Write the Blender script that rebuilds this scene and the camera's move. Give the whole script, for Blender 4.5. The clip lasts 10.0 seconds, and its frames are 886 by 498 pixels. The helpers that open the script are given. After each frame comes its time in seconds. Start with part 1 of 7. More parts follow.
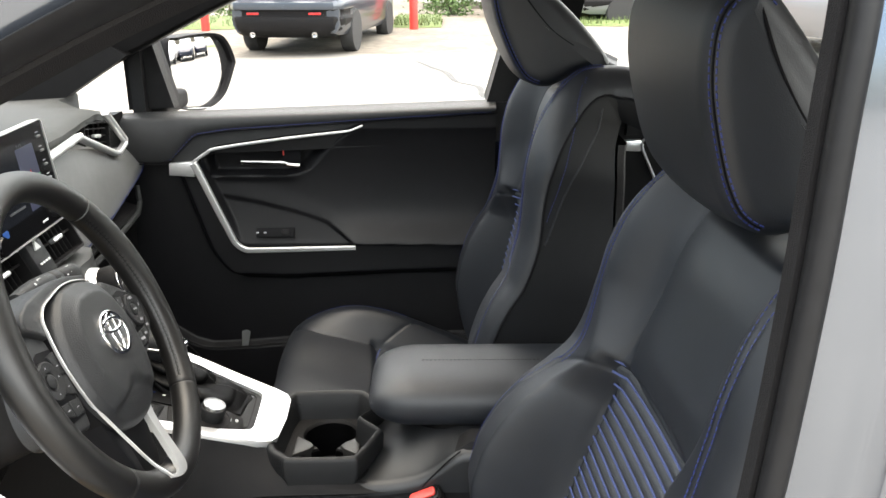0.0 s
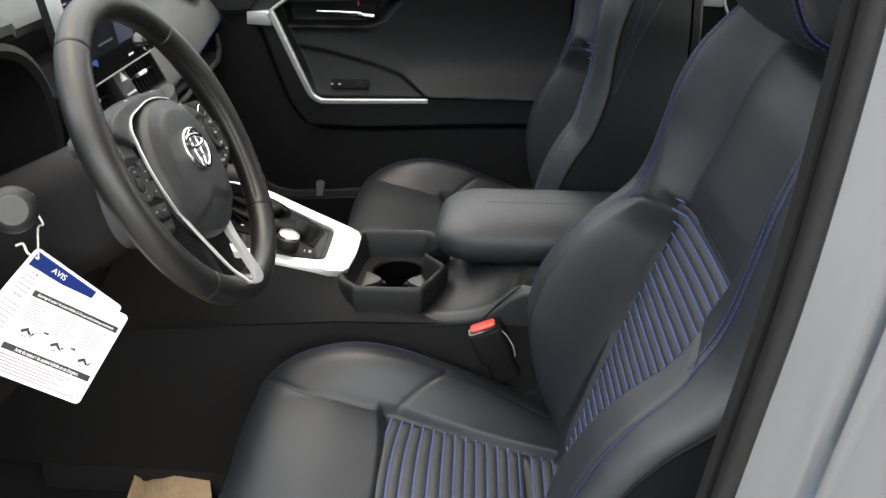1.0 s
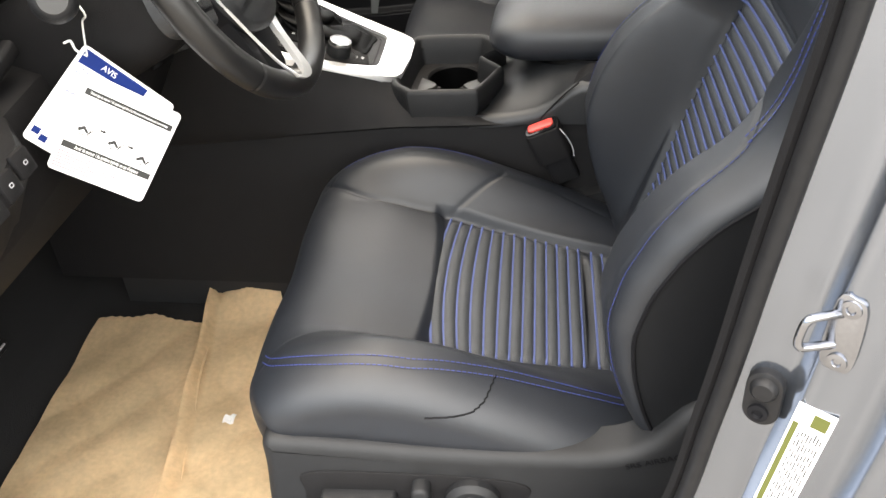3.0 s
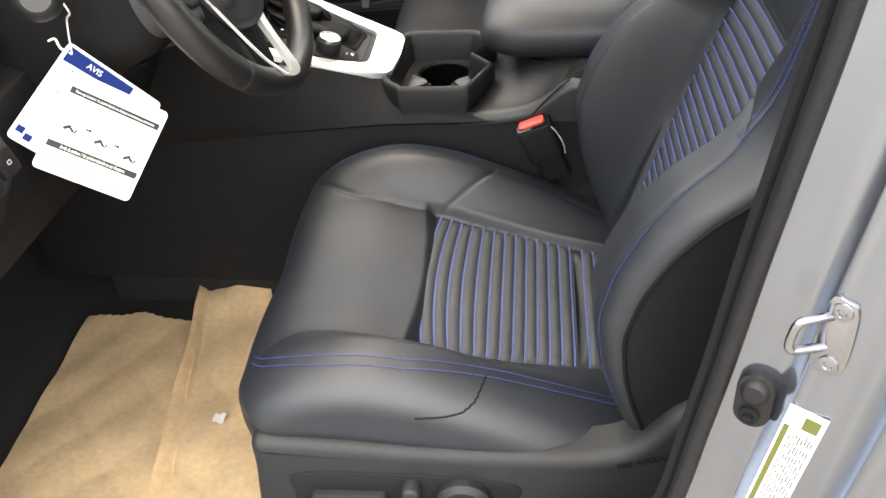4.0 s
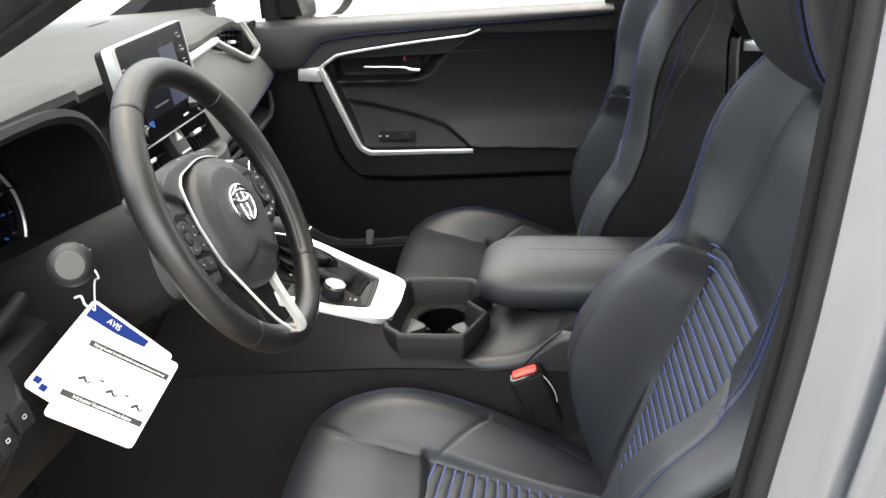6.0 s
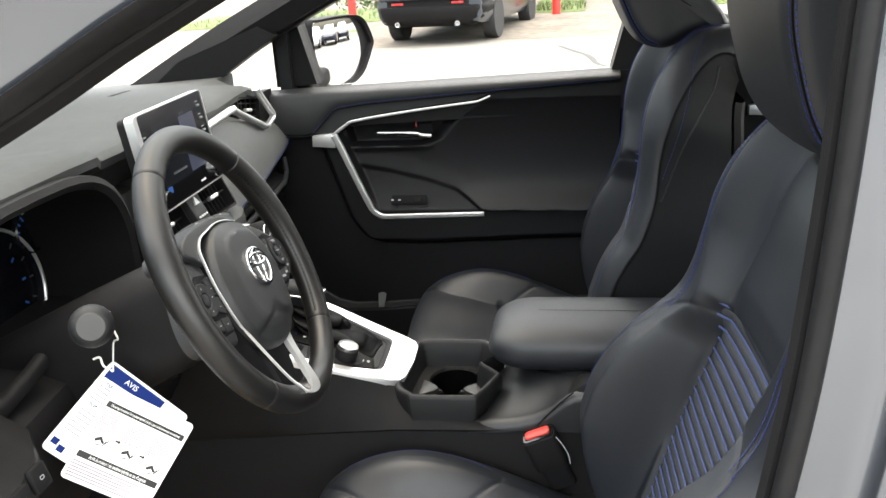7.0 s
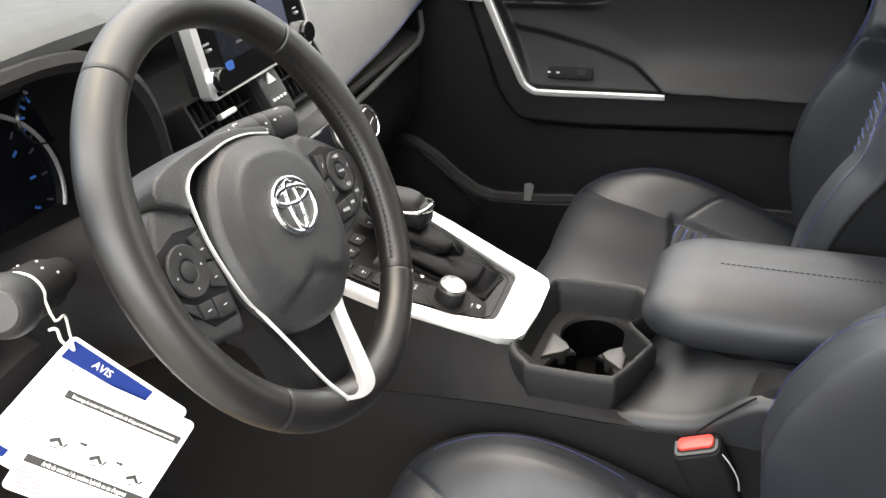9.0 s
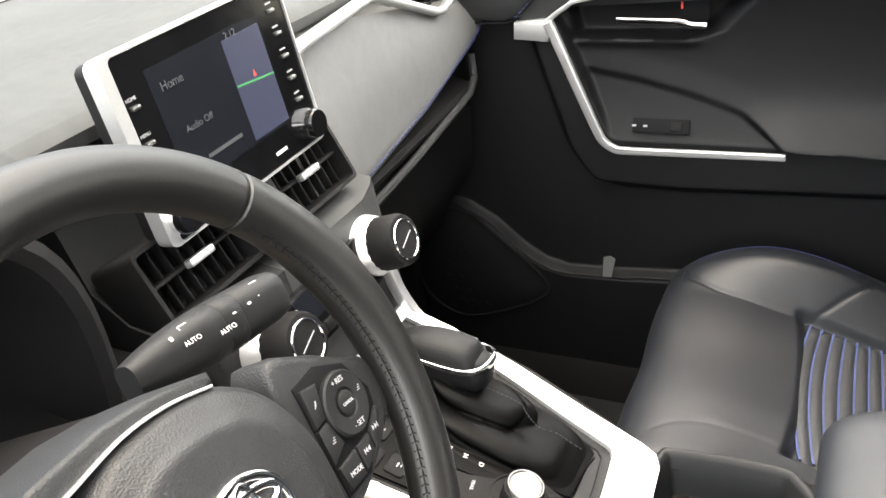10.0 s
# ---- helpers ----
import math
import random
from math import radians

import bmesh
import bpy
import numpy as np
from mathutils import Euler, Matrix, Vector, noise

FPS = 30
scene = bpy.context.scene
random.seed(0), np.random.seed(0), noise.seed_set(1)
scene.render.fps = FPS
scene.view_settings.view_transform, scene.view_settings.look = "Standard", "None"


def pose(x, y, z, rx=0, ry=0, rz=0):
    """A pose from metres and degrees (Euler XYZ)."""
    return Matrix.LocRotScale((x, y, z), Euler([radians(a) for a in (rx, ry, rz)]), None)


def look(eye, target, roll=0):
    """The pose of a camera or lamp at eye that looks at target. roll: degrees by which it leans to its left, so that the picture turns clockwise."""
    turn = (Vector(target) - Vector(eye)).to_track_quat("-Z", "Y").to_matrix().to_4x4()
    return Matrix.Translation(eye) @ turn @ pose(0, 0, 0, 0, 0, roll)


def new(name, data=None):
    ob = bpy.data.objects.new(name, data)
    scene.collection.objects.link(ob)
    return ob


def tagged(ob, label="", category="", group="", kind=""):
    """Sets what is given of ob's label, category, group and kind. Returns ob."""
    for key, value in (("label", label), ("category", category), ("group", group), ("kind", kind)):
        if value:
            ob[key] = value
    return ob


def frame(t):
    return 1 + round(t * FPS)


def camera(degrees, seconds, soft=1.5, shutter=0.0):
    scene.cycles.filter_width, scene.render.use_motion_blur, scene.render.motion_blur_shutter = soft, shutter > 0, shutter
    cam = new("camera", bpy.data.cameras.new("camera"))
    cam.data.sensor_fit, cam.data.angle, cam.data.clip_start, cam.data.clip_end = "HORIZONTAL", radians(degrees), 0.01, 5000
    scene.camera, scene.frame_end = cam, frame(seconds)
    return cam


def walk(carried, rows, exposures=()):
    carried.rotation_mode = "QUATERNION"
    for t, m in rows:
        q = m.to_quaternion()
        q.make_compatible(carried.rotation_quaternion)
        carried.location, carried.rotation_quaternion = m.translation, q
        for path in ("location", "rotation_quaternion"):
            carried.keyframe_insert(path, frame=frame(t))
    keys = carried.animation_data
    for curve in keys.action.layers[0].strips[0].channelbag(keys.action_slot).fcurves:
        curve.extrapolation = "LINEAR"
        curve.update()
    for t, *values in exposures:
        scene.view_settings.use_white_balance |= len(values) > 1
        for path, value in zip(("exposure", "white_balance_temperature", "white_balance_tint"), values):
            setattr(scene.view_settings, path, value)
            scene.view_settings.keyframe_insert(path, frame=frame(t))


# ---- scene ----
cam = camera(54.1, 10.0)
PATH = [
    (0, (0.0, -1.168, 1.445), (-0.011, 0.729, 0.811), -0.5),
    (0.5, (0.011, -1.195, 1.426), (-0.089, 0.662, 0.691), -0.4),
    (1, (0.013, -1.221, 1.402), (-0.164, 0.564, 0.517), -0.6),
    (1.5, (0.018, -1.231, 1.385), (-0.23, 0.486, 0.39), -2.8),
    (2, (0.025, -1.237, 1.37), (-0.264, 0.436, 0.313), -4.1),
    (2.5, (0.026, -1.239, 1.353), (-0.29, 0.384, 0.227), -5.1),
    (2.7, (0.029, -1.24, 1.347), (-0.3, 0.361, 0.193), -5.4),
    (3.8, (0.036, -1.229, 1.343), (-0.287, 0.328, 0.131), -5.8),
    (4, (0.035, -1.229, 1.345), (-0.277, 0.343, 0.147), -5.4),
    (4.5, (0.03, -1.236, 1.348), (-0.285, 0.334, 0.15), -5.4),
    (5, (0.027, -1.239, 1.341), (-0.32, 0.334, 0.156), -5.6),
    (5.5, (0.032, -1.243, 1.379), (-0.307, 0.465, 0.395), -3.9),
    (6, (0.042, -1.243, 1.416), (-0.271, 0.569, 0.631), -3.1),
    (6.2, (0.043, -1.244, 1.42), (-0.27, 0.584, 0.672), -3.2),
    (7.3, (0.044, -1.263, 1.42), (-0.303, 0.601, 0.783), -3.5),
    (7.5, (0.035, -1.247, 1.411), (-0.328, 0.591, 0.711), -2.5),
    (8, (0.017, -1.183, 1.39), (-0.391, 0.596, 0.574), -2.7),
    (8.5, (0.005, -1.056, 1.37), (-0.44, 0.616, 0.367), -5.6),
    (8.8, (0.022, -0.954, 1.371), (-0.528, 0.695, 0.381), -5.9),
    (9, (0.016, -0.874, 1.374), (-0.696, 0.733, 0.419), -4.4),
    (9.2, (-0.001, -0.792, 1.379), (-0.884, 0.749, 0.459), -6.0),
    (9.5, (-0.061, -0.667, 1.367), (-0.97, 0.896, 0.514), -6.7),
    (9.8, (-0.112, -0.589, 1.368), (-0.923, 0.998, 0.459), -6.3),
    (10, (-0.118, -0.552, 1.369), (-0.95, 0.996, 0.415), -7.7),
]
EXPOSURES = [(0, 1.66, 7150, 6), (0.5, 1.2, 7050, 6), (1.0, 1.38, 7100, 6), (1.5, 1.82, 7250, 7), (2.5, 1.80, 7400, 8), (5.0, 1.82, 7450, 8), (5.5, 2.12, 7350, 7), (6.0, 1.90, 7150, 6), (7.5, 1.42, 7100, 6), (8.5, 1.70, 7150, 7), (9.0, 2.2, 7300, 8), (9.5, 2.34, 7300, 8), (10, 2.48, 7350, 8)]
walk(cam, [(t, look(eye, target, roll)) for t, eye, target, roll in PATH], EXPOSURES)

# world, sun and exposure
world = bpy.data.worlds.new("sky")
scene.world = world
world.use_nodes = True
_wn = world.node_tree
_sky = _wn.nodes.new("ShaderNodeTexSky")
_sky.sky_type = "NISHITA"
_sky.sun_disc = False
_sky.sun_elevation, _sky.sun_rotation = radians(80), radians(337)
_sky.air_density, _sky.dust_density, _sky.ozone_density = 1.0, 4.0, 1.0
_wn.links.new(_sky.outputs[0], _wn.nodes["Background"].inputs[0])
_wn.nodes["Background"].inputs[1].default_value = 0.26
_sun = new("sun", bpy.data.lights.new("sun", "SUN"))
_sun.data.energy, _sun.data.angle, _sun.data.color = 7.0, radians(150), (1.0, 0.985, 0.97)
_sun.matrix_world = look((2.2, 0.2, 9), (0, 0, 0))


# ---- materials ----
def material(name, base, rough=0.6, metal=0.0, grain=0.0, grain_scale=400.0, bump=0.0, bump_scale=600.0, spec=0.5,
             stain=0.0, stain_scale=6.0, coat=0.0):
    m = bpy.data.materials.new(name)
    m.use_nodes = True
    nt = m.node_tree
    b = nt.nodes["Principled BSDF"]
    b.inputs["Roughness"].default_value = rough
    b.inputs["Metallic"].default_value = metal
    b.inputs["Specular IOR Level"].default_value = spec
    b.inputs["Coat Weight"].default_value = coat
    b.inputs["Coat Roughness"].default_value = 0.06
    b.inputs["Base Color"].default_value = (*base, 1)
    tc = nt.nodes.new("ShaderNodeTexCoord")
    if grain or stain:
        prev = None
        for amount, size in ((grain, grain_scale), (stain, stain_scale)):
            if not amount:
                continue
            n = nt.nodes.new("ShaderNodeTexNoise")
            n.inputs["Scale"].default_value, n.inputs["Detail"].default_value = size, 4
            nt.links.new(tc.outputs["Object"], n.inputs["Vector"])
            r = nt.nodes.new("ShaderNodeMapRange")
            r.inputs["From Min"].default_value, r.inputs["From Max"].default_value = 0.3, 0.7
            r.inputs["To Min"].default_value, r.inputs["To Max"].default_value = 1 - amount, 1 + amount
            nt.links.new(n.outputs["Fac"], r.inputs["Value"])
            mul = nt.nodes.new("ShaderNodeVectorMath")
            mul.operation = "SCALE"
            if prev is None:
                mul.inputs[0].default_value = tuple(base)
            else:
                nt.links.new(prev, mul.inputs[0])
            nt.links.new(r.outputs[0], mul.inputs["Scale"])
            prev = mul.outputs[0]
        nt.links.new(prev, b.inputs["Base Color"])
    if bump:
        n = nt.nodes.new("ShaderNodeTexVoronoi" if bump_scale > 300 else "ShaderNodeTexNoise")
        n.inputs["Scale"].default_value = bump_scale
        nt.links.new(tc.outputs["Object"], n.inputs["Vector"])
        k = nt.nodes.new("ShaderNodeBump")
        k.inputs["Strength"].default_value, k.inputs["Distance"].default_value = bump, 0.001
        nt.links.new(n.outputs[0], k.inputs["Height"])
        nt.links.new(k.outputs[0], b.inputs["Normal"])
    return m


LEATHER = material("black_leather", (0.0044, 0.0062, 0.0098), 0.52, bump=0.10, bump_scale=900, grain=0.10, grain_scale=60, stain=0.10, spec=0.62)
RIMSKIN = material("black_wheel_leather", (0.0056, 0.0053, 0.0052), 0.42, bump=0.06, bump_scale=1100, grain=0.10, grain_scale=60, spec=0.5)
INSERT = material("grey_pleated_leather", (0.027, 0.030, 0.034), 0.55, bump=0.3, bump_scale=1200, grain=0.15, grain_scale=90)
BLUE = material("blue_thread", (0.018, 0.030, 0.15), 0.6, grain=0.2, grain_scale=900)
RIB = material("blue_rib_cord", (0.052, 0.072, 0.185), 0.65, grain=0.2, grain_scale=900)
SEAM = material("dark_seam", (0.004, 0.004, 0.005), 0.7, spec=0.15)
PLASTIC = material("black_grained_plastic", (0.0074, 0.0071, 0.0076), 0.6, bump=0.35, bump_scale=1400, grain=0.1, grain_scale=40, spec=0.17)
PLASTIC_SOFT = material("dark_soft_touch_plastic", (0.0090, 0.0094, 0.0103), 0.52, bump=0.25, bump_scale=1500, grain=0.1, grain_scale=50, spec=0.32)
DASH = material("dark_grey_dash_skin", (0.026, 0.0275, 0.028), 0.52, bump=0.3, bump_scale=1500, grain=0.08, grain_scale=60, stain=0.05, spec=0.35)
# leatherette pad, its base colour lightened to hold the sheen it reflects
DASHPAD_SHEEN = material("leatherette_pad_with_sheen", (0.112, 0.113, 0.112), 0.46, bump=0.3, bump_scale=1500, grain=0.08, grain_scale=60, stain=0.05)
GLOSS = material("gloss_black_plastic", (0.004, 0.004, 0.0045), 0.12, spec=0.4)
SILVER = material("satin_silver_trim", (0.74, 0.74, 0.74), 0.30, metal=0.75, grain=0.04, grain_scale=700)
HUBSKIN = material("grained_hub_skin", (0.0155, 0.016, 0.0172), 0.48, bump=0.28, bump_scale=800, grain=0.10, grain_scale=50, spec=0.45)
BRUSHED = material("brushed_metal", (0.27, 0.27, 0.265), 0.30, metal=0.9, grain=0.08, grain_scale=500)
DIALCAP = material("dull_brushed_cap", (0.20, 0.20, 0.196), 0.26, metal=0.9, grain=0.15, grain_scale=500)
CHROME = material("chrome", (0.8, 0.8, 0.81), 0.08, metal=1.0)
PAINT = material("silver_blue_car_paint", (0.20, 0.222, 0.26), 0.17, metal=0.92, coat=0.8, grain=0.06, grain_scale=2500)
RUBBER = material("black_rubber_seal", (0.008, 0.008, 0.0088), 0.5, grain=0.15, grain_scale=120, spec=0.25)
CARPET = material("black_carpet", (0.004, 0.004, 0.0045), 0.95, bump=0.9, bump_scale=900, grain=0.3, grain_scale=500)
KRAFT = material("brown_kraft_paper", (0.68, 0.505, 0.305), 0.75, grain=0.08, grain_scale=120, stain=0.18, stain_scale=9, bump=1.0, bump_scale=38)
WHITE = material("white_card", (0.8, 0.8, 0.8), 0.5)
CARDBLUE = material("blue_print", (0.004, 0.018, 0.12), 0.6, spec=0.15)
INK = material("black_ink", (0.015, 0.015, 0.015), 0.5)
RED = material("red_plastic", (0.6, 0.05, 0.04), 0.4)
ASPHALT = material("pale_worn_asphalt", (0.16, 0.149, 0.133), 0.9, grain=0.2, grain_scale=30, stain=0.22, stain_scale=0.8)
GRASS = material("lawn_green", (0.075, 0.105, 0.03), 0.9, grain=0.4, grain_scale=20)
REDPAINT = material("red_painted_steel", (0.6, 0.04, 0.03), 0.5, stain=0.1)
HEADLINER = material("pale_grey_headliner", (0.66, 0.65, 0.63), 0.9, grain=0.06, grain_scale=200)
GREYCAR = material("dark_grey_car_paint", (0.05, 0.06, 0.075), 0.3, metal=0.4, coat=0.6)
PRONG = material("pale_grey_plastic", (0.018, 0.018, 0.0175), 0.45)
SATIN = material("satin_black_plastic", (0.0085, 0.0092, 0.0105), 0.46, grain=0.08, grain_scale=60, spec=0.5)
DOORSKIN = material("black_door_skin", (0.0049, 0.0049, 0.0060), 0.50, bump=0.3, bump_scale=1300, grain=0.12, grain_scale=50, spec=0.32)
# door pad: base lightened for the light on its upward faces
DOORPAD_LIT = material("soft_door_pad_lit_tone", (0.0165, 0.0170, 0.0180), 0.52, bump=0.25, bump_scale=1500, grain=0.1, grain_scale=50, spec=0.35)
# base taken near black for the shade in boot folds and cup wells
BOOTSKIN = material("dull_black_leather", (0.0018, 0.0018, 0.0020), 0.40, bump=0.15, bump_scale=1000, grain=0.1, grain_scale=60, spec=0.07)
SIDESKIN = material("matt_black_leather", (0.0045, 0.0050, 0.0060), 0.55, bump=0.2, bump_scale=1000, grain=0.1, grain_scale=60, spec=0.28)
ENDGREY = material("grey_end_face", (0.022, 0.0215, 0.021), 0.55)
CARDGREY = material("pale_grey_card", (0.10, 0.105, 0.105), 0.6)
# dash skin again, with windscreen glare put into a lighter base
DASHTOP_GLARE = material("dash_top_skin_with_glare", (0.046, 0.048, 0.048), 0.62, bump=0.3, bump_scale=1500, grain=0.10, grain_scale=60, stain=0.12, stain_scale=5, spec=0.20)
TYRE = material("tyre_rubber", (0.02, 0.02, 0.02), 0.85)



def lit(name, base, glow, power):
    """A display's coloured marks, which give off light."""
    m = material(name, base, 0.3)
    b = m.node_tree.nodes["Principled BSDF"]
    b.inputs["Emission Color"].default_value = (*glow, 1)
    b.inputs["Emission Strength"].default_value = power
    return m


SCREEN = material("dark_display", (0.008, 0.009, 0.012), 0.18, spec=0.3)
GAUGEBLUE = lit("blue_marking", (0.02, 0.06, 0.2), (0.05, 0.25, 1.0), 0.03)
MAPBLUE = lit("map_display", (0.018, 0.020, 0.036), (0.25, 0.30, 0.55), 0.025)
MAPGREEN = material("map_route_green", (0.04, 0.25, 0.08), 0.4)
DIMINK = material("dim_print", (0.05, 0.052, 0.058), 0.5)
PALEINK = material("pale_print", (0.5, 0.5, 0.5), 0.6)
MAUVEINK = material("mauve_print", (0.17, 0.12, 0.16), 0.6)
SLATEINK = material("slate_blue_print", (0.08, 0.09, 0.18), 0.6)
GREYINK = material("grey_print", (0.35, 0.35, 0.37), 0.6)
GLASS = bpy.data.materials.new("clear_glass")
GLASS.use_nodes = True
_g = GLASS.node_tree.nodes["Principled BSDF"]
_g.inputs["Transmission Weight"].default_value, _g.inputs["Roughness"].default_value, _g.inputs["IOR"].default_value = 1.0, 0.0, 1.05
WINDSCREEN = bpy.data.materials.new("tinted_windscreen")
WINDSCREEN.use_nodes = True
_wt = WINDSCREEN.node_tree
_tr, _gl, _mx = _wt.nodes.new("ShaderNodeBsdfTransparent"), _wt.nodes.new("ShaderNodeBsdfGlossy"), _wt.nodes.new("ShaderNodeMixShader")
_tr.inputs["Color"].default_value = (0.70, 0.705, 0.70, 1)
_gl.inputs["Roughness"].default_value, _mx.inputs["Fac"].default_value = 0.02, 0.04
_wt.links.new(_tr.outputs[0], _mx.inputs[1])
_wt.links.new(_gl.outputs[0], _mx.inputs[2])
_wt.links.new(_mx.outputs[0], _wt.nodes["Material Output"].inputs["Surface"])
MIRROR = material("mirror_glass", (0.85, 0.86, 0.88), 0.02, metal=1.0)
TINT = material("dark_tinted_glass", (0.01, 0.012, 0.015), 0.08)
TAILRED = material("red_tail_lamp", (0.45, 0.02, 0.02), 0.2, coat=0.5)
WHITECAR = material("white_car_paint", (0.75, 0.76, 0.78), 0.3, coat=0.6)
BLUECAR = material("dark_blue_car_paint", (0.006, 0.009, 0.022), 0.3, metal=0.3, coat=0.6)
SILVERCAR = material("silver_car_paint", (0.20, 0.21, 0.23), 0.3, metal=0.6, coat=0.6)
ZINC = material("zinc_plated_steel", (0.27, 0.28, 0.305), 0.22, metal=1.0, grain=0.08, grain_scale=300)
DIRT = material("brown_gravel_bank", (0.125, 0.108, 0.086), 0.95, grain=0.3, grain_scale=8, stain=0.2, stain_scale=1.2)
STUCCO = material("white_wall", (0.75, 0.74, 0.72), 0.9, stain=0.06, stain_scale=1.5)
CRACK = material("dark_tar_crack", (0.04, 0.04, 0.04), 0.8)
YELLOW = material("yellow_print", (0.075, 0.082, 0.015), 0.5)
STRING = material("white_string", (0.75, 0.75, 0.72), 0.7)
LEAF = material("green_leaves", (0.06, 0.11, 0.025), 0.7, grain=0.3, grain_scale=5)


# ---- mesh helpers ----
def finish(name, bm, mat, parent=None, label="", sharp=38):
    me = bpy.data.meshes.new(name)
    bm.normal_update()
    bm.to_mesh(me)
    bm.free()
    for p in me.polygons:
        p.use_smooth = True
    me.set_sharp_from_angle(angle=radians(sharp))
    for m in mat if isinstance(mat, (list, tuple)) else (mat,):
        me.materials.append(m)
    ob = new(name, me)
    if parent:
        ob.parent = parent
        if parent.type == "EMPTY":
            ob.location = -parent.location
    if label:
        ob["label"] = label
    return ob


def part(name, bm, mat, parent, label="", sharp=38):
    return finish(name, bm, mat, parent, label, sharp)


def thing(name, at, label, category, group="", kind=""):
    e = new(name)
    e.empty_display_size = 0.05
    e.location = at
    return tagged(e, label, category, group, kind)


def single(name, bm, mat, label, category="", group="", kind="", sharp=38):
    return tagged(finish(name, bm, mat, None, "", sharp), label, category, group, kind)


def loft(rings, closed=True, caps=True, loop=False):
    """A skin over rings of equal length."""
    bm = bmesh.new()
    vs = [[bm.verts.new(p) for p in r] for r in rings]
    n = len(vs[0])
    for a, b in zip(vs, vs[1:] + vs[:1] if loop else vs[1:]):
        for i in range(n if closed else n - 1):
            j = (i + 1) % n
            bm.faces.new((a[i], a[j], b[j], b[i]))
    if caps and closed and not loop:
        bm.faces.new(vs[0][::-1])
        bm.faces.new(vs[-1])
    bmesh.ops.recalc_face_normals(bm, faces=bm.faces)
    return bm


def join(*bms):
    out = bmesh.new()
    for b in bms:
        me = bpy.data.meshes.new("tmp")
        b.to_mesh(me)
        b.free()
        out.from_mesh(me)
        bpy.data.meshes.remove(me)
    return out


def smooth_path(pts, n=8, closed=False):
    """Catmull-Rom points through pts."""
    pts = [Vector(p) for p in pts]
    out = []
    m = len(pts)
    for i in range(m if closed else m - 1):
        p0 = pts[(i - 1) % m] if closed or i > 0 else pts[0]
        p1, p2 = pts[i], pts[(i + 1) % m]
        p3 = pts[(i + 2) % m] if closed or i + 2 < m else pts[-1]
        for k in range(n):
            t = k / n
            out.append(0.5 * (2 * p1 + (p2 - p0) * t + (2 * p0 - 5 * p1 + 4 * p2 - p3) * t * t + (3 * p1 - p0 - 3 * p2 + p3) * t ** 3))
    if not closed:
        out.append(pts[-1])
    return out


def sweep(path, profile, up=(0, 0, 1), closed=False, caps=True, scale=None):
    """A profile of (side, up) pairs carried along a path."""
    path = [Vector(p) for p in path]
    up = Vector(up)
    rings = []
    n = len(path)
    for i, p in enumerate(path):
        a = path[(i - 1) % n] if closed or i else p
        b = path[(i + 1) % n] if closed or i < n - 1 else p
        d = (b - a).normalized()
        s = d.cross(up).normalized()
        w = s.cross(d)
        k = scale[i] if scale else 1.0
        rings.append([p + s * (x * k) + w * (y * k) for x, y in profile])
    return loft(rings, True, caps, loop=closed)


def circle(r, n=10, ry=None):
    return [(r * math.cos(2 * math.pi * i / n), (ry or r) * math.sin(2 * math.pi * i / n)) for i in range(n)]


def rrect(w, h, r, n=3):
    out = []
    for cx, cy, a0 in ((w / 2 - r, h / 2 - r, 0), (-w / 2 + r, h / 2 - r, 90), (-w / 2 + r, -h / 2 + r, 180), (w / 2 - r, -h / 2 + r, 270)):
        for k in range(n + 1):
            a = radians(a0 + 90 * k / n)
            out.append((cx + r * math.cos(a), cy + r * math.sin(a)))
    return out


def tube(path, r, n=8, closed=False, up=(0, 0, 1), ry=None):
    return sweep(path, circle(r, n, ry), up, closed)


def rbox(size, bevel=0.004, m=None, seg=2):
    bm = bmesh.new()
    bmesh.ops.create_cube(bm, size=1)
    bmesh.ops.scale(bm, vec=size, verts=bm.verts)
    if bevel:
        bmesh.ops.bevel(bm, geom=bm.edges, offset=min(bevel, min(size) * 0.49), segments=seg, profile=0.5, affect="EDGES")
    if m is not None:
        bmesh.ops.transform(bm, matrix=m, verts=bm.verts)
    return bm


def prism(outline, a, b, m=None, bevel=0.0, seg=2):
    """An outline of (x, y) pairs, drawn out from a to b along z and then placed by m."""
    bm = bmesh.new()
    lo = [bm.verts.new((x, y, a)) for x, y in outline]
    hi = [bm.verts.new((x, y, b)) for x, y in outline]
    n = len(outline)
    for i in range(n):
        bm.faces.new((lo[i], lo[(i + 1) % n], hi[(i + 1) % n], hi[i]))
    top = bm.faces.new(hi)
    bm.faces.new(lo[::-1])
    bmesh.ops.recalc_face_normals(bm, faces=bm.faces)
    if bevel:
        bmesh.ops.bevel(bm, geom=list(top.edges), offset=bevel, segments=seg, profile=0.5, affect="EDGES")
    if m is not None:
        bmesh.ops.transform(bm, matrix=m, verts=bm.verts)
    return bm


def axes(o, x, y):
    """A matrix with its x along x, y near y."""
    x = Vector(x).normalized()
    z = x.cross(Vector(y)).normalized()
    y = z.cross(x)
    m = Matrix((x, y, z)).transposed().to_4x4()
    m.translation = o
    return m


def lathe(profile, m=None, n=24):
    """(radius, height) pairs turned about z."""
    rings = [[(r * math.cos(2 * math.pi * i / n), r * math.sin(2 * math.pi * i / n), h) for i in range(n)] for r, h in profile]
    bm = loft(rings)
    if m is not None:
        bmesh.ops.transform(bm, matrix=m, verts=bm.verts)
    return bm


def sstep(a, b, x):
    t = np.clip((x - a) / (b - a), 0, 1)
    return t * t * (3 - 2 * t)


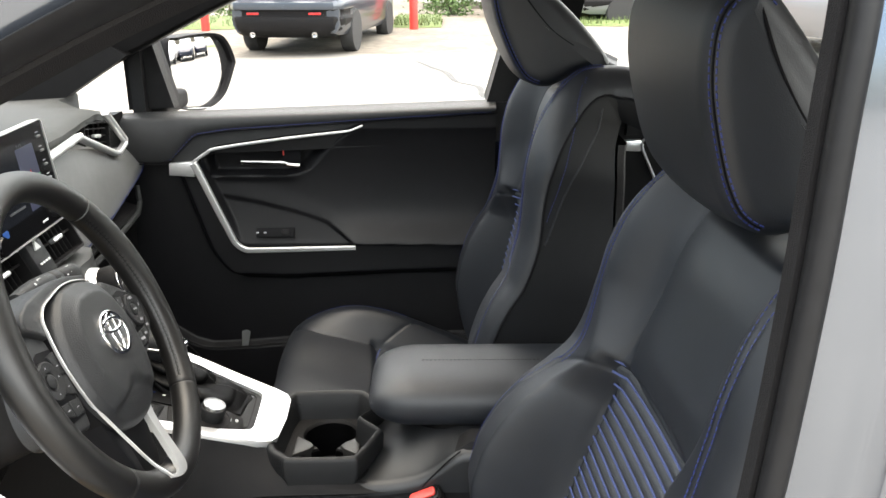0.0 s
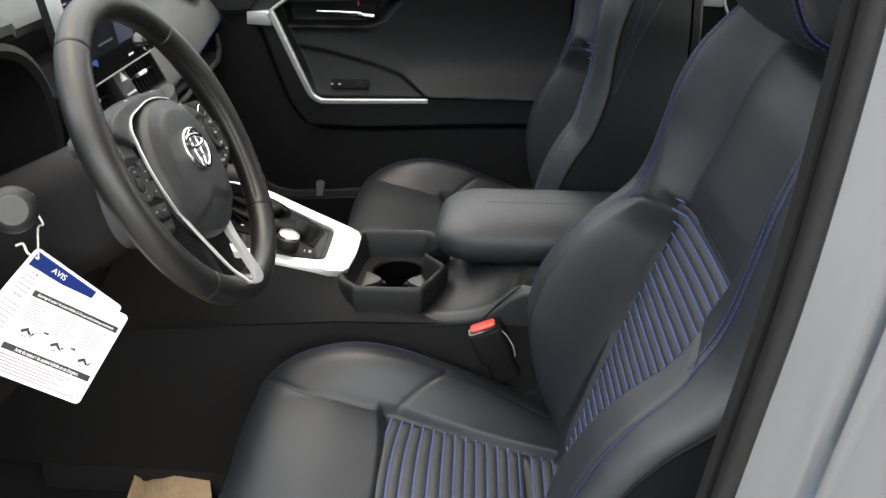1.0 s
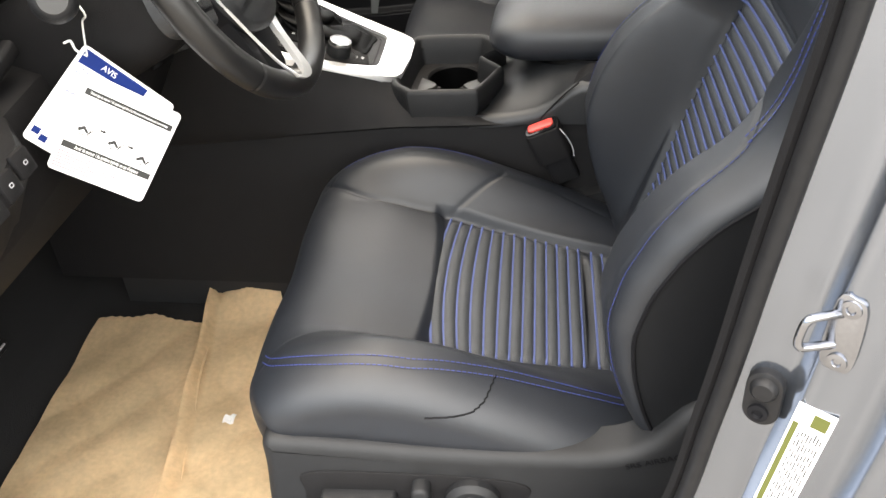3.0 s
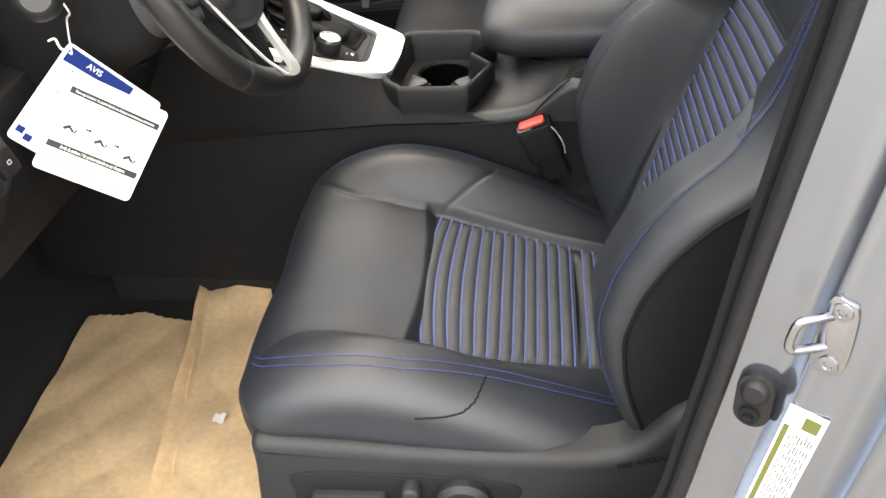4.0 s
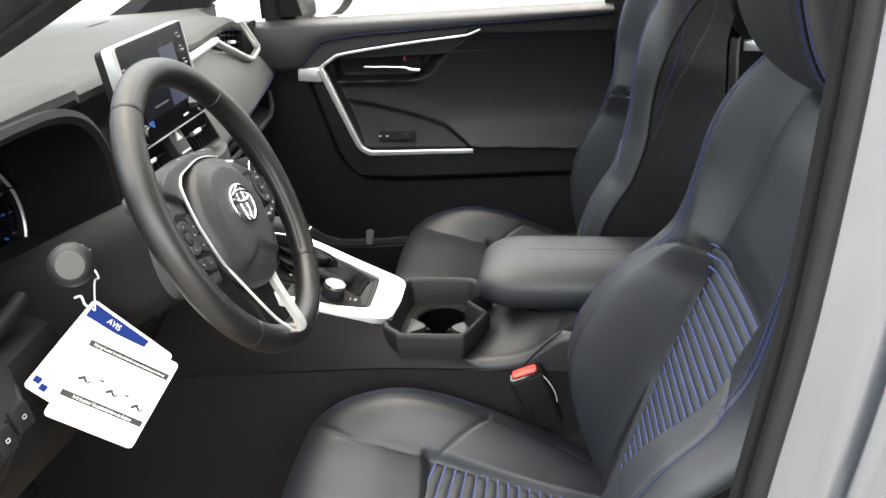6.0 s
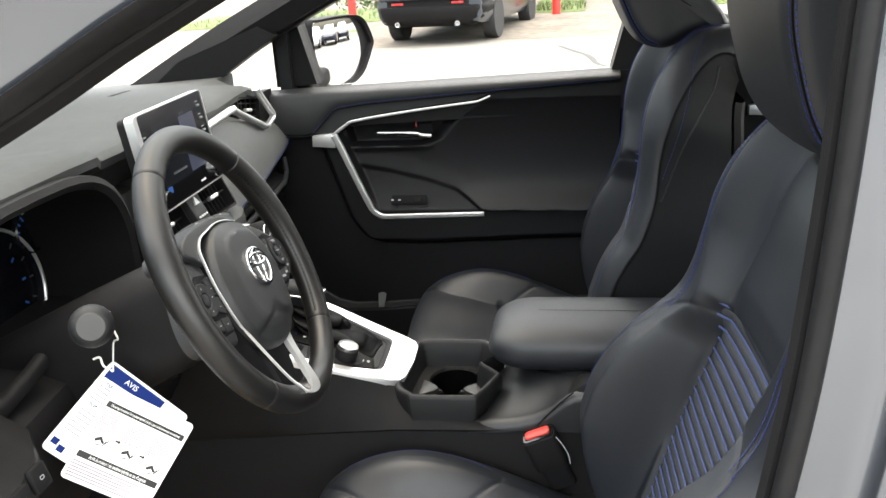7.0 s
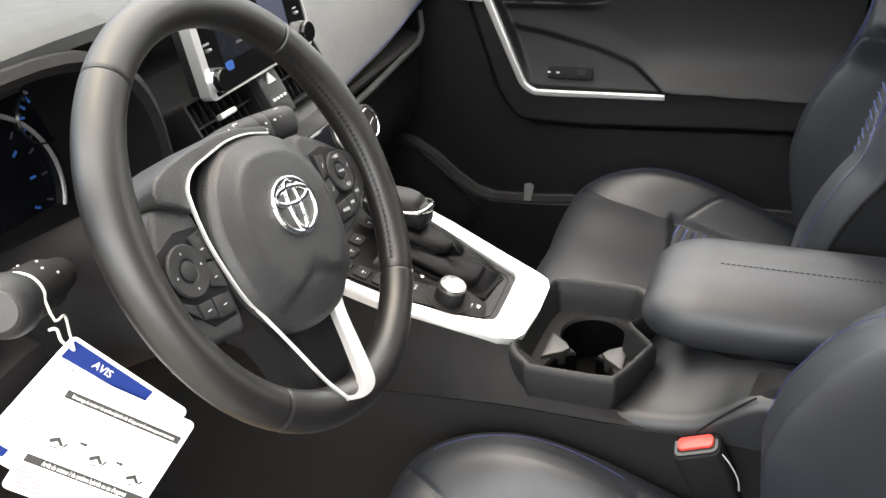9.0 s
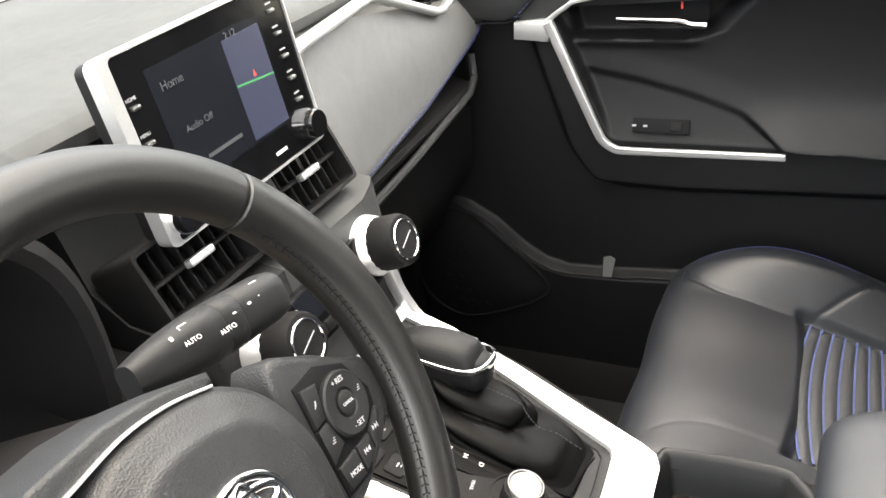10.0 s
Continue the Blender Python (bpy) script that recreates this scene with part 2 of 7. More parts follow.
def line_gap(x, y, pts):
    """The distance from (x, y) arrays to a polyline."""
    best = np.full(np.shape(x), 9.0)
    for (ax, ay), (bx, by) in zip(pts, pts[1:]):
        dx, dy = bx - ax, by - ay
        t = np.clip(((x - ax) * dx + (y - ay) * dy) / (dx * dx + dy * dy), 0, 1)
        best = np.minimum(best, np.hypot(x - ax - t * dx, y - ay - t * dy))
    return best


def curve2(pts, n=8):
    return [(p.x, p.y) for p in smooth_path([(x, y, 0) for x, y in pts], n)]


def lattice(grid, closed_u=False, cap=True):
    """A skin over an array of shape (rows, columns, 3); columns wrap round if closed_u."""
    r, c, _ = grid.shape
    bm = bmesh.new()
    vs = [bm.verts.new(p) for p in grid.reshape(-1, 3)]
    for i in range(r - 1):
        for j in range(c if closed_u else c - 1):
            k = (j + 1) % c
            bm.faces.new((vs[i * c + j], vs[i * c + k], vs[(i + 1) * c + k], vs[(i + 1) * c + j]))
    if cap and closed_u:
        bm.faces.new(vs[:c][::-1])
        bm.faces.new(vs[-c:])
    return bm


# ---- ground and surroundings ----
def ground():
    bm = bmesh.new()
    bmesh.ops.create_grid(bm, x_segments=60, y_segments=60, size=400)
    single("ground", bm, ASPHALT, "pale worn asphalt car park with patches and cracks", "ground", kind="structure")


ground()


# ---- car shell ----
def shell():
    # floor
    prof = [(-1.15, 0.62), (-1.02, 0.42), (-0.92, 0.345), (-0.2, 0.34), (0.5, 0.34), (1.6, 0.4)]
    bm = loft([[(x, y, z) for x, z in prof] + [(x, y, z - 0.03) for x, z in prof[::-1]] for y in (-0.72, 0.72)])
    single("floor", bm, CARPET, "black carpeted car floor under the seats", "floor", kind="structure")


shell()


LATE = []


# ---- front seats ----
def profile_curve(pts, n=320):
    """An even side-view curve through (x, z) pairs: points, upward normals, lengths."""
    p = np.array([(q.x, q.y) for q in smooth_path([(x, z, 0) for x, z in pts], 24)])
    d = np.r_[0, np.cumsum(np.hypot(*np.diff(p, axis=0).T))]
    s = np.linspace(0, d[-1], n)
    c = np.stack([np.interp(s, d, p[:, 0]), np.interp(s, d, p[:, 1])], 1)
    t = np.gradient(c, axis=0)
    t /= np.hypot(t[:, 0], t[:, 1])[:, None]
    nrm = np.stack([-t[:, 1], t[:, 0]], 1)
    return c, nrm, s


CUSHION_SIDE = [(-0.30, 0.47), (-0.345, 0.505), (-0.356, 0.56), (-0.362, 0.612), (-0.356, 0.650), (-0.337, 0.676), (-0.298, 0.689), (-0.24, 0.684),
                (-0.175, 0.667), (-0.10, 0.648), (0.0, 0.626), (0.05, 0.616), (0.14, 0.595)]
BACK_SIDE = [(0.0, -0.04), (0.004, 0.1), (0.008, 0.25), (0.010, 0.40), (0.013, 0.50), (0.017, 0.56), (0.016, 0.60), (0.009, 0.64), (-0.006, 0.670), (-0.030, 0.690), (-0.065, 0.697), (-0.11, 0.690)]
SIDE_N = 142


def bolster(ay_in, ay_top, crest, half, r, low, rise=None):
    """Half a cross section, from the middle out: rows of (y, n) for each station."""
    cols = []
    for k in np.linspace(0, 1, 110):
        y = ay_top * k
        cols.append((y, crest * sstep(ay_in, ay_top if rise is None else ay_in + rise, y)))
    for k in np.linspace(0, 1, 17)[1:]:
        a = k * math.pi / 2
        cols.append((ay_top + (half - ay_top) * math.sin(a), crest - r * (1 - math.cos(a))))
    for k in np.linspace(0, 1, 17)[1:]:
        cols.append((half - 0.012 * k * k, (crest - r) * (1 - k) + low * k))
    return np.stack([np.stack(np.broadcast_arrays(*c), -1) for c in cols], 1)


def cushion_base():
    c, nrm, s = profile_curve(CUSHION_SIDE)
    nose = 1 - sstep(0.62, 0.70, c[:, 1] + 0.25 * (c[:, 0] + 0.30).clip(0, 1))
    nose = np.where(c[:, 0] > -0.25, 0, nose)
    crest = np.interp(c[:, 0], [-0.343, -0.31, -0.27, -0.206, -0.141, -0.082, 0.005, 0.07, 0.14], [-0.002, 0.006, 0.026, 0.051, 0.053, 0.044, 0.026, 0.008, 0.0])
    crest = np.convolve(np.pad(crest, 12, mode="edge"), np.ones(25) / 25, "valid")
    crest = np.where(s < 0.19, np.minimum(crest, 0), crest)
    half = 0.260 - 0.034 * nose
    cs = bolster(0.128, 0.192 - 0.012 * nose, crest, half, 0.045, -0.085 + 0 * s)
    return c, nrm, s, cs


def back_base(puff=1.0):
    c, nrm, s = profile_curve(BACK_SIDE)
    nrm = -nrm
    h = c[:, 1] + np.where(s > 0.72, s - 0.72, 0)
    crest = np.interp(h, [-0.04, 0.03, 0.075, 0.12, 0.167, 0.22, 0.27, 0.31, 0.345, 0.375, 0.40, 0.43, 0.47, 0.52, 0.57, 0.60, 0.63, 0.66, 0.72],
                      [-0.01, 0.012, 0.05, 0.080, 0.102, 0.106, 0.098, 0.083, 0.062, 0.047, 0.041, 0.042, 0.048, 0.054, 0.052, 0.048, 0.043, 0.036, 0.015])
    crest = crest * (1 - (1 - puff) * (1 - sstep(0.33, 0.40, h)))
    crest = np.convolve(np.pad(crest, 5, mode="edge"), np.ones(11) / 11, "valid")
    half = 0.256 - 0.010 * sstep(0.35, 0.5, h) - 0.05 * sstep(0.53, 0.72, h) - 0.02 * (1 - sstep(-0.05, 0.12, h))
    top = half - 0.040 - 0.012 * sstep(0.40, 0.50, h)
    inner = 0.142 - 0.026 * sstep(0.34, 0.42, h) - 0.01 * sstep(0.5, 0.7, h)
    cs = bolster(inner, top, crest, half, 0.028 + 0.018 * sstep(0.45, 0.65, h), -0.12 + 0.05 * sstep(0.3, 0.65, h), 0.032 + 0.035 * sstep(0.38, 0.50, h))
    return c, nrm, s, cs


def spread(base, relief=None):
    """The full skin of (x or n, y, z or h) from a half section, with relief along the normal."""
    c, nrm, s, cs = base
    y = np.concatenate([-cs[:, :0:-1, 0], cs[:, :, 0]], 1)
    n = np.concatenate([cs[:, :0:-1, 1], cs[:, :, 1]], 1)
    if relief is not None:
        n = n + relief(s[:, None] + 0 * y, y, c[:, None, 0] + 0 * y)
    p = c[:, None, :] + nrm[:, None, :] * n[..., None]
    return np.stack([p[..., 0], y, p[..., 1]], -1)


class Skin:
    """A seat skin that can be asked for the point at a length s and a width y."""

    def __init__(self, base):
        self.c, self.nrm, self.s, self.cs = base

    def at(self, s, y, off=0.0, relief=None):
        s, y = np.broadcast_arrays(np.asarray(s, float), np.asarray(y, float))
        i = np.clip(np.interp(s, self.s, np.arange(len(self.s))), 0, len(self.s) - 1.001)
        out = np.zeros(s.shape + (3,))
        for k in np.ndindex(s.shape):
            a, f = int(i[k]), i[k] - int(i[k])
            row = self.cs[a] * (1 - f) + self.cs[a + 1] * f
            n = np.interp(abs(y[k]), row[:126, 0], row[:126, 1]) + off
            c = self.c[a] * (1 - f) + self.c[a + 1] * f
            m = self.nrm[a] * (1 - f) + self.nrm[a + 1] * f
            p = c + m * n
            out[k] = p[0], y[k], p[1]
        return out

    def at_col(self, s, col, side, off=0.0):
        """The point at a length s on a column of the section, on one side."""
        i = min(int(np.interp(s, self.s, np.arange(len(self.s)))), len(self.s) - 2)
        k = int(col)
        row = self.cs[i, k] * (1 - col + k) + self.cs[i, min(k + 1, len(self.cs[i]) - 1)] * (col - k)
        p = self.c[i] + self.nrm[i] * (row[1] + off * 0.5)
        return (p[0], side * (row[0] + off), p[1])

    def s_at(self, x, axis=0, start=0):
        """The length at which the side curve passes x (or z)."""
        return float(np.interp(x, self.c[start:, axis], self.s[start:]))


def front_seat(name, at, recline, driver, turn=3.2, back=(0.0, 0.0), puff=1.0):
    yc, dx, dz = at[1], at[0], at[2]
    label = "black leather %s seat with blue stitching and blue-ribbed inserts" % ("driver" if driver else "passenger")
    seat = thing(name, (dx - 0.1, yc, 0.36), label, "car seat", "front seats")
    spin = Matrix.Translation((dx - 0.05, yc, 0)) @ pose(0, 0, 0, 0, 0, turn) @ Matrix.Translation((0.05 - dx, -yc, 0))
    put_c = spin @ Matrix.Translation((dx, yc, dz))
    up = Vector((math.sin(radians(recline)), 0, math.cos(radians(recline))))
    fwd = Vector((-math.cos(radians(recline)), 0, math.sin(radians(recline))))
    put_b = Matrix((fwd, (0, 1, 0), up)).transposed().to_4x4()   # local: (forward, lateral, up the back)
    put_b.translation = Vector((dx + 0.075 + back[0], yc, dz + 0.600 + back[1]))
    put_b = spin @ put_b

    def placed(bm, m):
        bmesh.ops.transform(bm, matrix=m, verts=bm.verts)
        return bm

    def stitches(points, m, name="stitching", size=0.0006, every=0.0060, dash=0.0042):
        pts = [Vector(p) for p in points]
        bits, run = [], 0.0
        for a, b in zip(pts, pts[1:]):
            d = (b - a).length
            u = (b - a).normalized()
            while run < d:
                p0 = a + u * run
                bits.append(tube([p0, p0 + u * dash], size, 5, up=(0.3, 0.5, 1)))
                run += every
            run -= d
        part(name, placed(join(*bits), m), BLUE, seat, "blue stitching")

    def groove(s, ay, lines, deep=0.0045, wide=0.0030):
        gap = np.minimum.reduce([line_gap(s, ay, q) for q in lines])
        return -deep * np.exp(-(gap / wide) ** 2) - 0.4 * deep * np.exp(-(gap / (4 * wide)) ** 2)

    # ---- cushion
    cb = Skin(cushion_base())
    top = int(np.argmax(cb.c[:, 1])) - 10
    S = lambda x: cb.s_at(x, 0, top - 20)
    s_in, s_mid, s_end = S(-0.147), S(0.040), S(0.125)
    run_near = [(S(-0.335), 0.176), (S(-0.31), 0.198), (S(-0.25), 0.216), (S(-0.18), 0.218), (S(-0.14), 0.212), (S(-0.07), 0.200), (S(0.0), 0.192), (S(0.08), 0.180)]
    lines_c = [curve2([(S(-0.338), 0.192), (S(-0.30), 0.156), (S(-0.267), 0.140), (S(-0.221), 0.135), (S(-0.18), 0.134), (s_in, 0.140)]),
               curve2([(s_in, 0.140), (S(-0.125), 0.160), (S(-0.095), 0.186), (S(-0.086), 0.198)]),
               curve2([(s_in, 0.140), (S(-0.05), 0.130), (s_mid, 0.118), (s_end, 0.112)])]

    wide_c = lambda s: np.interp(s, [s_in, S(-0.05), s_mid, s_end], [0.140, 0.131, 0.120, 0.114])

    def dip(s, y):
        ay = np.abs(y)
        return sstep(s_in - 0.016, s_in + 0.004, s + 0.012 * (y / 0.14) ** 2) * (1 - sstep(wide_c(s) - 0.001, wide_c(s) + 0.007, ay)) * 0.012

    def slack(s, y):
        """The passenger's cushion is flat towards the console."""
        return 0 if driver else np.interp(s, cb.s, cb.cs[:, 109, 1].clip(0, 1)) * sstep(0.126, 0.192, -y)

    def relief_c(s, y, x):
        return groove(s, np.abs(y), lines_c, 0.0028) * np.where(y < 0, 0.3 if driver else 0.1, 1.0) + groove(s, np.abs(y), [curve2(run_near)], 0.0012, 0.0022) - dip(s, y) - 0.006 * np.exp(-((s - s_mid + 0.012 * (y / 0.14) ** 2) / 0.006) ** 2) * (1 - sstep(0.085, 0.118, np.abs(y))) - 0.004 * sstep(0.0, 0.1, 0.1 - np.abs(y)) - slack(s, y)

    part("cushion", placed(lattice(spread((cb.c, cb.nrm, cb.s, cb.cs), relief_c)), put_c), LEATHER, seat, sharp=70)
    pitch = 0.0150

    def pleats(sk, s0, s1, edge, rib, bow, name, m):
        """A pleated panel between s0 and s1, half as wide as edge(s), and its raised ribs."""
        ss, vs = np.linspace(s0, s1, 150), np.linspace(-1, 1, 31)
        sg, vg = np.meshgrid(ss, vs, indexing="ij")
        sb = sg - bow(sg) * (1 - vg ** 2)
        y = vg * edge(sg)
        off = rib + 0.0042 * np.abs(np.sin(np.pi * (sg - s0) / pitch)) ** 0.6 * (1 - sstep(0.86, 0.99, np.abs(vg))) - 0.008 * sstep(0.93, 1.0, np.abs(vg)) - 0.004 * sstep(s1 - 0.007, s1, sg) * (name == "insert")
        p = sk.at(sb, y)
        nn = np.stack([np.interp(sb, sk.s, sk.nrm[:, 0]), np.zeros_like(sb), np.interp(sb, sk.s, sk.nrm[:, 1])], -1)
        p = p + nn * off[..., None]
        panel = part(name, placed(lattice(p), m), INSERT, seat, "grey pleated leather")
        k = 0
        while s0 + pitch * k < s1 + 0.002:
            s = np.full(21, s0 + pitch * k)
            v = np.linspace(-0.965, 0.965, 21)
            sb = s - bow(s) * (1 - v ** 2)
            q = sk.at(sb, v * edge(s))
            nk = np.stack([np.interp(sb, sk.s, sk.nrm[:, 0]), np.zeros(21), np.interp(sb, sk.s, sk.nrm[:, 1])], -1)
            q = q + nk * (rib + (0.0026 if name == "back_insert" else 0.0010))
            part("stripe", placed(tube([tuple(e) for e in q], 0.0016, 6, up=tuple(nk[10]), ry=0.0013), m), RIB, panel, "raised blue rib")
            k += 1

    flat_bow = lambda s: 0.012 * (1 - sstep(s_in, s_in + 0.10, s))
    pleats(cb, s_in, s_mid - 0.007, wide_c, -0.0108, flat_bow, "insert", put_c)
    pleats(cb, s_mid + 0.007, s_end, wide_c, -0.0115, lambda s: 0 * s, "insert", put_c)
    for sgn in ((-1, 1) if driver else (1,)):
        for off in (-0.0055, 0.0055) if sgn < 0 else (0.012,):
            q = np.array(curve2(run_near, 10))
            q = q if sgn < 0 else q[10:46]
            stitches(cb.at(q[:, 0], sgn * (q[:, 1] + off), 0.0003), put_c, size=0.0006 if sgn < 0 else 0.0004)

    if driver:
        # slanting crease where the side panel of the near bolster begins
        i0 = int(np.searchsorted(cb.s, S(-0.085)))
        c0 = int(np.argmax(cb.cs[i0, :, 0] > 0.204))
        crease = curve2([(S(-0.080), c0), (S(-0.088), c0 + 5), (S(-0.100), c0 + 8), (S(-0.118), c0 + 10), (S(-0.145), c0 + 12)], 8)
        part("crease", placed(tube([cb.at_col(a, b, -1, 0.0002) for a, b in crease], 0.0011, 6, up=(0, 1, 0)), put_c), SEAM, seat, "slanting seam")

    # ---- backrest
    bb = Skin(back_base(puff))
    apex = (0.434, 0.146)
    arc = curve2([(0.12, 0.236), (0.18, 0.233), (0.235, 0.230), (0.290, 0.226), (0.330, 0.221), (0.365, 0.214), (0.392, 0.207), (0.405, 0.198), (0.419, 0.178), (0.428, 0.160), apex])
    edge_top = curve2([apex, (0.450, 0.09), (0.455, 0.04), (0.456, 0.0)])
    edge_side = curve2([(0.06, 0.105), (0.13, 0.118), (0.25, 0.139), (0.35, 0.144), apex])
    band_out = curve2([(0.405, 0.198), (0.424, 0.193), (0.450, 0.191), (0.490, 0.192), (0.535, 0.193), (0.585, 0.190), (0.63, 0.184), (0.67, 0.176), (0.70, 0.168), (0.74, 0.155)])
    band_in = curve2([apex, (0.449, 0.130), (0.518, 0.122), (0.575, 0.117), (0.62, 0.114), (0.66, 0.112), (0.70, 0.110), (0.74, 0.108)])
    lines_b = [arc, edge_side, band_out, band_in, edge_top]

    wide_b = lambda s: np.interp(s, [0.06, 0.13, 0.25, 0.35, 0.45], [0.105, 0.118, 0.139, 0.144, 0.140])

    def relief_b(s, y, x):
        ay = np.abs(y)
        bulge = 0.010 * sstep(0.45, 0.50, s) * (1 - (ay / 0.135).clip(0, 1) ** 2) * (1 - sstep(0.60, 0.68, s))
        sunk = 0.008 * (1 - sstep(0.440, 0.456, s)) * (1 - sstep(wide_b(s) - 0.001, wide_b(s) + 0.006, ay))
        fold = 0.006 * np.exp(-((s - 0.05) / 0.02) ** 2) + 0.040 * sstep(0.652, 0.705, s) * (1 - sstep(0.085, 0.125, ay))
        return groove(s, ay, lines_b, 0.0024, 0.0022) + bulge - sunk - fold

    bm = lattice(spread((bb.c, bb.nrm, bb.s, bb.cs), relief_b))
    wide = 2 * (SIDE_N - 1)
    for k, f in enumerate(bm.faces):
        f.material_index = int(abs(k % wide - wide / 2 + 0.5) > 124.5)
    part("backrest", placed(bm, put_b), (LEATHER, SIDESKIN), seat, sharp=70)
    pleats(bb, 0.075, 0.449, wide_b, -0.0085, lambda s: -0.006 * sstep(0.30, 0.45, s), "back_insert", put_b)
    for sgn in (-1, 1):
        q = np.array(arc)
        stitches(bb.at(q[:-24, 0] + 0.004, sgn * (q[:-24, 1] + 0.005), 0.0003), put_b, size=0.0004)
        for off in (-0.0055, 0.0055):
            q = np.array(band_out)
            stitches(bb.at(q[:, 0], sgn * (q[:, 1] + off), 0.0006), put_b)
        # piping round the side of the bolster
        k0 = 125
        y0, n0 = bb.cs[:, k0, 0], bb.cs[:, k0, 1]
        p = bb.c + bb.nrm * n0[:, None]
        pts = [(p[i, 0], sgn * (y0[i] + 0.0005), p[i, 1]) for i in range(27, 314, 5)]
        part("piping", placed(tube(pts, 0.0022, 6, up=(0, 1, 0)), put_b), SEAM, seat, "black piping")
        fold = curve2([(0.715, 116), (0.70, 119), (0.655, 125), (0.606, 127.5), (0.555, 127.5), (0.50, 126)], 10)
        stitches([bb.at_col(a, b, sgn, 0.0012) for a, b in fold], put_b)
        fold = curve2([(0.70, 130), (0.662, 133), (0.61, 132), (0.555, 129.5), (0.50, 127.5), (0.46, 126)], 10)
        part("piping", placed(tube([bb.at_col(a, b, sgn, 0.0004) for a, b in fold], 0.0016, 6, up=(0, 1, 0)), put_b), LEATHER, seat, "black piping")
    # moulded plastic back shell, seen edge-on behind the leather
    y1, n1 = bb.cs[:, -1, 0], bb.cs[:, -1, 1]
    rim = bb.c + bb.nrm * n1[:, None]
    shell = [[(rim[i, 0] - 0.004 - 0.025 * k, q * y1[i] * (1 - 0.06 * k), rim[i, 1]) for k, q in ((0, 1), (0.5, 1), (1, 0.85), (1.3, 0), (1, -0.85), (0.5, -1), (0, -1))] for i in range(0, 253, 8)]
    part("back_shell", placed(lattice(np.array(shell)), put_b), PLASTIC, seat, "black plastic back shell")

    # ---- headrest: a wedge with a tall padded front and a back that slopes down to a rear corner
    side = [(0.052, 0.648), (0.088, 0.647), (0.116, 0.666), (0.146, 0.702), (0.171, 0.740), (0.186, 0.778), (0.186, 0.804), (0.174, 0.824), (0.156, 0.829), (0.118, 0.811), (0.080, 0.789),
            (0.040, 0.767), (0.002, 0.742), (-0.026, 0.720), (-0.036, 0.706), (-0.026, 0.695), (0.010, 0.680)]
    side = np.array([(p.x, p.y) for p in smooth_path([(n, h, 0) for n, h in side], 6, True)])
    tang = np.roll(side, -1, 0) - np.roll(side, 1, 0)
    tang /= np.hypot(tang[:, 0], tang[:, 1])[:, None]
    inward = np.stack([-tang[:, 1], tang[:, 0]], 1)
    mid = side.mean(0)
    W, r = 0.130, 0.026

    def ring(y, inset):
        p = side + inward * inset
        return np.column_stack([p[:, 0], np.full(len(p), y), p[:, 1]])

    def shrunk(y, k, inset):
        p = mid + (side + inward * inset - mid) * k
        return np.column_stack([p[:, 0], np.full(len(p), y), p[:, 1]])

    rows = [shrunk(-W - 0.004 * (1 - k * k), k, r) for k in (0.05, 0.3, 0.55, 0.8)]
    for a in np.linspace(0, np.pi / 2, 9):
        rows.append(ring(-(W - r) - r * math.cos(a), r * (1 - math.sin(a))))
    rows += [ring(y, -0.006 * (1 - (y / (W - r)) ** 2)) for y in np.linspace(-(W - r), W - r, 15)[1:-1]]
    for a in np.linspace(np.pi / 2, 0, 9):
        rows.append(ring((W - r) + r * math.cos(a), r * (1 - math.sin(a))))
    rows += [shrunk(W + 0.004 * (1 - k * k), k, r) for k in (0.8, 0.55, 0.3, 0.05)]
    headrest = part("headrest", placed(lattice(np.array(rows), True), put_b), LEATHER, seat, sharp=60)
    for sgn in (-1, 1):
        for a, bead in ((0.66, False), (0.78, True), (0.90, False)):
            line = ring(sgn * ((W - r) + (r + 0.0004) * math.cos(a)), r - (r + 0.0004) * math.sin(a))[3:51]
            if bead:
                part("piping", placed(tube([tuple(p) for p in line], 0.0010, 6, up=(0, 1, 0)), put_b), SEAM, headrest, "black piping")
            else:
                stitches(line, put_b, "headrest_stitching", 0.0008, 0.0064, 0.0043)
        rear = smooth_path([(0.164, sgn * 0.122, 0.8195), (0.150, sgn * 0.1305, 0.800), (0.120, sgn * 0.1325, 0.770), (0.078, sgn * 0.1325, 0.740), (0.045, sgn * 0.132, 0.726), (0.010, sgn * 0.130, 0.716)], 6)
        part("piping", placed(tube(rear, 0.0016, 6, up=(0, 1, 0)), put_b), SEAM, headrest, "black piping")
    # ---- plastic side shields and base
    for sgn in (-1, 1):
        prof = [(-0.322, 0.642), (-0.29, 0.645), (-0.225, 0.640), (-0.139, 0.632), (-0.04, 0.628), (0.045, 0.630), (0.085, 0.65), (0.125, 0.70), (0.18, 0.70), (0.20, 0.60), (0.20, 0.46), (0.12, 0.42), (-0.3, 0.42), (-0.335, 0.49), (-0.327, 0.6)]
        m = put_c @ Matrix(((1, 0, 0, 0), (0, 0, sgn, 0), (0, 1, 0, 0), (0, 0, 0, 1)))
        part("side_shield", prism([(p.x, p.y) for p in smooth_path([(x, z, 0) for x, z in prof], 5, True)], 0.225, 0.270, m, 0.016, 4), PLASTIC_SOFT, seat, "black moulded plastic")
